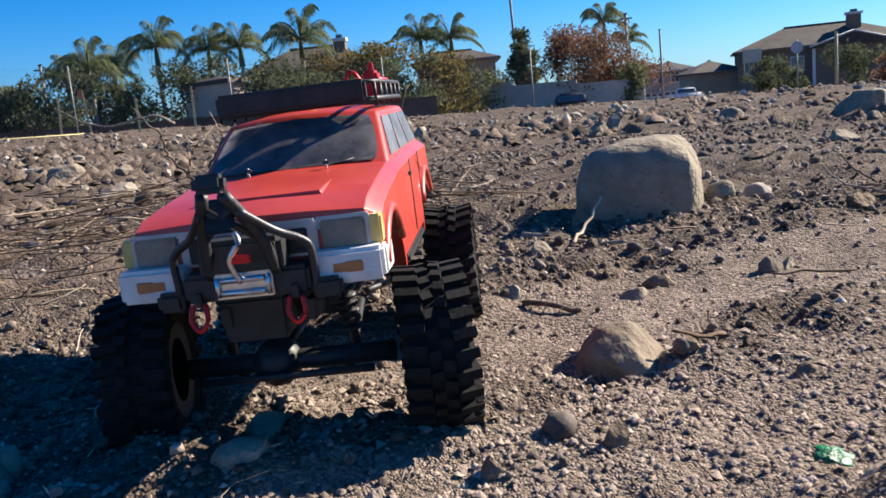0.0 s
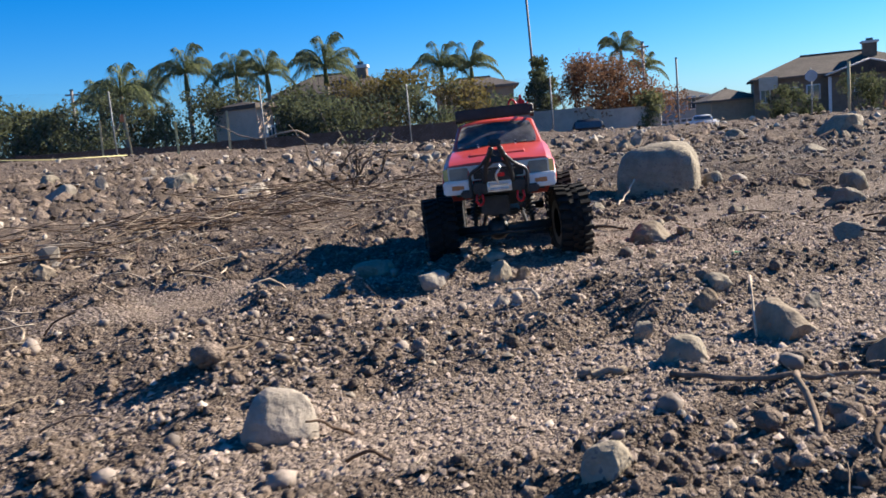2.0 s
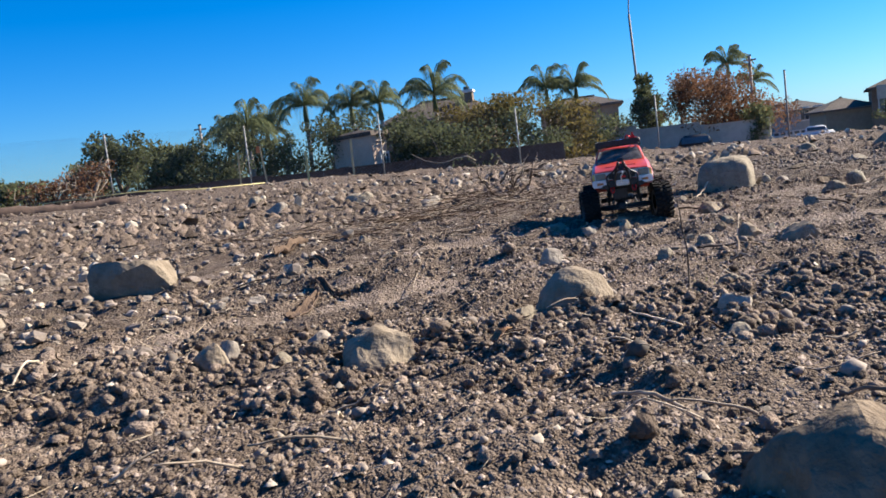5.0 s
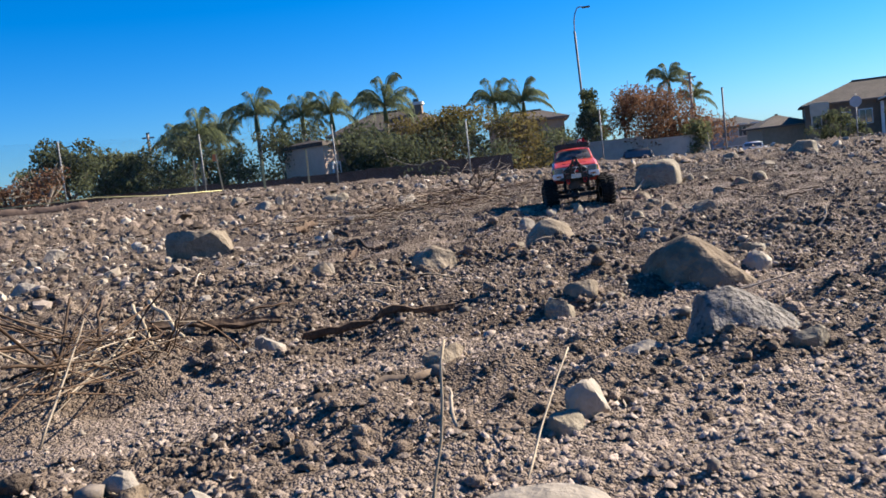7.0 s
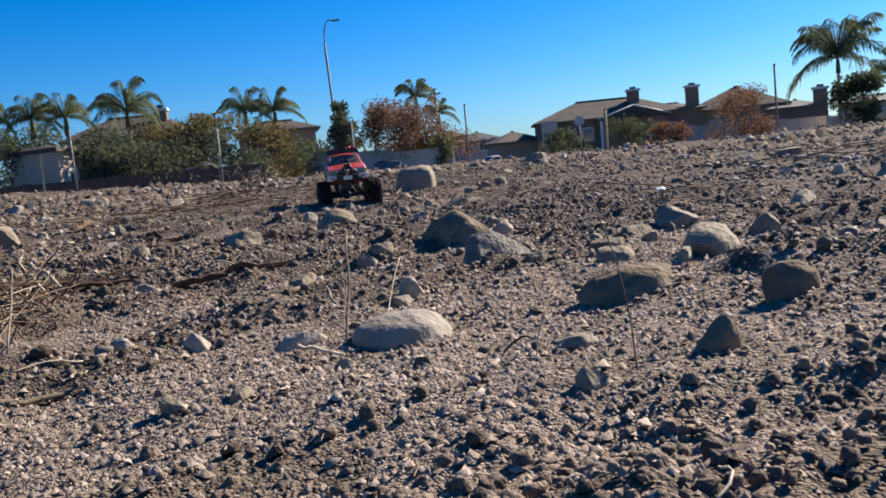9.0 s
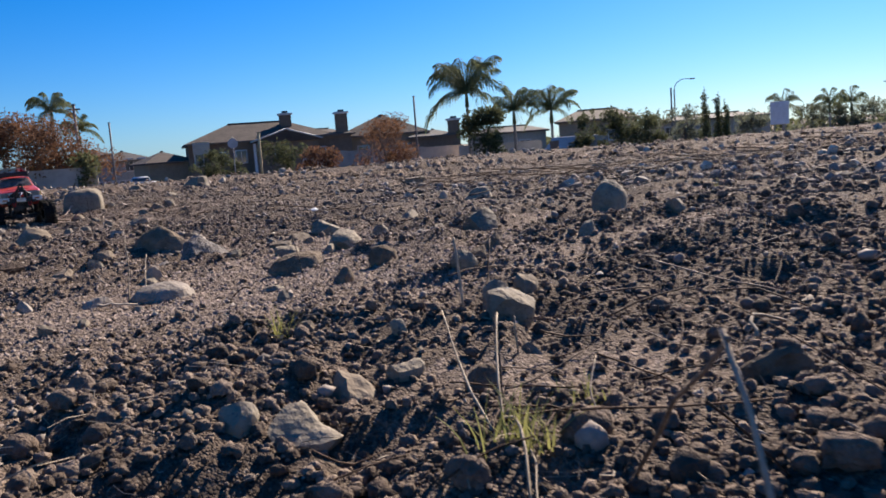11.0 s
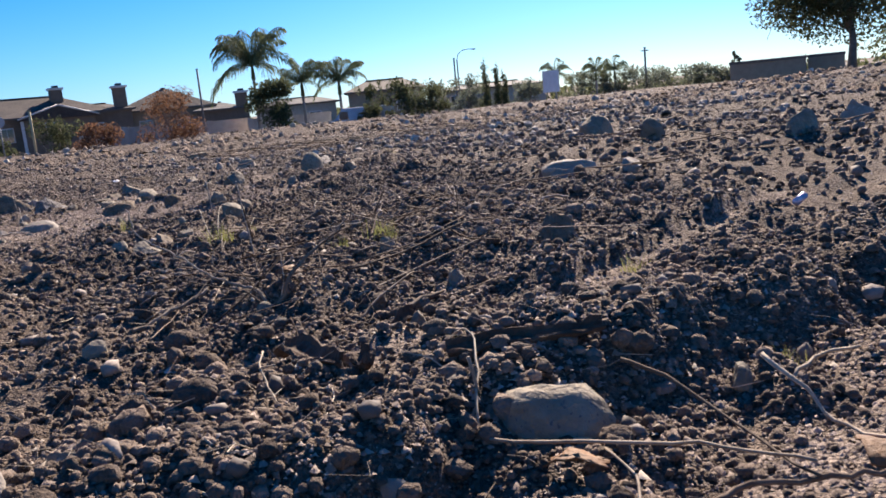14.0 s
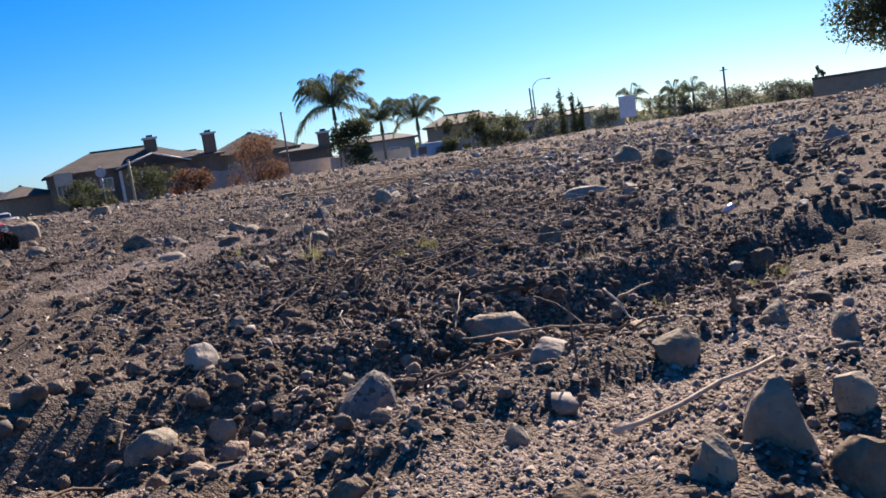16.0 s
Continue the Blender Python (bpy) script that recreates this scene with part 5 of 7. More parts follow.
def make_truck():
    root = tagged(new("model_truck"), "muddy red radio-controlled off-road truck with black winch bumper", "model truck")
    body = bmesh.new()
    outline = side_outline()
    n = len(outline)
    cols = []
    # across: flat-ish flanks that tuck in at the top and bottom
    for x in (-0.099, -0.088, -0.045, 0.0, 0.045, 0.088, 0.099):
        row = []
        for y, z in outline:
            edge = abs(x) > 0.095
            crown = 0.004 * (1 - (x / 0.099) ** 2) if z > 0.168 else 0.0
            zz = z - (0.007 if edge and z > 0.168 else 0.0) + crown
            yy = y + (0.012 if edge and y < -0.2 else 0.0) - (0.004 * (1 - (x / 0.099) ** 2) if y < -0.2 else 0.0)
            row.append(body.verts.new((x, yy, zz)))
        cols.append(row)
    for a, b in zip(cols, cols[1:]):
        for i in range(n):
            j = (i + 1) % n
            body.faces.new((a[i], a[j], b[j], b[i]))
    for row in (cols[0], cols[-1]):
        got = body.faces.new(row)
        bmesh.ops.triangulate(body, faces=[got])
    # raised middle of the hood
    add_box(body, (0, -0.138, 0.1832), (0.118, 0.118, 0.008), 0.0035, (3.2, 0, 0), (0.90, 0.95))
    bmesh.ops.remove_doubles(body, verts=body.verts, dist=1e-6)
    shell = part("body", body, RED, root, "scuffed glossy red painted shell", smooth=False)
    mod = shell.modifiers.new("round", "BEVEL")
    mod.width, mod.segments, mod.limit_method, mod.angle_limit = 0.0042, 3, "ANGLE", radians(30)
    mod.harden_normals = True
    shell.data.polygons.foreach_set("use_smooth", [True] * len(shell.data.polygons))
    shell.data.set_sharp_from_angle(angle=radians(40))
    # cabin: roof, pillars
    b0, t0 = 0.189, 0.236
    lower = dict(fl=(-0.090, -0.078, b0), fr=(0.090, -0.078, b0), rl=(-0.090, 0.228, b0), rr=(0.090, 0.228, b0))
    upper = dict(fl=(-0.076, -0.012, t0), fr=(0.076, -0.012, t0), rl=(-0.076, 0.205, t0), rr=(0.076, 0.205, t0))
    steps = [k / 5 - 1 for k in range(11)]

    def bowed(u, v, deep=0.0):
        """A place on the front of the cabin: u across from -1 to 1, v up from 0 to 1."""
        p = Vector((u * (0.090 - 0.014 * v), -0.078 + 0.066 * v + (0.010 + 0.004 * v) * u * u, b0 + (t0 - b0) * v + 0.005 * v * (1 - u * u)))
        return p + Vector((0, -0.58, 0.81)) * deep

    cab = bmesh.new()
    rows = [[cab.verts.new(bowed(u, 0)) for u in steps], [cab.verts.new(bowed(u, 1)) for u in steps]]
    for y, drop in ((0.02, -0.004), (0.11, -0.005), (0.205, 0.0)):
        rows.append([cab.verts.new((u * 0.076, y, t0 - drop * (1 - u * u) + 0.005 * (1 - u * u))) for u in steps])
    rows.append([cab.verts.new((u * 0.090, 0.228, b0)) for u in steps])
    for p, q in zip(rows, rows[1:]):
        for i in range(10):
            cab.faces.new((p[i], p[i + 1], q[i + 1], q[i]))
    for i in (0, 10):
        cab.faces.new([r[i] for r in rows])
    bmesh.ops.recalc_face_normals(cab, faces=cab.faces)
    cabin = part("cabin", cab, RED, root)
    mod = cabin.modifiers.new("round", "BEVEL")
    mod.width, mod.segments, mod.limit_method, mod.angle_limit = 0.004, 3, "ANGLE", radians(30)
    mod.harden_normals = True
    cabin.data.polygons.foreach_set("use_smooth", [True] * len(cabin.data.polygons))

    def mix(p, q, t):
        return Vector(p) * (1 - t) + Vector(q) * t

    def pane(name, a, b, c, d, inset, label, lift):
        """A pane on the face a b c d (bottom left, bottom right, top right, top left), inset and proud by lift."""
        a, b, c, d = (Vector(p) for p in (a, b, c, d))
        nrm = (b - a).cross(d - a).normalized() * lift
        l, r, lo_, hi_ = inset
        q = [mix(mix(a, b, l), mix(d, c, l), lo_), mix(mix(a, b, 1 - r), mix(d, c, 1 - r), lo_),
             mix(mix(a, b, 1 - r), mix(d, c, 1 - r), 1 - hi_), mix(mix(a, b, l), mix(d, c, l), 1 - hi_)]
        return sheet(name, [[p + nrm for p in q]], 0.0012, WINDOW, root, label)

    glass = bmesh.new()
    cells = [[glass.verts.new(bowed(u * 0.92 * (1 - 0.05 * abs(2 * v - 1) ** 3), 0.09 + 0.80 * v, 0.0010)) for u in steps] for v in (0, 0.06, 0.25, 0.5, 0.75, 0.94, 1)]
    for p, q in zip(cells, cells[1:]):
        for i in range(10):
            glass.faces.new((p[i], p[i + 1], q[i + 1], q[i]))
    bmesh.ops.solidify(glass, geom=glass.faces[:], thickness=-0.0012)
    part("windscreen", glass, WINDOW, root, "dusty tinted windscreen", smooth=True)
    pane("rear_window", lower["rr"], lower["rl"], upper["rl"], upper["rr"], (0.08, 0.08, 0.2, 0.14), "", 0.0012)
    for s in (-1, 1):
        lf, lr = (lower["fr"], lower["rr"]) if s > 0 else (lower["rl"], lower["fl"])
        uf, ur = (upper["fr"], upper["rr"]) if s > 0 else (upper["rl"], upper["fl"])
        cuts = ((0.10, 0.66), (0.37, 0.36), (0.67, 0.05))
        for k0, k1 in cuts:
            ins = (k0, k1, 0.12, 0.14) if s > 0 else (k1, k0, 0.12, 0.14)
            pane("side_window", lf, lr, ur, uf, ins, "pale reflecting side window", 0.0012)
        for y in (0.015, 0.108):
            rodded("door_seam", [(s * 0.0995, y, 0.115), (s * 0.0995, y, 0.186)], 0.0006, BLACK, root, sides=4)
        boxed("door_handle", (s * 0.1, 0.006, 0.172), (0.003, 0.014, 0.004), BLACK, root, 0.0008)
        # flared arches
        for cy in (-WB, WB):
            fl = bmesh.new()
            pts = arc(cy, 0.098, 0.064, 30, 150, 14)
            add_rod(fl, [(s * 0.099, y, z) for y, z in pts], 0.0042, 8)
            part("wheel_arch", fl, RED, root, smooth=True)
        boxed("rock_slider", (s * 0.094, 0.0, 0.104), (0.012, 0.165, 0.008), BLACK, root, 0.002)
        # nose
        lamp = boxed("headlight", (s * 0.071, -0.2262, 0.1555), (0.034, 0.006, 0.021), LENS, root, 0.0015, label="dusty square headlight")
        boxed("headlight_frame", (s * 0.071, -0.2245, 0.1555), (0.040, 0.005, 0.026), GREY_P, lamp, 0.001)
        boxed("turn_lamp", (s * 0.0945, -0.2185, 0.1555), (0.010, 0.014, 0.021), YELLOW, root, 0.0015, label="yellow corner lamp")
        boxed("bumper_lamp", (s * 0.072, -0.2415, 0.1335), (0.026, 0.003, 0.008), AMBER, root, 0.0008, label="amber bumper lamp")
        boxed("bumper_end", (s * 0.074, -0.231, 0.1335), (0.052, 0.022, 0.024), WHITE_P, root, 0.003, (0, 0, s * 5), "dull white bumper end")
        boxed("bumper_return", (s * 0.0985, -0.212, 0.1335), (0.006, 0.034, 0.021), WHITE_P, root, 0.002)
        rodded("hood_pin", [(s * 0.036, -0.088, 0.19), (s * 0.036, -0.088, 0.200)], 0.0012, STEEL, root)
        boxed("pin_clip", (s * 0.036, -0.088, 0.1975), (0.006, 0.004, 0.003), BLACK, root, 0.0008)
        rodded("wiper", [(s * 0.01 + 0.02, -0.076, 0.1925), (s * 0.03 + 0.028, -0.066, 0.197)], 0.0008, BLACK, root)
    boxed("grille_surround", (0, -0.2285, 0.1555), (0.104, 0.006, 0.026), GREY_P, root, 0.0015, label="grey grille surround")
    grille = boxed("grille", (0, -0.2315, 0.154), (0.090, 0.004, 0.018), BLACK, root, 0.001)
    for k in range(3):
        boxed("grille_slat", (0, -0.2342, 0.148 + 0.006 * k), (0.088, 0.002, 0.0014), BLACK, grille)
    # winch bumper
    boxed("winch_bumper", (0, -0.240, 0.130), (0.094, 0.024, 0.020), BLACK, root, 0.003, label="black steel winch bumper")
    for s in (-1, 1):
        bar = [(s * 0.050, -0.246, 0.114), (s * 0.051, -0.250, 0.148), (s * 0.046, -0.253, 0.158), (s * 0.030, -0.264, 0.168), (s * 0.013, -0.284, 0.186)]
        # the right bar takes the lighter black, its sheen painted in
        rodded("bull_bar", smooth_line(bar, 4), 0.0030, BLACK if s < 0 else SHEEN_BLACK, root, "black tubular bull bar")
        rodded("stinger_tube", smooth_line([(s * 0.024, -0.252, 0.138), (s * 0.020, -0.266, 0.166), (s * 0.007, -0.290, 0.198)], 4), 0.0046, BLACK, root)
        rodded("cross_bar", [(s * 0.019, -0.267, 0.165), (-s * 0.008, -0.284, 0.187)], 0.0026, BLACK, root)
        boxed("bumper_wing", (s * 0.058, -0.243, 0.122), (0.022, 0.016, 0.014), BLACK, root, 0.003, (0, 0, s * 8))
        shackle = bmesh.new()
        sx = s * 0.036
        add_rod(shackle, smooth_line([(sx - 0.0045, -0.254, 0.120), (sx - 0.006, -0.257, 0.109), (sx, -0.258, 0.102), (sx + 0.006, -0.257, 0.109), (sx + 0.0045, -0.254, 0.120)], 4), 0.0021)
        part("shackle", shackle, RED_METAL, root, "red metal bow shackle", smooth=True)
        boxed("shackle_tab", (sx, -0.25, 0.123), (0.006, 0.012, 0.010), BLACK, root, 0.001)
    boxed("stinger_cap", (0, -0.292, 0.205), (0.022, 0.012, 0.012), BLACK, root, 0.003, (-12, 0, 0))
    boxed("stinger_plate", (0, -0.280, 0.183), (0.020, 0.003, 0.026), BLACK, root, 0.001, (-38, 0, 0))
    boxed("winch", (0, -0.246, 0.150), (0.062, 0.024, 0.026), BLACK, root, 0.004, label="black winch drum housing")
    fair = boxed("fairlead", (0, -0.2545, 0.131), (0.043, 0.004, 0.018), STEEL, root, 0.001, label="bright steel roller fairlead")
    for z in (0.1265, 0.1355):
        rodded("roller", [(-0.016, -0.258, z), (0.016, -0.258, z)], 0.0022, STEEL, fair)
    for s in (-1, 1):
        rodded("roller", [(s * 0.0185, -0.258, 0.124), (s * 0.0185, -0.258, 0.138)], 0.002, STEEL, fair)
    rodded("winch_hook", smooth_line([(0.0, -0.261, 0.134), (-0.004, -0.266, 0.150), (0.004, -0.266, 0.162), (0.001, -0.262, 0.168)], 4), 0.0022, STEEL, root, "steel winch hook")
    boxed("badge", (0.004, -0.2665, 0.151), (0.014, 0.002, 0.006), RED_METAL, root, 0.0006)
    # roof rack
    rack = bmesh.new()
    x0, x1, y0, y1 = -0.078, 0.078, -0.012, 0.195
    corner = 0.006
    ring = [(x0 + corner, y0), (x1 - corner, y0), (x1, y0 + corner), (x1, y1 - corner), (x1 - corner, y1), (x0 + corner, y1), (x0, y1 - corner), (x0, y0 + corner), (x0 + corner, y0)]
    add_rod(rack, [(x, y, 0.247) for x, y in ring], 0.0026)
    rk = part("roof_rack", rack, BLACK, root, "black steel roof basket", smooth=True)
    rodded("top_rail", [(x, y, 0.263) for x, y in ring], 0.0022, BLACK, rk)
    for k in range(6):
        y = y0 + (y1 - y0) * k / 5
        for x in (x0, x1):
            rodded("upright", [(x, y, 0.240), (x, y, 0.263)], 0.0018, BLACK, rk)
        rodded("floor_bar", [(x0, y, 0.2455), (x1, y, 0.2455)], 0.0022, BLACK, rk)
    for k in range(4):
        x = x0 + (x1 - x0) * (k + 0.5) / 4
        rodded("front_upright", [(x, y0, 0.247), (x, y0, 0.263)], 0.0015, BLACK, rk)
    boxed("light_bar", (-0.003, y0 - 0.009, 0.256), (0.148, 0.012, 0.020), BLACK, root, 0.003, label="black roof light bar")
    boxed("toolbox", (-0.04, 0.05, 0.254), (0.05, 0.06, 0.018), BLACK, root, 0.003, label="black box in the roof basket")
    boxed("blue_bundle", (0.012, 0.08, 0.256), (0.034, 0.05, 0.020), BLUE_C, root, 0.006, (0, 0, 12), "blue cloth bundle in the roof basket")
    boxed("yellow_strap", (-0.01, 0.035, 0.254), (0.04, 0.022, 0.010), YELLOW_C, root, 0.004, (0, 0, -15), "coiled yellow strap")
    boxed("spare_can", (0.058, 0.12, 0.262), (0.016, 0.034, 0.030), RED_METAL, root, 0.003, label="small red fuel can")
    boxed("can_spout", (0.058, 0.12, 0.281), (0.006, 0.008, 0.010), RED_METAL, root, 0.001)
    rodded("jack", [(0.07, 0.07, 0.266), (0.07, 0.15, 0.266)], 0.003, RED_METAL, root, "red jack on the basket rail")
    rodded("red_loop", smooth_line([(0.03, 0.1, 0.262), (0.034, 0.1, 0.276), (0.042, 0.1, 0.276), (0.05, 0.1, 0.262)], 4), 0.002, RED_METAL, root)
    for s in (-1, 1):
        boxed("tail_lamp", (s * 0.088, 0.2365, 0.168), (0.016, 0.006, 0.030), RED_METAL, root, 0.001)
    boxed("rear_bumper", (0, 0.243, 0.125), (0.17, 0.016, 0.014), BLACK, root, 0.003)
    # chassis
    for s in (-1, 1):
        boxed("frame_rail", (s * 0.034, 0.0, 0.098), (0.008, 0.42, 0.016), BLACK, root, 0.001)
        for cy in (-WB, WB):
            shock = bmesh.new()
            add_rod(shock, [(s * 0.052, cy + 0.012, 0.066), (s * 0.047, cy + 0.004, 0.145)], 0.0042)
            for k in range(7):
                t = 0.25 + 0.5 * k / 6
                add_disc(shock, (s * (0.052 - 0.005 * t), cy + 0.012 - 0.008 * t, 0.066 + 0.079 * t), 0.0088, 0.0026, (6, -s * 4, 0), 12)
            part("shock", shock, BLACK, root, smooth=True)
            rodded("link_arm", [(s * 0.045, cy, 0.052), (s * 0.036, cy * 0.12, 0.075)], 0.0036, BLACK, root)
    boxed("skid_plate", (0, 0, 0.082), (0.062, 0.14, 0.012), BLACK, root, 0.004)
    boxed("gearbox", (0, -0.05, 0.105), (0.05, 0.10, 0.04), BLACK, root, 0.004)
    boxed("inner_floor", (0, 0.0, 0.124), (0.17, 0.40, 0.02), BLACK, root, 0.004)
    boxed("battery_tray", (0.012, -0.115, 0.106), (0.082, 0.10, 0.034), BLACK, root, 0.004)
    boxed("servo", (-0.012, -0.192, 0.094), (0.052, 0.030, 0.034), BLACK, root, 0.003)
    for s in (-1, 1):
        for cy in (-WB, WB):
            boxed("inner_fender", (s * 0.066, cy, 0.134), (0.040, 0.116, 0.030), BLACK, root, 0.006)
    for cy in (-WB, WB):
        ax = bmesh.new()
        add_rod(ax, [(-0.085, cy, TYRE_R), (0.085, cy, TYRE_R)], 0.0085, 10)
        bmesh.ops.create_icosphere(ax, subdivisions=2, radius=0.021, matrix=pose(-0.012, cy, TYRE_R))
        part("axle", ax, BLACK, root, smooth=True)
        rodded("drive_shaft", [(-0.012, cy * 0.86, TYRE_R + 0.004), (0, cy * 0.2, 0.085)], 0.0045, BLACK, root)
    rodded("steering_rod", [(-0.07, -WB - 0.024, 0.060), (0.07, -WB - 0.024, 0.060)], 0.003, BLACK, root)
    tyre_bm, rim_bm = wheel_parts()
    tyre0 = part("tyre", tyre_bm, RUBBER, None, "black knobbly rubber tyre")
    rim0 = part("rim", rim_bm, BLACK, None, "black beadlock rim", smooth=False)
    first = True
    for s in (-1, 1):
        for cy in (-WB, WB):
            wheel = new("wheel")
            wheel.parent = root
            wheel.matrix_basis = pose(s * TRACK, cy, TYRE_R, 13 * s + 40 * (cy > 0), 0, (0 if s > 0 else 180) + (9 if cy < 0 else 0))
            for src in (tyre0, rim0):
                o = src if first else src.copy()
                if not first:
                    scene.collection.objects.link(o)
                o.parent = wheel
            first = False
    # the shell is narrower than the track and sits low on the springs
    squeeze = Matrix.Translation((0, 0, 0.018)) @ Matrix.Diagonal((0.96, 1, 1, 1))
    for ob in root.children_recursive:
        kind = ob.name.split(".")[0]
        if ob.type == "MESH" and kind not in ("tyre", "rim", "axle", "shock", "link_arm", "drive_shaft", "steering_rod", "skid_plate"):
            ob.data.transform(squeeze)
    return root


truck = make_truck()
truck.matrix_basis = pose(1.383, 0.261, -0.003, 0.6, -1.5, -13.7) @ Matrix.Diagonal((0.92, 0.92, 0.92, 1))

# ---- the edge of the field and the houses beyond ----
def spot(az, d, el=None):
    """A place seen at that azimuth and distance from the middle of the walk, on the ground or at that elevation."""
    az = az + 0.25 + 0.4 * float(step(20, 40, az))
    x, y = 0.4 + d * math.sin(radians(az)), -3.0 + d * math.cos(radians(az))
    z = 0.24 + d * math.tan(radians(el)) if el is not None else ground_z(x, y)
    return Vector((x, y, z))


LEAF_GREEN = foliage("leaf_green", (0.066, 0.076, 0.038), (0.165, 0.178, 0.090))
LEAF_DARK = foliage("leaf_dark", (0.046, 0.055, 0.030), (0.115, 0.128, 0.066))
# Distance haze put into the leaf colour: paler and greyer than leaf_green.
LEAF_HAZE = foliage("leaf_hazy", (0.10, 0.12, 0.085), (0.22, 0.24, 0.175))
LEAF_OLIVE = foliage("leaf_olive", (0.074, 0.066, 0.024), (0.190, 0.148, 0.054))
LEAF_RED = foliage("leaf_rust", (0.110, 0.060, 0.036), (0.225, 0.122, 0.070))
LEAF_BROWN = foliage("leaf_brown", (0.12, 0.065, 0.038), (0.23, 0.125, 0.075))
PALM_LEAF = foliage("palm_leaf", (0.092, 0.110, 0.055), (0.225, 0.250, 0.132))
BARK = surface("bark", (0.10, 0.08, 0.06), (0.24, 0.20, 0.16), scale=6, rough=0.9, bump=0.6, dist=0.03)
PALM_BARK = surface("palm_bark", (0.20, 0.165, 0.13), (0.38, 0.33, 0.27), scale=5, rough=0.9, bump=0.6, dist=0.03)
GALV = surface("galvanised_steel", (0.16, 0.16, 0.155), (0.28, 0.28, 0.27), scale=12, rough=0.6, metal=0.3, bump=0.05)
DARK_POLE = surface("dark_pole", (0.11, 0.10, 0.09), (0.24, 0.22, 0.20), scale=6, rough=0.7, bump=0.1)
STAKE = surface("stake_wood", (0.35, 0.27, 0.14), (0.55, 0.45, 0.26), scale=10, rough=0.85, bump=0.3)
ORANGE = surface("orange_paint", (0.45, 0.13, 0.04), (0.6, 0.2, 0.08), scale=10, rough=0.7, bump=0.1)
TAPE = surface("yellow_tape", (0.36, 0.31, 0.13), (0.52, 0.46, 0.22), scale=4, rough=0.7, bump=0.1)
# The log's own brown; on the boundary wall it stands for shade under trees.
LOG_AND_SHADE = surface("dark_log_and_wall_shade", (0.05, 0.032, 0.024), (0.12, 0.08, 0.06), scale=4, rough=0.9, bump=0.6, dist=0.03)
STUCCO_TAN = surface("tan_stucco", (0.259, 0.196, 0.129), (0.360, 0.279, 0.190), scale=2.5, rough=0.9, bump=0.3, bump_scale=30, dist=0.02)
# Tan stucco with sunlight put into its colour, for the house corner.
STUCCO_SUNLIT = surface("sunlit_tan_stucco", (0.46, 0.33, 0.24), (0.58, 0.44, 0.33), scale=2.5, rough=0.9, bump=0.3, bump_scale=30, dist=0.02)
STUCCO_GREY = surface("grey_brown_stucco", (0.15, 0.105, 0.072), (0.22, 0.158, 0.112), scale=2.5, rough=0.9, bump=0.3, bump_scale=30, dist=0.02)
STUCCO_BLUE = surface("blue_grey_siding", (0.240, 0.264, 0.258), (0.352, 0.372, 0.354), scale=2.5, rough=0.85, bump=0.2, bump_scale=30, dist=0.02)
STUCCO_PALE = surface("pale_stucco", (0.390, 0.342, 0.268), (0.510, 0.458, 0.370), scale=2.5, rough=0.9, bump=0.2, bump_scale=30, dist=0.02)
ROOF_BROWN = surface("brown_roof_tile", (0.040, 0.030, 0.024), (0.088, 0.067, 0.053), scale=5, rough=0.85, bump=0.8, bump_scale=9, dist=0.05)
ROOF_GREY = surface("grey_roof_tile", (0.045, 0.042, 0.040), (0.090, 0.084, 0.079), scale=5, rough=0.85, bump=0.8, bump_scale=9, dist=0.05)
FASCIA = surface("brown_fascia", (0.10, 0.08, 0.06), (0.18, 0.145, 0.115), scale=5, rough=0.8, bump=0.05)
TRIM_W = surface("pale_trim", (0.55, 0.52, 0.48), (0.7, 0.67, 0.63), scale=5, rough=0.7, bump=0.05)
PANE = surface("house_window", (0.03, 0.035, 0.04), (0.09, 0.10, 0.11), scale=1, rough=0.08, bump=0.0, spec=0.8)
BLOCK = surface("block_wall", (0.44, 0.37, 0.30), (0.60, 0.52, 0.43), scale=3, rough=0.9, bump=0.3, bump_scale=14, dist=0.02)
BLUE_PAINT = surface("faded_blue_sheet", (0.38, 0.46, 0.56), (0.55, 0.62, 0.70), scale=2, rough=0.6, bump=0.1)
SIGN_W = surface("sign_white", (0.62, 0.62, 0.62), (0.78, 0.78, 0.78), scale=3, rough=0.6, bump=0.05)
SIGN_BACK = surface("sign_back", (0.30, 0.30, 0.31), (0.42, 0.42, 0.43), scale=3, rough=0.5, metal=0.4, bump=0.05)
CAR_DARK = surface("dark_car_paint", (0.02, 0.022, 0.026), (0.05, 0.052, 0.06), scale=3, rough=0.25, bump=0, coat=0.5)
CAR_WHITE = surface("white_car_paint", (0.6, 0.6, 0.6), (0.75, 0.75, 0.75), scale=3, rough=0.25, bump=0, coat=0.5)


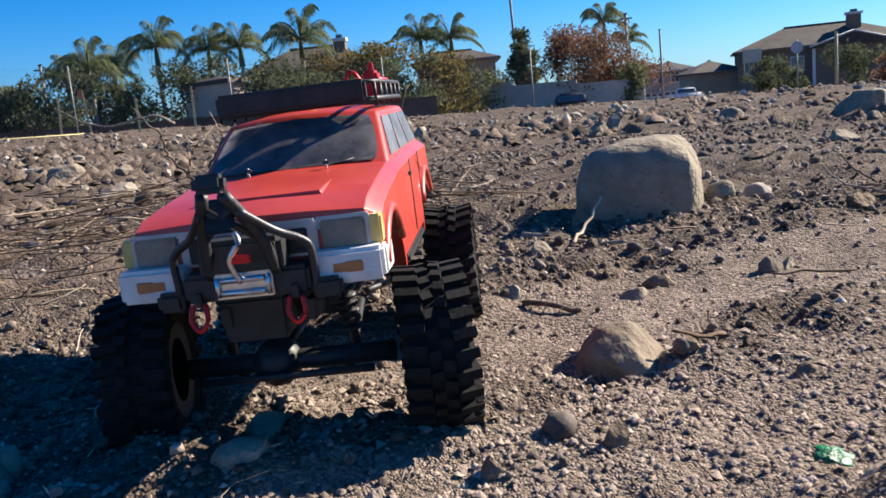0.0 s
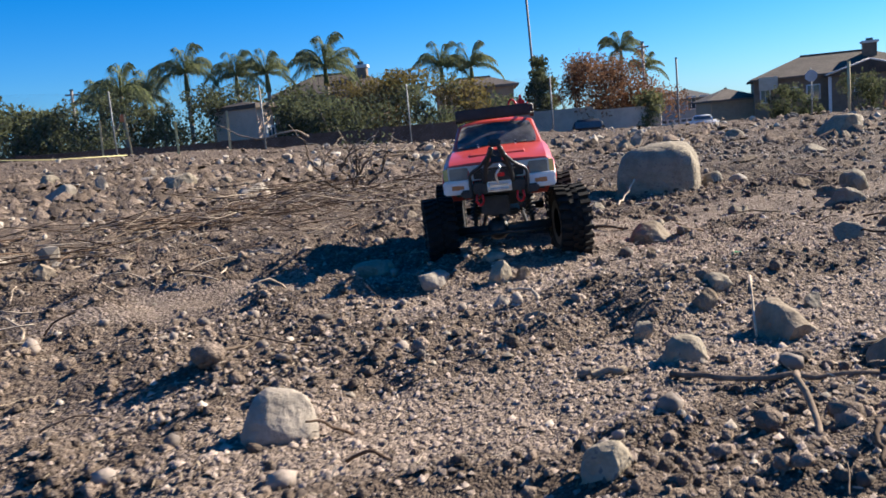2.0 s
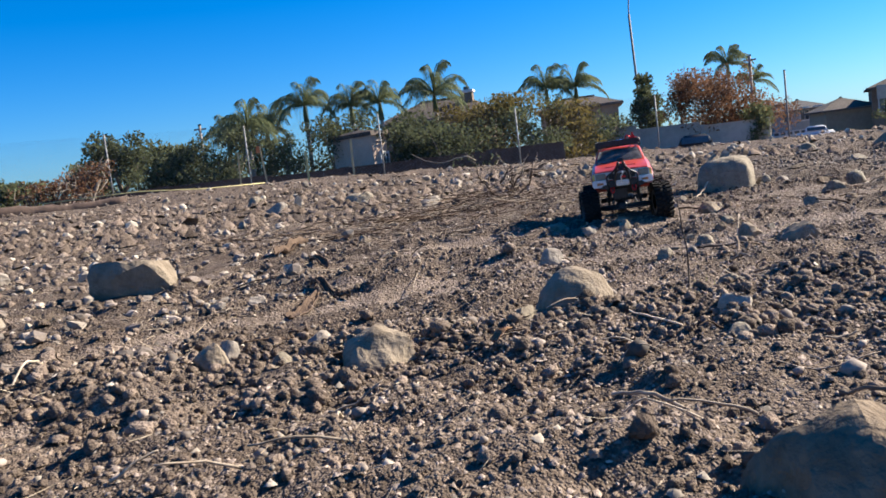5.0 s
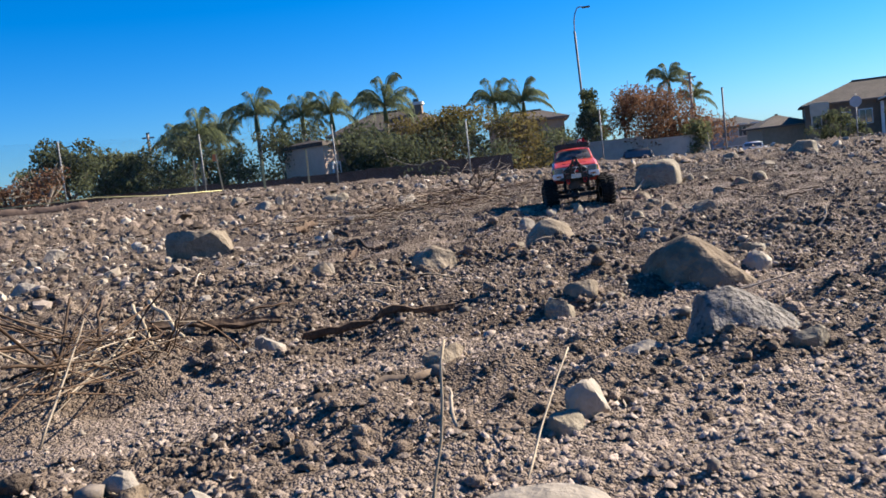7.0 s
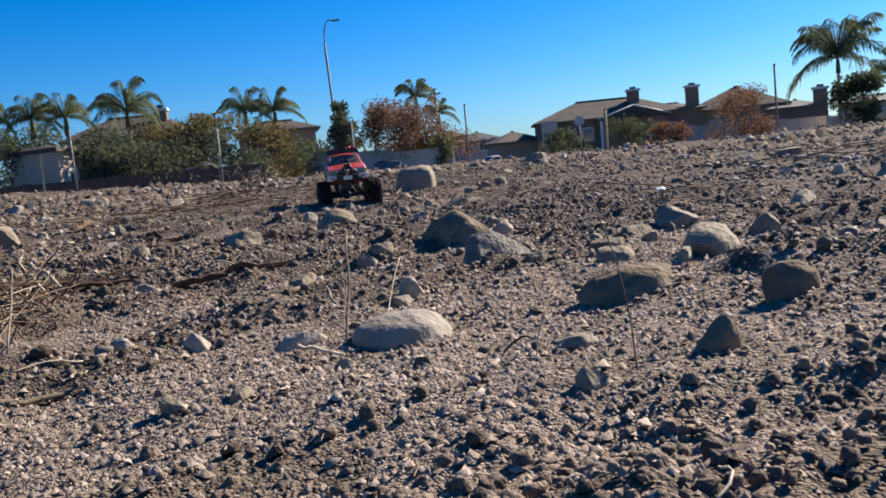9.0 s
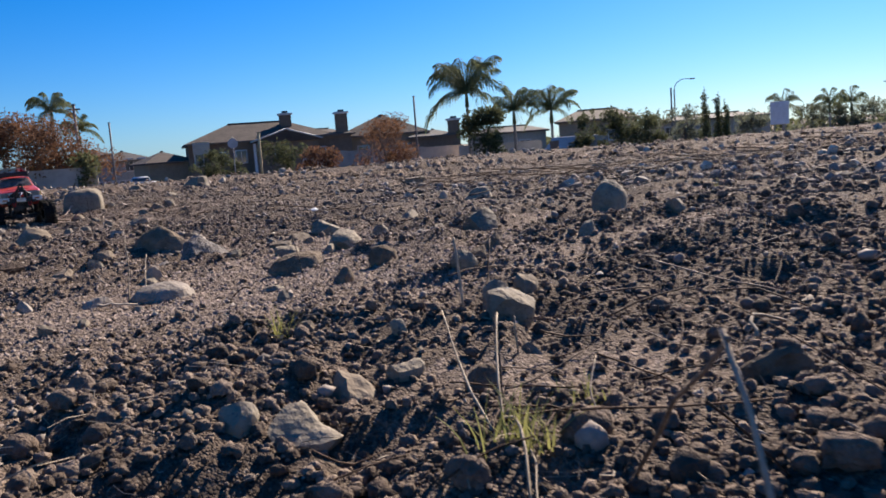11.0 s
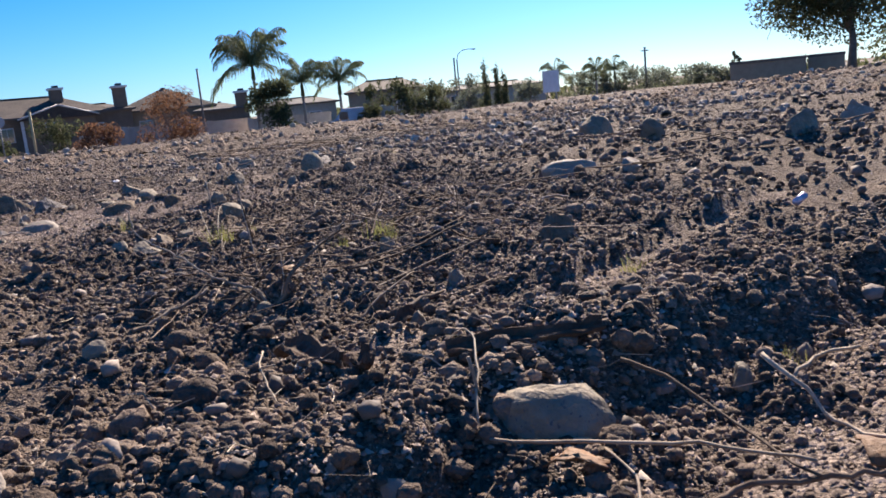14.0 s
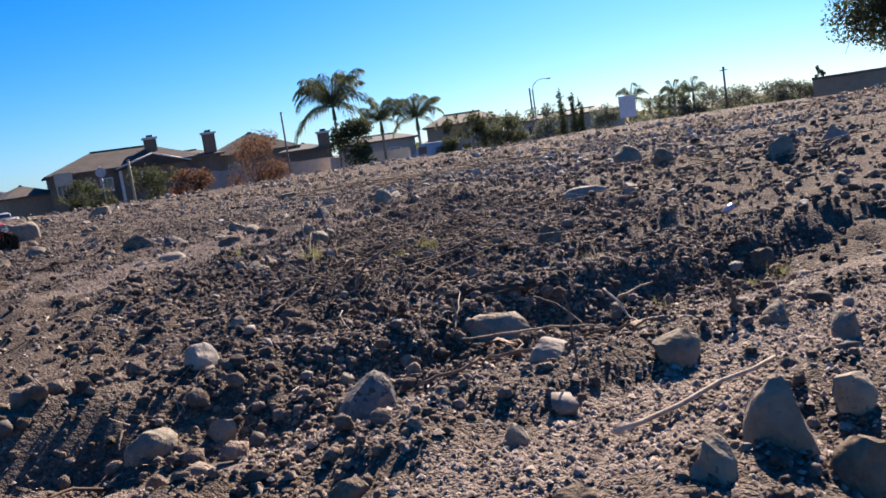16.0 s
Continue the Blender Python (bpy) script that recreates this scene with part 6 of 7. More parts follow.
# -- trees --
def leaf_cloud(rng, blobs, count, size):
    """Bent leaf clumps spread through ellipsoids (centre, radii)."""
    vol = np.array([b[1][0] * b[1][1] * b[1][2] for b in blobs]) ** 0.67
    pick = rng.choice(len(blobs), count, p=vol / vol.sum())
    c = np.array([b[0] for b in blobs])[pick]
    rad = np.array([b[1] for b in blobs])[pick]
    d = rng.normal(size=(count, 3))
    d /= np.linalg.norm(d, axis=1, keepdims=True)
    p = c + d * rad * (rng.uniform(size=(count, 1)) ** 0.45)
    u = rng.normal(size=(count, 3))
    u /= np.linalg.norm(u, axis=1, keepdims=True)
    w = np.cross(u, rng.normal(size=(count, 3)))
    w /= np.linalg.norm(w, axis=1, keepdims=True)
    k = np.cross(u, w)
    s = size * rng.uniform(0.5, 1.3, (count, 1))
    v = np.stack([p - u * s, p + w * s * 0.5 + k * s * 0.25, p + u * s, p - w * s * 0.5 + k * s * 0.25], 1)
    t = np.array([[0, 1, 2], [0, 2, 3]])
    f = (t[None] + (np.arange(count) * 4)[:, None, None]).reshape(-1, 3)
    return v.reshape(-1, 3), f


def tree(az, d, el_top, width, leaf, label, seed, trunk=0.35, count=1500, size=0.22, shape="round", bare=0.0):
    """A broadleaf tree whose crown top is at el_top and whose crown is width metres across."""
    rng = np.random.default_rng(seed)
    p = spot(az, d)
    top = 0.24 + d * math.tan(radians(el_top)) - p.z
    root = tagged(new("tree"), label, "tree", "trees round the field")
    root.location = p
    root.rotation_euler.z = -radians(az)
    h0 = top * trunk
    blobs = []
    loose = shape == "loose"
    if loose:
        shape, n = "round", 20
    else:
        n = 9 if shape == "round" else 12
    for k in range(n):
        if shape == "round":
            a = rng.uniform(0, 6.283)
            rr = width * 0.5 * rng.uniform(0.2, 0.72)
            z = h0 + (top - h0) * rng.uniform(0.12, 0.86)
            br = width * (rng.uniform(0.17, 0.27) if not loose else rng.uniform(0.09, 0.19))
            blobs.append(((rr * math.cos(a), rr * math.sin(a), z), (br, br, min(br * 0.85, (top - z)))))
        else:
            t = (k + 0.5) / n
            br = width * 0.5 * (1.0 - 0.8 * t) * rng.uniform(0.92, 1.08)
            blobs.append(((rng.normal(0, width * 0.06), rng.normal(0, width * 0.06), h0 + (top - h0) * t), (br, br, (top - h0) / n * 1.7)))
    if loose:
        # ragged shoots round a thin core
        blobs.append(((0, 0, h0 + (top - h0) * 0.4), (width * 0.2, width * 0.2, (top - h0) * 0.38)))
        for _ in range(6):
            a, rr = rng.uniform(0, 6.283), width * rng.uniform(0.0, 0.36)
            z = top * rng.uniform(0.8, 1.0) - width * 0.12
            blobs.append(((rr * math.cos(a), rr * math.sin(a), z), (width * 0.05, width * 0.05, width * 0.13)))
    else:
        blobs.append(((0, 0, h0 + (top - h0) * 0.5), (width * 0.3, width * 0.3, (top - h0) * 0.45)))
        blobs.append(((rng.normal(0, width * 0.08), 0, top - width * 0.16), (width * 0.24, width * 0.24, width * 0.15)))
    v, f = tube([(0, 0, -0.4), (rng.normal(0, 0.08), 0, h0 * 0.6), (rng.normal(0, 0.15), rng.normal(0, 0.15), h0 + (top - h0) * 0.5)], 0.028 * top + 0.05, 0.05, 8)
    link_mesh("trunk", v, f, BARK, True, root)
    for (c, r) in blobs[:7]:
        s = (0, 0, h0 * rng.uniform(0.75, 1.1))
        m = [(a + b) / 2 + rng.normal(0, 0.15) for a, b in zip(s, c)]
        v, f = tube([s, m, c], 0.014 * top, 0.02, 5)
        link_mesh("limb", v, f, BARK, True, root)
    for _ in range(int(40 * bare)):
        c, r = blobs[int(rng.integers(0, len(blobs)))]
        e = Vector(c) + Vector(rng.normal(0, 1, 3)).normalized() * r[0] * rng.uniform(0.5, 1.05)
        v, f = tube([c, (Vector(c) + e) / 2 + Vector(rng.normal(0, 0.1, 3)), e], 0.025, 0.008, 4)
        link_mesh("twig", v, f, BARK, True, root)
    v, f = leaf_cloud(rng, blobs, int(count * 1.25), size * 0.80)
    ob = fast_mesh("crown", v, f, leaf)
    ob.parent = root
    return root


def frond_mesh(seed, length, rise, droop, reach):
    """An arching feather leaf along +x: rachis and hanging leaflets."""
    rng = np.random.default_rng(seed)
    pts = []
    for i in range(13):
        t = i / 12
        pts.append(Vector((length * reach * (t - 0.15 * t ** 3), 0, length * (rise * t - droop * t * t))))
    v, f = tube(pts, length * 0.014, length * 0.003, 4)
    verts, faces = [tuple(p) for p in v], [tuple(q) for q in f]
    for i in range(46):
        t = 0.08 + 0.92 * i / 45
        k = t * 12
        a = pts[min(int(k), 11)].lerp(pts[min(int(k) + 1, 12)], k - int(k))
        ln = length * 0.25 * math.sin(math.pi * (0.12 + 0.80 * t)) * rng.uniform(0.8, 1.1)
        for s in (-1, 1):
            tip = a + Vector((ln * 0.35, s * ln * rng.uniform(0.35, 0.75), -ln * rng.uniform(0.4, 0.9)))
            mid = (a + tip) / 2 + Vector((0, s * ln * 0.08, ln * 0.12))
            w = Vector((length * 0.0085, 0, 0))
            n = len(verts)
            verts += [tuple(a), tuple(mid + w), tuple(mid - w), tuple(tip)]
            faces += [(n, n + 1, n + 2), (n + 2, n + 1, n + 3)]
    me = bpy.data.meshes.new("frond")
    me.from_pydata(verts, [], faces)
    me.materials.append(PALM_LEAF)
    return me


FRONDS = [frond_mesh(k, 1.0, *dr) for k, dr in enumerate(((1.36, 1.25, 0.78), (0.98, 1.05, 0.90), (0.45, 0.90, 0.92), (1.70, 1.25, 0.50), (1.3, 0.85, 0.80)))]


def palm(az, d, el_top, spread, seed, label="queen palm with a grey trunk and arching fronds", fronds=24, lean=0.0, order=(3, 0, 0, 1, 1, 2, 2)):
    """A feather palm; spread is the crown's width in metres."""
    rng = np.random.default_rng(seed)
    p = spot(az, d)
    top = 0.24 + d * math.tan(radians(el_top - 0.1)) - p.z
    fl = spread * 0.86
    heart = top - fl * 0.42
    root = tagged(new("palm_tree"), label, "palm tree", "palms")
    root.location = p
    pts = [(0, 0, -0.5), (lean * 0.3, 0, heart * 0.4), (lean * 0.8, 0, heart * 0.8), (lean, 0, heart)]
    v, f = tube(smooth_line(pts, 5), 0.12, 0.085, 10)
    link_mesh("trunk", v, f, PALM_BARK, True, root)
    v, f = tube([(lean, 0, heart - 0.9), (lean, 0, heart - 0.3), (lean, 0, heart + 0.12)], 0.15, 0.07, 8)
    link_mesh("crown_shaft", v, f, PALM_LEAF, True, root)
    for k in range(fronds):
        me = FRONDS[order[k % 7]]
        ob = new("frond", me)
        ob.parent = root
        s = fl * rng.uniform(0.85, 1.12)
        ob.matrix_basis = pose(lean, 0, heart, rng.normal(0, 10), -(rng.uniform(0, 16) if k % 7 == 0 else rng.normal(0, 6)), 360.0 * k * 0.382 + rng.normal(0, 9)) @ Matrix.Diagonal((s, s, s, 1))
    return root


def cypress(az, d, el_top, width, seed):
    tree(az, d, el_top, width, LEAF_DARK, "narrow dark green cypress by the houses", seed, 0.03, 3200, 0.10, shape="cone")


# left row
tree(-17.9, 40, 4.5, 4, LEAF_DARK, "round dark green broadleaf tree behind the fence", 1, 0.25, 3740, 0.115, shape="loose")
tree(-19.8, 42, 3, 2.6, LEAF_GREEN, "low green broadleaf tree behind the fence", 2, 0.2, 1870, 0.115, shape="loose")
tree(-16, 44, 3.65, 3.7, LEAF_GREEN, "green bushy tree behind the fence", 3, 0.15, 2210, 0.144)
tree(-14.6, 46, 3.0, 3, LEAF_DARK, "dark green bushy tree behind the fence", 4, 0.12, 2210, 0.144)
tree(-13.2, 44, 3.3, 4, LEAF_GREEN, "green bushy tree behind the fence", 5, 0.12, 2210, 0.144)
tree(-11.6, 40, 4.1, 4.3, LEAF_DARK, "dark green bushy tree behind the fence", 6, 0.08, 2550, 0.115, shape="loose")
tree(-9.6, 46, 4.5, 3.8, LEAF_DARK, "dark green bushy tree behind the fence", 7, 0.08, 2720, 0.115, shape="loose")
tree(-7.6, 44, 3.9, 4, LEAF_GREEN, "green shrubby tree behind the fence", 8, 0.08, 2040, 0.115, shape="loose")
tree(-4.6, 43, 4.2, 4.7, LEAF_DARK, "dark green bushy tree behind the fence", 9, 0.08, 2550, 0.115, shape="loose")
tree(-3, 50, 4.2, 4.7, LEAF_GREEN, "green bushy tree behind the fence", 10, 0.1, 2040, 0.144)
tree(-0.4, 41, 3.3, 3.4, LEAF_DARK, "low dark green shrubby tree by a house", 11, 0.08, 1700, 0.13)
tree(0.9, 42, 3.9, 4.0, LEAF_DARK, "dark green tree before a house roof", 29, 0.08, 2400, 0.14)
tree(3.1, 40, 2.7, 5, LEAF_DARK, "dark green rounded shrub tree by a house", 12, 0.05, 2890, 0.13)
tree(4.9, 46, 4.1, 4.3, LEAF_OLIVE, "yellow-brown autumn tree before a house", 13, 0.12, 2550, 0.115, shape="loose")
tree(6.7, 45, 4.2, 5, LEAF_OLIVE, "yellow-green autumn tree before a house", 14, 0.1, 2890, 0.144)
tree(8.8, 43, 3.65, 4.7, LEAF_GREEN, "olive green tree before a house", 15, 0.08, 2720, 0.115, shape="loose")
tree(10.9, 44, 3.15, 4, LEAF_OLIVE, "yellow-green drooping tree by the wall", 16, 0.1, 2210, 0.144)
tree(12.6, 50, 2.15, 4, LEAF_GREEN, "low green tree over the wall", 17, 0.1, 1530, 0.158)
tree(14, 56, 1.85, 3.7, LEAF_DARK, "low dark green tree over the wall", 18, 0.1, 1360, 0.158)
tree(16.1, 55, 4.1, 2.6, LEAF_DARK, "tall dark green conical tree behind the wall", 19, 0.12, 3400, 0.158, shape="round")
tree(20.6, 52, 4.0, 9.4, LEAF_RED, "rust-red autumn tree with thin bare twigs", 20, 0.24, 10500, 0.115, bare=2.2, shape="loose")
tree(18, 53, 3.7, 3.6, LEAF_BROWN, "half-bare brownish tree beside the red tree", 21, 0.3, 714, 0.115, bare=1.0)
tree(22.6, 50, 1.4, 1.9, LEAF_GREEN, "small green tree beside the red tree", 22, 0.2, 1190, 0.13)
tree(-23.6, 30, 1.9, 2.3, LEAF_GREEN, "small pale green tree at the field edge", 23, 0.2, 1190, 0.115)
tree(-26.5, 34, 2.6, 3.1, LEAF_GREEN, "small green tree at the field edge", 24, 0.2, 1530, 0.13)
tree(-19.3, 25, 2.7, 1.9, LEAF_BROWN, "low brown twiggy dry bush by the dark log", 25, 0.05, 700, 0.06, bare=1.6)
tree(-21.5, 26, 1.9, 2.2, LEAF_BROWN, "low brown dry bush by the dark log", 26, 0.05, 900, 0.06, bare=1.2)
for pi, (pa, pd, pe, ps) in enumerate([(-9.9, 44, 4.95, 2.7), (-8.7, 47, 4.7, 2.6), (-6.1, 46, 5.95, 2.6), (-3.1, 46, 5.5, 2.4), (-1.2, 45, 5.45, 2.2), (2.4, 47, 5.9, 3.1),
                                       (9.7, 50, 5.0, 2.4), (11.6, 50, 4.85, 2.5), (21.0, 62, 4.8, 2.6), (22.4, 64, 3.4, 2.2), (-11.2, 46, 4.2, 2.2)]):
    palm(pa, pd, pe, ps, 40 + pi)
# right row
palm(47.2, 58, 5.0, 4.5, 60, "tall queen palm with a grey trunk", 30, order=(3, 0, 4, 1, 4, 3, 2))
palm(50.3, 60, 3.0, 2.9, 61, "shorter queen palm before a house", 24, order=(3, 0, 4, 1, 4, 3, 2))
palm(52.8, 60, 2.9, 3.0, 62, "shorter queen palm before a house", 24, order=(3, 0, 4, 1, 4, 3, 2))
palm(67.2, 80, 1.65, 2.6, 63, "stout palm behind the white board", 16)
tree(48.4, 56, 2.4, 3.9, LEAF_DARK, "dense dark green tree beside the tall palm", 64, 0.15, 3060, 0.158)
tree(41.7, 60, 2.6, 5.8, LEAF_BROWN, "round brown autumn tree before a roof", 65, 0.12, 4400, 0.11, bare=1.6, shape="loose")
tree(34.6, 62, 1.55, 4.2, LEAF_DARK, "green tree before the grey house", 66, 0.12, 2600, 0.12, bare=0.5, shape="loose")
tree(30.2, 60, 1.0, 4.0, LEAF_DARK, "dark green tree before the grey house", 67, 0.02, 3200, 0.12, shape="loose")
tree(31.6, 58, 0.1, 2.1, LEAF_DARK, "dark green shrub by the stop sign", 68, 0.02, 1360, 0.13)
tree(37, 60, 0.7, 3.2, LEAF_BROWN, "brown dry shrub by the garden wall", 69, 0.05, 2040, 0.144)
tree(54.9, 58, 1.8, 3.0, LEAF_DARK, "dark olive green tree before a house", 70, 0.1, 2200, 0.13, shape="loose")
tree(57.3, 58, 1.9, 3.8, LEAF_DARK, "spiky green tree before a house", 71, 0.15, 2200, 0.14, shape="loose", bare=0.5)
tree(59.2, 60, 1.5, 3.2, LEAF_DARK, "ragged green tree before a house", 72, 0.1, 1700, 0.13, shape="loose", bare=0.4)
# The farthest trees carry their haze in the leaf colour.
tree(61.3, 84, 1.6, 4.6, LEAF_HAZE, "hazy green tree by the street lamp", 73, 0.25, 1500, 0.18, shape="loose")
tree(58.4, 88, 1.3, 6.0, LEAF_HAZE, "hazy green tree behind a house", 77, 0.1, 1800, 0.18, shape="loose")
cypress(62.6, 70, 2.0, 1.5, 74)
cypress(63.4, 70, 1.7, 1.4, 75)
cypress(63.9, 70, 1.2, 1.2, 76)
palm(69.8, 88, 1.55, 2.8, 78, "distant hazy palm among trees", 18)
palm(71.0, 90, 1.45, 2.6, 79, "distant hazy palm among trees", 18)
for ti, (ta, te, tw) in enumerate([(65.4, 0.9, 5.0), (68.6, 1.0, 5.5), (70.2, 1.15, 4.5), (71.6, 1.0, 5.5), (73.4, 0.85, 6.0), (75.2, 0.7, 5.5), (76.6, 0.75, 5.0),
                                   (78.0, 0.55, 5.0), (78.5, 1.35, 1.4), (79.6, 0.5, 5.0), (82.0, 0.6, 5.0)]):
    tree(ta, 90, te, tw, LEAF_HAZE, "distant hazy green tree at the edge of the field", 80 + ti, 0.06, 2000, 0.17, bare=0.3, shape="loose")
tree(87.4, 30, 7.9, 6.0, LEAF_DARK, "large spreading dark tree with a thick trunk", 95, 0.36, 14500, 0.085, bare=1.8)
tree(92.5, 32, 6.5, 5.5, LEAF_DARK, "large dark tree at the edge of the field", 96, 0.22, 6000, 0.12, bare=0.9)


# -- walls, houses --
def oriented(az, d, z, turn=0.0):
    p = spot(az, d)
    return pose(p.x, p.y, z, 0, 0, -az + turn)


def long_wall(name, az0, d0, az1, d1, el0, mat, label, thick=0.2, step_down=0.0):
    """A wall between two places, its top at the elevation el0 at its start."""
    a, b = spot(az0, d0), spot(az1, d1)
    za, zb = 0.24 + d0 * math.tan(radians(el0)), 0.24 + d1 * math.tan(radians(el0 - step_down))
    base = min(a.z, b.z) - 0.5
    root = tagged(new(name), label, "wall", kind="structure")
    m = (a + b) / 2
    ln = (b - a).xy.length
    root.matrix_world = pose(m.x, m.y, 0, 0, 0, math.degrees(math.atan2(b.y - a.y, b.x - a.x)))
    n = max(2, int(ln / 3.0))
    for k in range(n):
        t0, t1 = k / n, (k + 1) / n
        top = za + (zb - za) * (t0 + t1) / 2
        bm = bmesh.new()
        add_box(bm, (ln * ((t0 + t1) / 2 - 0.5), 0, (top + base) / 2), (ln / n - 0.01, thick, top - base), 0.015)
        add_box(bm, (ln * ((t0 + t1) / 2 - 0.5), 0, top + 0.03), (ln / n - 0.01, thick + 0.08, 0.06), 0.01)
        part("wall_panel", bm, mat, root)
        bm = bmesh.new()
        add_box(bm, (ln * (t0 - 0.5), 0, (top + 0.1 + base) / 2), (0.42, thick + 0.16, top + 0.1 - base), 0.02)
        part("pillar", bm, mat, root)
    return root


def house(az, d, width, depth, eave_el, ridge_el, wall, roof, label, turn=0.0, windows=(), chimneys=(), garage=None, hip=0.5, over=0.45, gable=False, wing=None, bay=None):
    """A house whose front faces the field; windows and chimneys are given along the front in metres."""
    p = spot(az, d)
    base = p.z - 0.3
    eave, ridge = 0.24 + d * math.tan(radians(eave_el)), 0.24 + d * math.tan(radians(ridge_el))
    root = tagged(new("house"), label, "house", "houses beyond the field")
    root.matrix_world = oriented(az, d, base, turn)
    he, hr = eave - base, ridge - base
    boxed("wall", (0, depth / 2, he / 2), (width, depth, he), wall, root, 0.02)
    w, dd = width / 2 + over, depth / 2 + over
    k = min(hip * dd, w * 0.95) if not gable else 0.0
    bm = bmesh.new()
    lo = [bm.verts.new(q) for q in ((-w, depth / 2 - dd, he), (w, depth / 2 - dd, he), (w, depth / 2 + dd, he), (-w, depth / 2 + dd, he))]
    lo2 = [bm.verts.new((v.co.x, v.co.y, he + 0.18)) for v in lo]
    r0, r1 = bm.verts.new((-w + k, depth / 2, hr)), bm.verts.new((w - k, depth / 2, hr))
    bm.faces.new(lo[::-1])
    for i in range(4):
        bm.faces.new((lo[i], lo[(i + 1) % 4], lo2[(i + 1) % 4], lo2[i]))
    bm.faces.new((lo2[0], lo2[1], r1, r0))
    bm.faces.new((lo2[2], lo2[3], r0, r1))
    bm.faces.new((lo2[1], lo2[2], r1))
    bm.faces.new((lo2[3], lo2[0], r0))
    rf = part("roof", bm, roof, root)
    bm = bmesh.new()
    add_rod(bm, [(-w + k, depth / 2, hr + 0.02), (w - k, depth / 2, hr + 0.02)], 0.11, 6)
    part("ridge_tiles", bm, roof, rf)
    boxed("fascia", (0, depth / 2 - dd - 0.015, he + 0.09), (2 * w, 0.03, 0.2), FASCIA, root)
    if wing:
        # a low gabled wing before the front
        gx, gw, rise, out = wing
        boxed("wing_wall", (gx, -out / 2, he / 2 - 0.1), (gw, out, he - 0.2), wall, root, 0.02)
        bm = bmesh.new()
        ends = []
        for y in (-out - 0.4, depth * 0.3):
            ends.append([bm.verts.new(q) for q in ((gx - gw / 2 - 0.4, y, he - 0.22), (gx + gw / 2 + 0.4, y, he - 0.22), (gx + gw / 2 + 0.4, y, he - 0.05), (gx, y, he + rise), (gx - gw / 2 - 0.4, y, he - 0.05))])
        bm.faces.new(ends[0])
        bm.faces.new(ends[1][::-1])
        for k in range(5):
            bm.faces.new((ends[0][k], ends[1][k], ends[1][(k + 1) % 5], ends[0][(k + 1) % 5]))
        part("wing_roof", bm, roof, root)
        for sx in (-1, 1):
            rodded("rake_board", [(gx + sx * (gw / 2 + 0.4), -out - 0.44, he - 0.08), (gx, -out - 0.44, he + rise - 0.03)], 0.09, TRIM_W, root, sides=4)
        boxed("corner_board", (gx - gw / 2, -out - 0.03, he / 2 - 0.1), (0.3, 0.08, he - 0.3), TRIM_W, root, 0.01)
        win = boxed("window", (gx - gw * 0.1, -out - 0.03, he - 1.3), (1.44, 0.08, 1.44), TRIM_W, root, 0.01)
        boxed("pane", (gx - gw * 0.1, -out - 0.08, he - 1.3), (1.2, 0.03, 1.2), PANE, win)
    if bay:
        boxed("bay", (bay, -0.5, he - 0.35), (1.8, 1.0, 1.35), STUCCO_PALE, root, 0.02, label="pale box bay under the eave")
    for wx, wz, ww, wh in windows:
        win = boxed("window", (wx, -0.03, wz), (ww + 0.24, 0.08, wh + 0.24), TRIM_W, root, 0.01)
        boxed("pane", (wx, -0.08, wz), (ww, 0.03, wh), PANE, win)
        boxed("glazing_bar", (wx, -0.1, wz), (0.05, 0.03, wh), TRIM_W, win)
    for cx, cy, top_el, cw in chimneys:
        ct = 0.24 + d * math.tan(radians(top_el)) - base
        ch = boxed("chimney", (cx, cy, (ct + he * 0.4) / 2), (cw, cw * 0.8, ct - he * 0.4), wall, root, 0.02)
        boxed("chimney_cap", (cx, cy, ct - 0.12), (cw * 1.25, cw * 1.05, 0.24), TRIM_W, ch, 0.03)
        boxed("spark_arrestor", (cx, cy, ct + 0.12), (cw * 0.5, cw * 0.45, 0.28), CAR_DARK, ch, 0.03)
    if garage:
        gx, gw, gh = garage
        g = boxed("garage_door", (gx, -0.05, gh / 2 + 0.3), (gw, 0.1, gh), TRIM_W, root, 0.01)
        for i in range(6):
            boxed("door_light", (gx - gw / 2 + gw * (i + 0.5) / 6, -0.115, gh + 0.02), (gw / 6 * 0.7, 0.03, 0.34), PANE, g)
        for i in range(3):
            boxed("door_groove", (gx, -0.112, 0.4 + gh * i / 3.2), (gw * 0.98, 0.02, 0.04), STUCCO_GREY, g)
    return root


house(-1.5, 40, 0.9, 3, 2.3, 2.8, STUCCO_SUNLIT, ROOF_BROWN, "tan stucco house corner among trees", 40, windows=((0.2, 1.6, 0.3, 0.5),), over=0.12)
house(2.0, 66, 8.0, 9, 2.75, 4.3, STUCCO_GREY, ROOF_BROWN, "brown two-storey house half hidden by trees", -14, windows=((-2.2, 4.6, 1.1, 1.2), (0.4, 4.6, 1.1, 1.2)), chimneys=((2.3, 3.0, 4.65, 0.9),))
house(11.6, 74, 6.5, 8, 2.35, 3.2, STUCCO_TAN, ROOF_BROWN, "tan house roof above autumn trees", 0, windows=((1.5, 4.2, 1.0, 1.1),))
house(24.9, 112, 6.2, 9, 0.45, 1.15, STUCCO_BLUE, ROOF_GREY, "pale blue-grey house with a white garage door", 4, windows=((-1.6, 4.2, 0.9, 1.4), (0.4, 4.2, 0.9, 1.4), (1.9, 4.2, 0.8, 1.4)), garage=(-1.0, 4.6, 2.1), gable=False, hip=0.8)
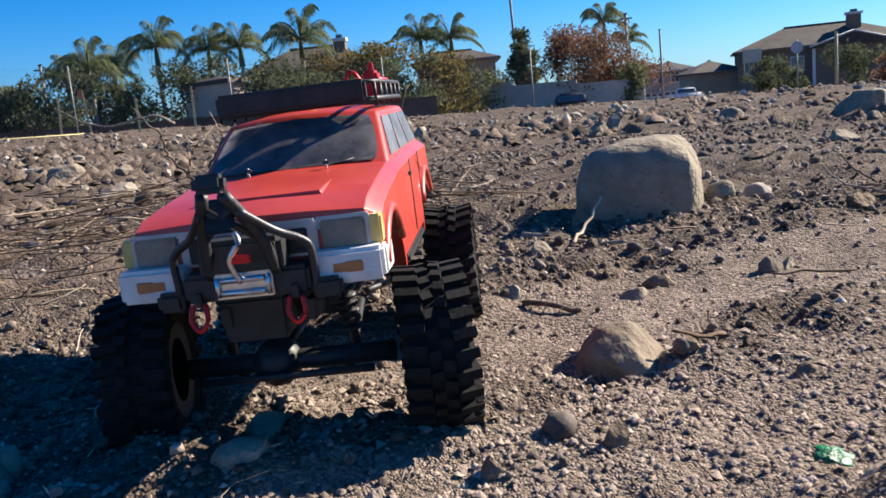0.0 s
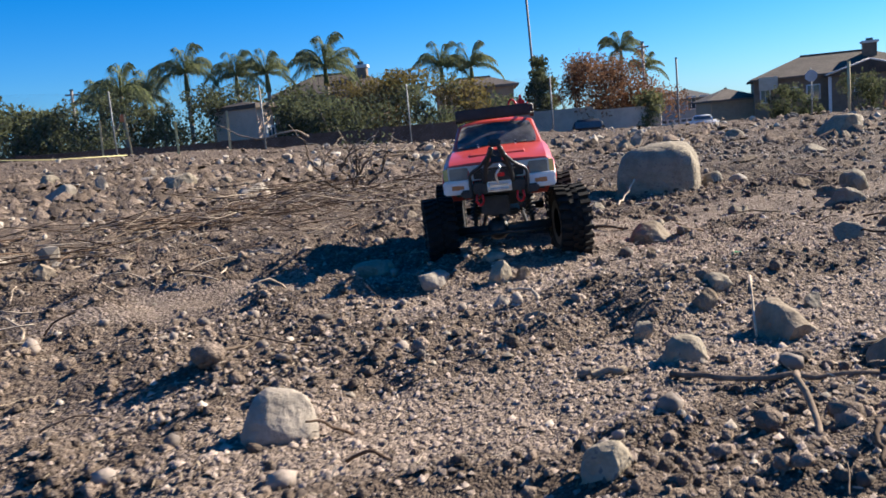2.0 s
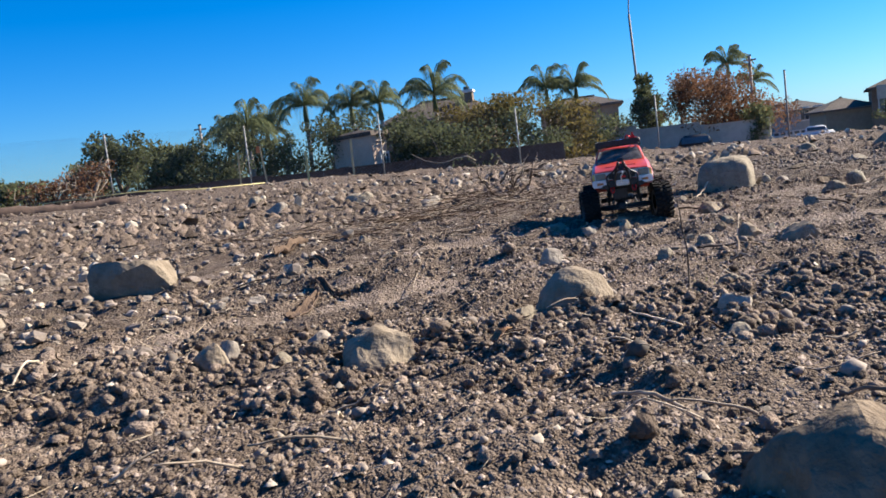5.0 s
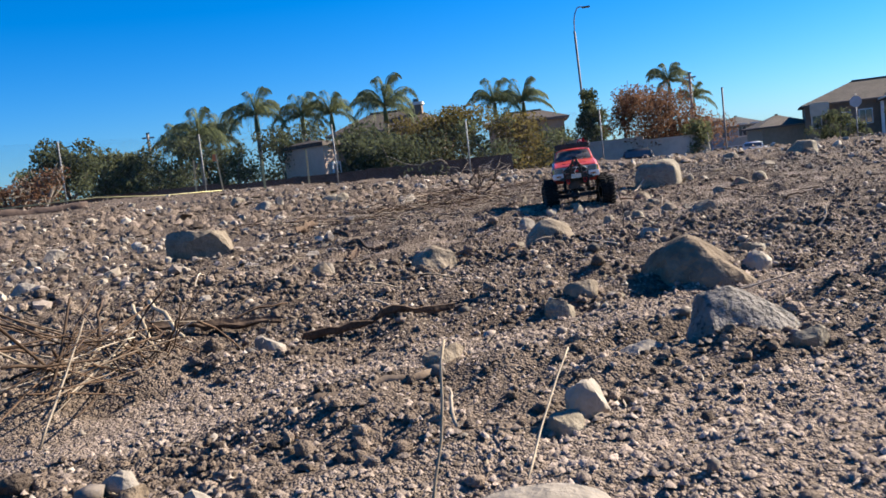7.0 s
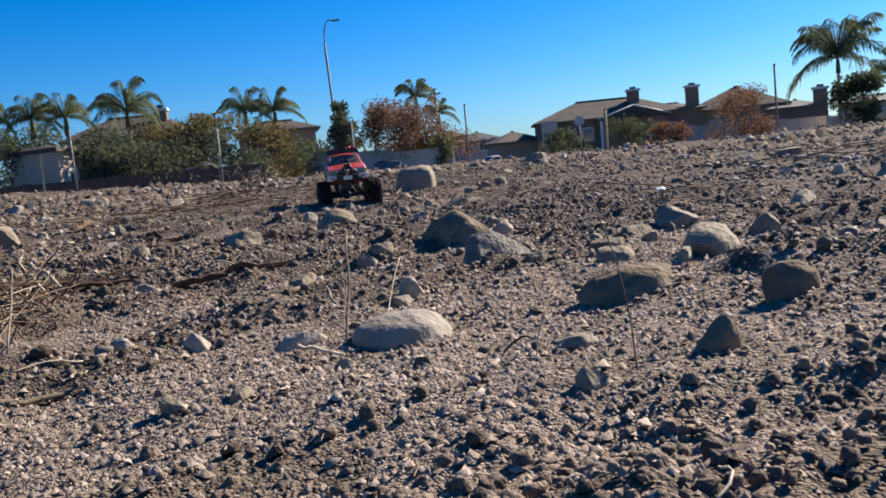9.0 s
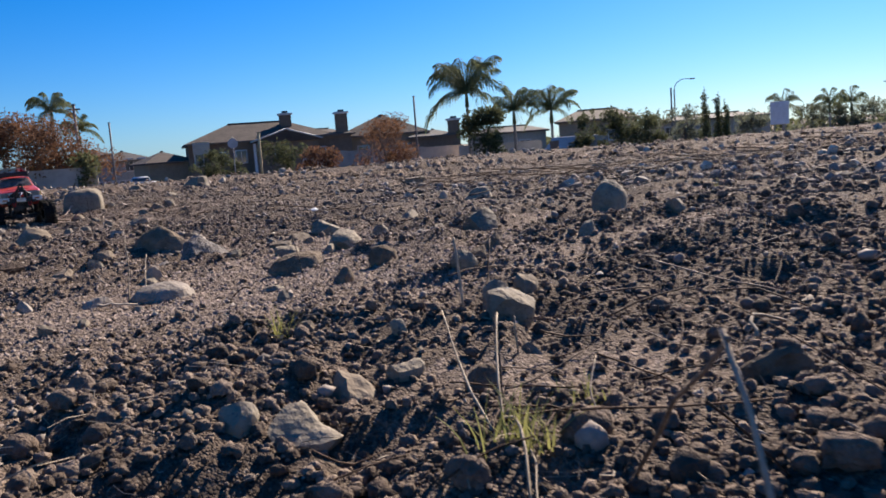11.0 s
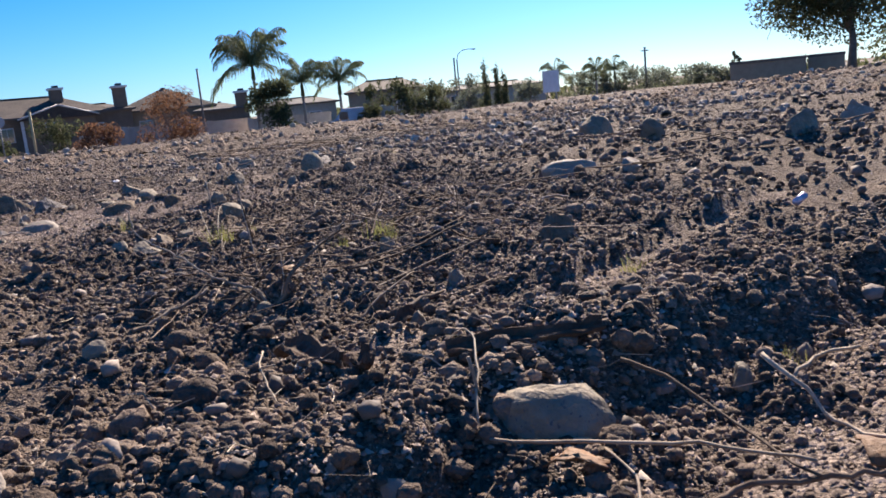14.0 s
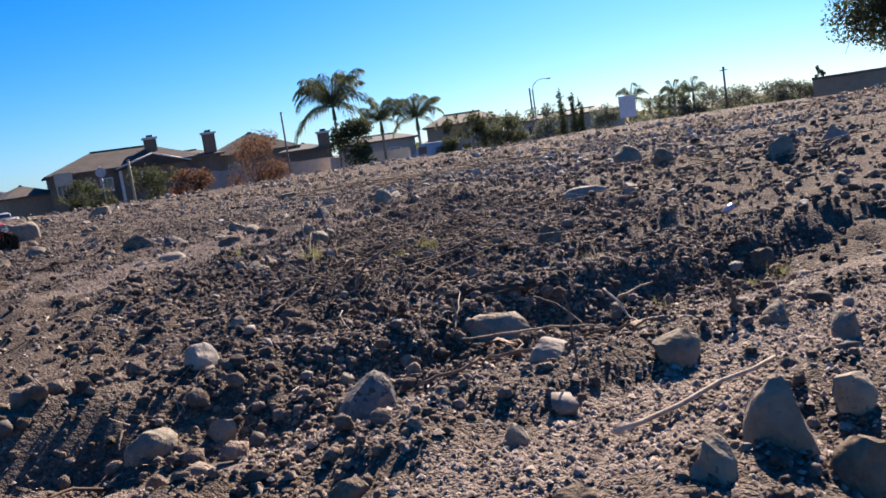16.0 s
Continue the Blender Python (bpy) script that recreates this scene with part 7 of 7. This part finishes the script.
house(23.0, 116, 4.6, 8, 0.9, 1.35, STUCCO_BLUE, ROOF_GREY, "grey-roofed house behind the red tree", 0)
house(27.6, 100, 5.0, 9, 0.15, 0.95, STUCCO_TAN, ROOF_BROWN, "low tan house with a brown hip roof", 12, hip=1.0)
house(33.4, 98, 16.5, 11, 1.15, 2.5, STUCCO_GREY, ROOF_BROWN, "large grey-brown two-storey house with a tiled roof", 6,
      windows=((-7.2, 4.3, 0.8, 1.5), (-2.6, 4.2, 1.1, 1.3), (-4.4, 4.2, 0.7, 1.1)), chimneys=((3.2, 4.0, 3.0, 1.3),), hip=0.9, wing=(2.4, 7.2, 1.2, 1.4), bay=-6.9)
house(37.4, 99, 6.0, 9, 1.2, 1.75, STUCCO_GREY, ROOF_BROWN, "lower wing of a grey-brown house", 6, chimneys=((2.1, 1.0, 2.75, 1.35),), windows=((-0.6, 3.9, 0.9, 1.4),))
house(41.2, 102, 10.5, 10, 0.95, 2.4, STUCCO_TAN, ROOF_BROWN, "tan house with a steep brown roof", 0, windows=((-2.4, 3.7, 1.2, 1.2), (3.0, 3.6, 1.1, 1.2)), hip=1.0)
house(44.6, 100, 5.4, 9, 0.6, 1.15, STUCCO_GREY, ROOF_GREY, "low grey-roofed house by the wall", 0, chimneys=((2.5, 0.5, 1.75, 1.4),), hip=0.6)
house(49.6, 100, 9.0, 9, 0.45, 0.95, STUCCO_PALE, ROOF_GREY, "pale low house behind palms", 0, windows=((2.0, 3.0, 1.2, 1.0),))
house(55.6, 96, 8.5, 9, 0.85, 1.65, STUCCO_TAN, ROOF_BROWN, "tan house with a brown gable roof", 0, windows=((1.8, 3.4, 1.2, 1.0),))
house(62.6, 100, 13.0, 9, 0.35, 0.75, STUCCO_PALE, ROOF_GREY, "long pale house behind cypresses", 0, windows=((-4.2, 3.2, 0.8, 1.0), (-2.4, 3.2, 0.8, 1.0), (-0.4, 3.2, 0.9, 1.0), (4.4, 3.2, 0.9, 1.0)), hip=0.7)
house(80.75, 70, 5.5, 6, 0.35, 0.42, STUCCO_TAN, ROOF_GREY, "long grey flat-roofed building on the rise", 0, hip=0.1, over=0.05)
house(84.1, 72, 2.6, 6, 0.35, 0.42, STUCCO_TAN, ROOF_GREY, "grey flat-roofed building near the big tree", 0, hip=0.1, over=0.05)
long_wall("block_wall", 11.3, 52, 23.2, 50, 0.85, BLOCK, "tan block garden wall with capped pillars", step_down=0.75)
long_wall("block_wall", 36.0, 66, 46.6, 66, 0.12, BLOCK, "low tan garden wall beyond the field", step_down=0.25)
long_wall("block_wall", 46.6, 64, 52.0, 64, -0.2, BLOCK, "low grey garden wall under palms")
# Added behind the fence; shade under the trees is put into its dark colour.
long_wall("block_wall", -9.0, 38, 10.5, 40, 0.3, LOG_AND_SHADE, "boundary wall behind the fence, tree shade in its colour")
long_wall("block_wall", -22.0, 38, -9.0, 38, 0.45, LOG_AND_SHADE, "boundary wall behind the fence, tree shade in its colour")


def van(az, d, el_top):
    """A pale van on the road beyond the field: body with a sloped nose, windscreen, side panels, wheels."""
    root = tagged(new("van"), "faded pale blue-white van on the road beyond the field", "van")
    z = 0.24 + d * math.tan(radians(el_top)) - 2.25
    root.matrix_world = oriented(az, d, z)
    side = [(-2.35, 0.35), (2.35, 0.35), (2.35, 2.15), (2.25, 2.25), (-1.35, 2.25), (-1.85, 1.55), (-2.35, 1.35)]
    bm = bmesh.new()
    rows = [[bm.verts.new((x, y, h)) for x, h in side] for y in (-0.95, 0.95)]
    bm.faces.new(rows[0])
    bm.faces.new(rows[1][::-1])
    for k in range(len(side)):
        q = (k + 1) % len(side)
        bm.faces.new((rows[0][k], rows[1][k], rows[1][q], rows[0][q]))
    body = part("body", bm, BLUE_PAINT, root)
    mod = body.modifiers.new("round", "BEVEL")
    mod.width, mod.segments = 0.06, 2
    boxed("side_window", (-1.25, -0.955, 1.75), (0.62, 0.03, 0.55), PANE, root, 0.02)
    boxed("side_panel", (0.75, -0.955, 1.35), (2.9, 0.02, 1.3), BLUE_PAINT, root, 0.01)
    boxed("bumper", (-2.38, 0, 0.5), (0.12, 1.8, 0.25), SIGN_BACK, root, 0.03)
    for x in (-1.5, 1.5):
        for y in (-0.82, 0.82):
            bm = bmesh.new()
            add_disc(bm, (x, y, 0.35), 0.35, 0.24, (90, 0, 0), 20)
            part("wheel", bm, RUBBER, root)
    return root


van(54.1, 60, -0.05)


# -- poles, fence, signs --
def street_lamp(az, d, el_top, arm, label, side=1, tilt=0.0):
    p = spot(az, d)
    top = 0.24 + d * math.tan(radians(el_top)) - p.z
    root = tagged(new("street_lamp"), label, "street lamp")
    root.matrix_world = pose(p.x, p.y, p.z, 0, tilt, -az)
    rodded("pole", [(0, 0, -0.3), (0, 0, top * 0.5), (0, 0, top * 0.88)], 0.075, DARK_POLE, root)
    rodded("arm", smooth_line([(0, 0, top * 0.87), (side * arm * 0.12, 0, top * 0.95), (side * arm * 0.5, 0, top), (side * arm, 0, top)], 4), 0.04, DARK_POLE, root)
    boxed("lamp_head", (side * (arm + 0.2), 0, top - 0.02), (0.55, 0.2, 0.12), DARK_POLE, root, 0.04)
    return root


street_lamp(15.6, 57, 9.2, 0.7, "tall slender street lamp with a short curved arm", 1, -1.3)
street_lamp(60.6, 95, 3.05, 1.7, "distant street lamp with a curved arm", 1)


def pole(az, d, el_top, r, label, mat=DARK_POLE, lean=0.0, cross=False):
    p = spot(az, d)
    top = 0.24 + d * math.tan(radians(el_top)) - p.z
    root = tagged(new("utility_pole" if cross else "pole"), label, "pole")
    root.matrix_world = pose(p.x, p.y, p.z, 0, lean, -az)
    rodded("shaft", [(0, 0, -0.3), (0, 0, top)], r, mat, root)
    boxed("cap", (0, 0, top), (r * 2.6, r * 2.6, r), mat, root, r * 0.2)
    if cross:
        boxed("crossarm", (0, 0, top - 0.3), (0.8, 0.1, 0.1), mat, root, 0.01)
    return root


pole(24.2, 45, 3.0, 0.045, "thin grey pole at the field edge")
pole(-12.97, 60, 4.2, 0.09, "wooden utility pole behind trees", cross=True)
pole(22.3, 60, 4.2, 0.09, "wooden utility pole behind the red tree", cross=True)
pole(43.6, 62, 3.4, 0.07, "thin pole beside the brown tree")
pole(73.0, 90, 2.0, 0.10, "distant wooden utility pole", cross=True)
pole(60.4, 95, 2.55, 0.09, "slender pole beside the street lamp")
pole(33.3, 34, 1.75, 0.05, "pale wooden post at the field edge", STAKE)
pole(63.3, 70, 1.7, 0.05, "thin pole among cypresses", STAKE)


def fence():
    """Chain-link fence: posts, top rail and wire lattice, panel by panel."""
    root = tagged(new("chain_link_fence"), "thin grey chain-link fence with steel posts", "fence")
    posts = [(-27.0, 27), (-18.2, 27), (-9.8, 27), (-1.2, 27.5), (7.75, 28), (16.6, 29)]
    tops = []
    for az, d in posts:
        p = spot(az, d)
        t = p.z + 1.85
        rodded("post", [(p.x, p.y, p.z - 0.3), (p.x, p.y, t)], 0.024, GALV, root)
        tops.append((p, t))
    for (p, t), (q, _) in zip(tops, tops[1:]):
        ln = (q - p).xy.length
        n = int(ln / 0.11)
        h = 1.8
        bm = bmesh.new()
        for s in (-1, 1):
            for k in range(-int(h / 0.11), n + 1):
                x0, x1 = k * 0.11, k * 0.11 + h
                a, b = (x0, 0.0), (x1, h)
                if x0 < 0:
                    a = (0.0, -x0)
                if x1 > ln:
                    b = (ln, h - (x1 - ln))
                if a[0] >= b[0]:
                    continue
                pts = []
                for x, z in (a, b):
                    z = z if s > 0 else h - z
                    w = p.lerp(q, x / ln)
                    pts.append(Vector((w.x, w.y, w.z + 0.03 + z)))
                dv = (pts[1] - pts[0]).normalized()
                sd = dv.cross(Vector((0, 1, 0))).normalized() * 0.0011
                vs = [bm.verts.new(pts[0] - sd), bm.verts.new(pts[0] + sd), bm.verts.new(pts[1] + sd), bm.verts.new(pts[1] - sd)]
                up = Vector((0, 0.003, 0))
                vs2 = [bm.verts.new(v.co + up) for v in vs]
                bm.faces.new(vs)
                bm.faces.new(vs2[::-1])
        part("wire_mesh", bm, GALV, root)
    return root


fence()


def stake(az, d, el_top, mat, label, lean=0.0, flag=False, r=0.028):
    p = spot(az, d)
    top = 0.24 + d * math.tan(radians(el_top)) - p.z
    root = tagged(new("stake"), label, "stake", "survey stakes")
    root.matrix_world = pose(p.x, p.y, p.z, 0, lean, -az)
    boxed("post", (0, 0, top / 2 - 0.1), (r * 2, r * 1.2, top + 0.2), mat, root, 0.005)
    if flag:
        boxed("flag", (-0.05, 0, top - 0.09), (0.12, 0.012, 0.18), ORANGE, root, 0.003, (0, 12, 0), "faded orange marker flag")
    return root


stake(-8.7, 24, 2.45, STAKE, "leaning wooden survey stake with an orange flag", -4, True, 0.022)
stake(-6.0, 23, 1.8, TAPE, "yellowish wooden survey stake", 0)
stake(-3.1, 24, 2.2, STAKE, "brown wooden survey stake", 1)
stake(-10.4, 25, 2.2, STAKE, "thin wooden stake near the fence", 2, r=0.025)

tape = rodded("tape_line", [tuple(spot(-22, 21) + Vector((0, 0, 0.10))), tuple(spot(-16.4, 20.5) + Vector((0, 0, 0.12))), tuple(spot(-12.5, 21) + Vector((0, 0, 0.10))), tuple(spot(-8.8, 22) + Vector((0, 0, 0.10)))],
              0.013, TAPE, None, sides=6)
tagged(tape, "long pale yellow pipe along the field edge", "pipe")
bm = bmesh.new()
pts = [spot(a, 17.5) + Vector((0, 0, 0.02)) for a in (-27, -23, -20, -17.0)]
add_rod(bm, smooth_line(pts, 5, 0.02, stick_rng), 0.16, 10, 0.11)
tagged(part("fallen_log", bm, LOG_AND_SHADE, None, smooth=True), "long dark brown log lying on the field", "log")


def stop_sign():
    d = 44
    p = spot(31.55, d)
    root = tagged(new("street_sign"), "octagonal street sign seen from its grey back", "sign")
    c = 0.24 + d * math.tan(radians(1.15)) - p.z
    root.matrix_world = pose(p.x, p.y, p.z, 0, 0, -31.5)
    rodded("post", [(0, 0, -0.3), (0, 0, c + 0.35)], 0.03, GALV, root)
    bm = bmesh.new()
    bmesh.ops.create_cone(bm, cap_ends=True, segments=8, radius1=0.27, radius2=0.27, depth=0.03, matrix=pose(0, -0.05, c, 90, 22.5, 0))
    part("plate", bm, SIGN_BACK, root)


stop_sign()


def board():
    d = 62
    p = spot(67.15, d)
    root = tagged(new("notice_board"), "blank white notice board on two posts", "sign")
    t = 0.24 + d * math.tan(radians(1.1)) - p.z
    root.matrix_world = pose(p.x, p.y, p.z, 0, 0, -67)
    boxed("panel", (0, 0, t - 0.72), (1.2, 0.06, 1.55), SIGN_W, root, 0.01)
    for s in (-1, 1):
        rodded("leg", [(s * 0.35, 0.06, -0.3), (s * 0.35, 0.06, t - 0.2)], 0.05, STAKE, root)


board()


def car(az, d, el_top, length, mat, label):
    """A small parked car: body, cabin, windows, wheels."""
    p = spot(az, d)
    z = max(p.z, 0.24 + d * math.tan(radians(el_top)) - 1.45)
    root = tagged(new("car"), label, "car", "parked cars")
    root.matrix_world = pose(p.x, p.y, p.z, 0, 0, -az)
    h = z - p.z
    bm = bmesh.new()
    add_box(bm, (0, 0, h + 0.62), (length, 1.75, 0.58), 0.14)
    part("body", bm, mat, root, smooth=True)
    bm = bmesh.new()
    add_box(bm, (0.1, 0, h + 1.16), (length * 0.62, 1.55, 0.56), 0.1, (0, 0, 0), (0.72, 0.85))
    part("cabin", bm, mat, root, smooth=True)
    for s in (-1, 1):
        boxed("side_window", (0.1, s * 0.745, h + 1.16), (length * 0.46, 0.03, 0.32), PANE, root, 0.01, (s * 11, 0, 0))
    for x in (-0.31, 0.31):
        for s in (-1, 1):
            bm = bmesh.new()
            add_disc(bm, (x * length, s * 0.8, h + 0.33), 0.33, 0.22, (90, 0, 0), 20)
            part("wheel", bm, RUBBER, root)
    return root


car(18.6, 47, -0.2, 2.9, CAR_DARK, "dark car parked before the block wall")
car(25.6, 88, -0.55, 3.4, CAR_WHITE, "white car parked before a garage")


def far_backdrop():
    """Low far ridge of trees that closes the horizon."""
    rng = np.random.default_rng(4)
    for a0, a1, el, mat in ((-60, -10, 1.2, LEAF_GREEN), (-10, 30, 0.8, LEAF_GREEN), (28, 100, 0.15, LEAF_GREEN), (100, 200, 0.8, LEAF_GREEN), (200, 300, 0.8, LEAF_GREEN)):
        n = int((a1 - a0) * 6)
        az = np.radians(rng.uniform(a0, a1, n))
        d = rng.uniform(128, 150, n)
        top = d * np.tan(np.radians(el)) * rng.uniform(0.2, 1.0, n)
        blobs = [((0.4 + dd * math.sin(a), -3 + dd * math.cos(a), t - 1.2), (1.4, 1.4, 1.4)) for a, dd, t in zip(az, d, top)]
        v, f = leaf_cloud(rng, blobs, n * 6, 0.7)
        tagged(fast_mesh("far_woods", v, f, mat), "distant line of green trees on the horizon", "woods", kind="stuff")


far_backdrop()
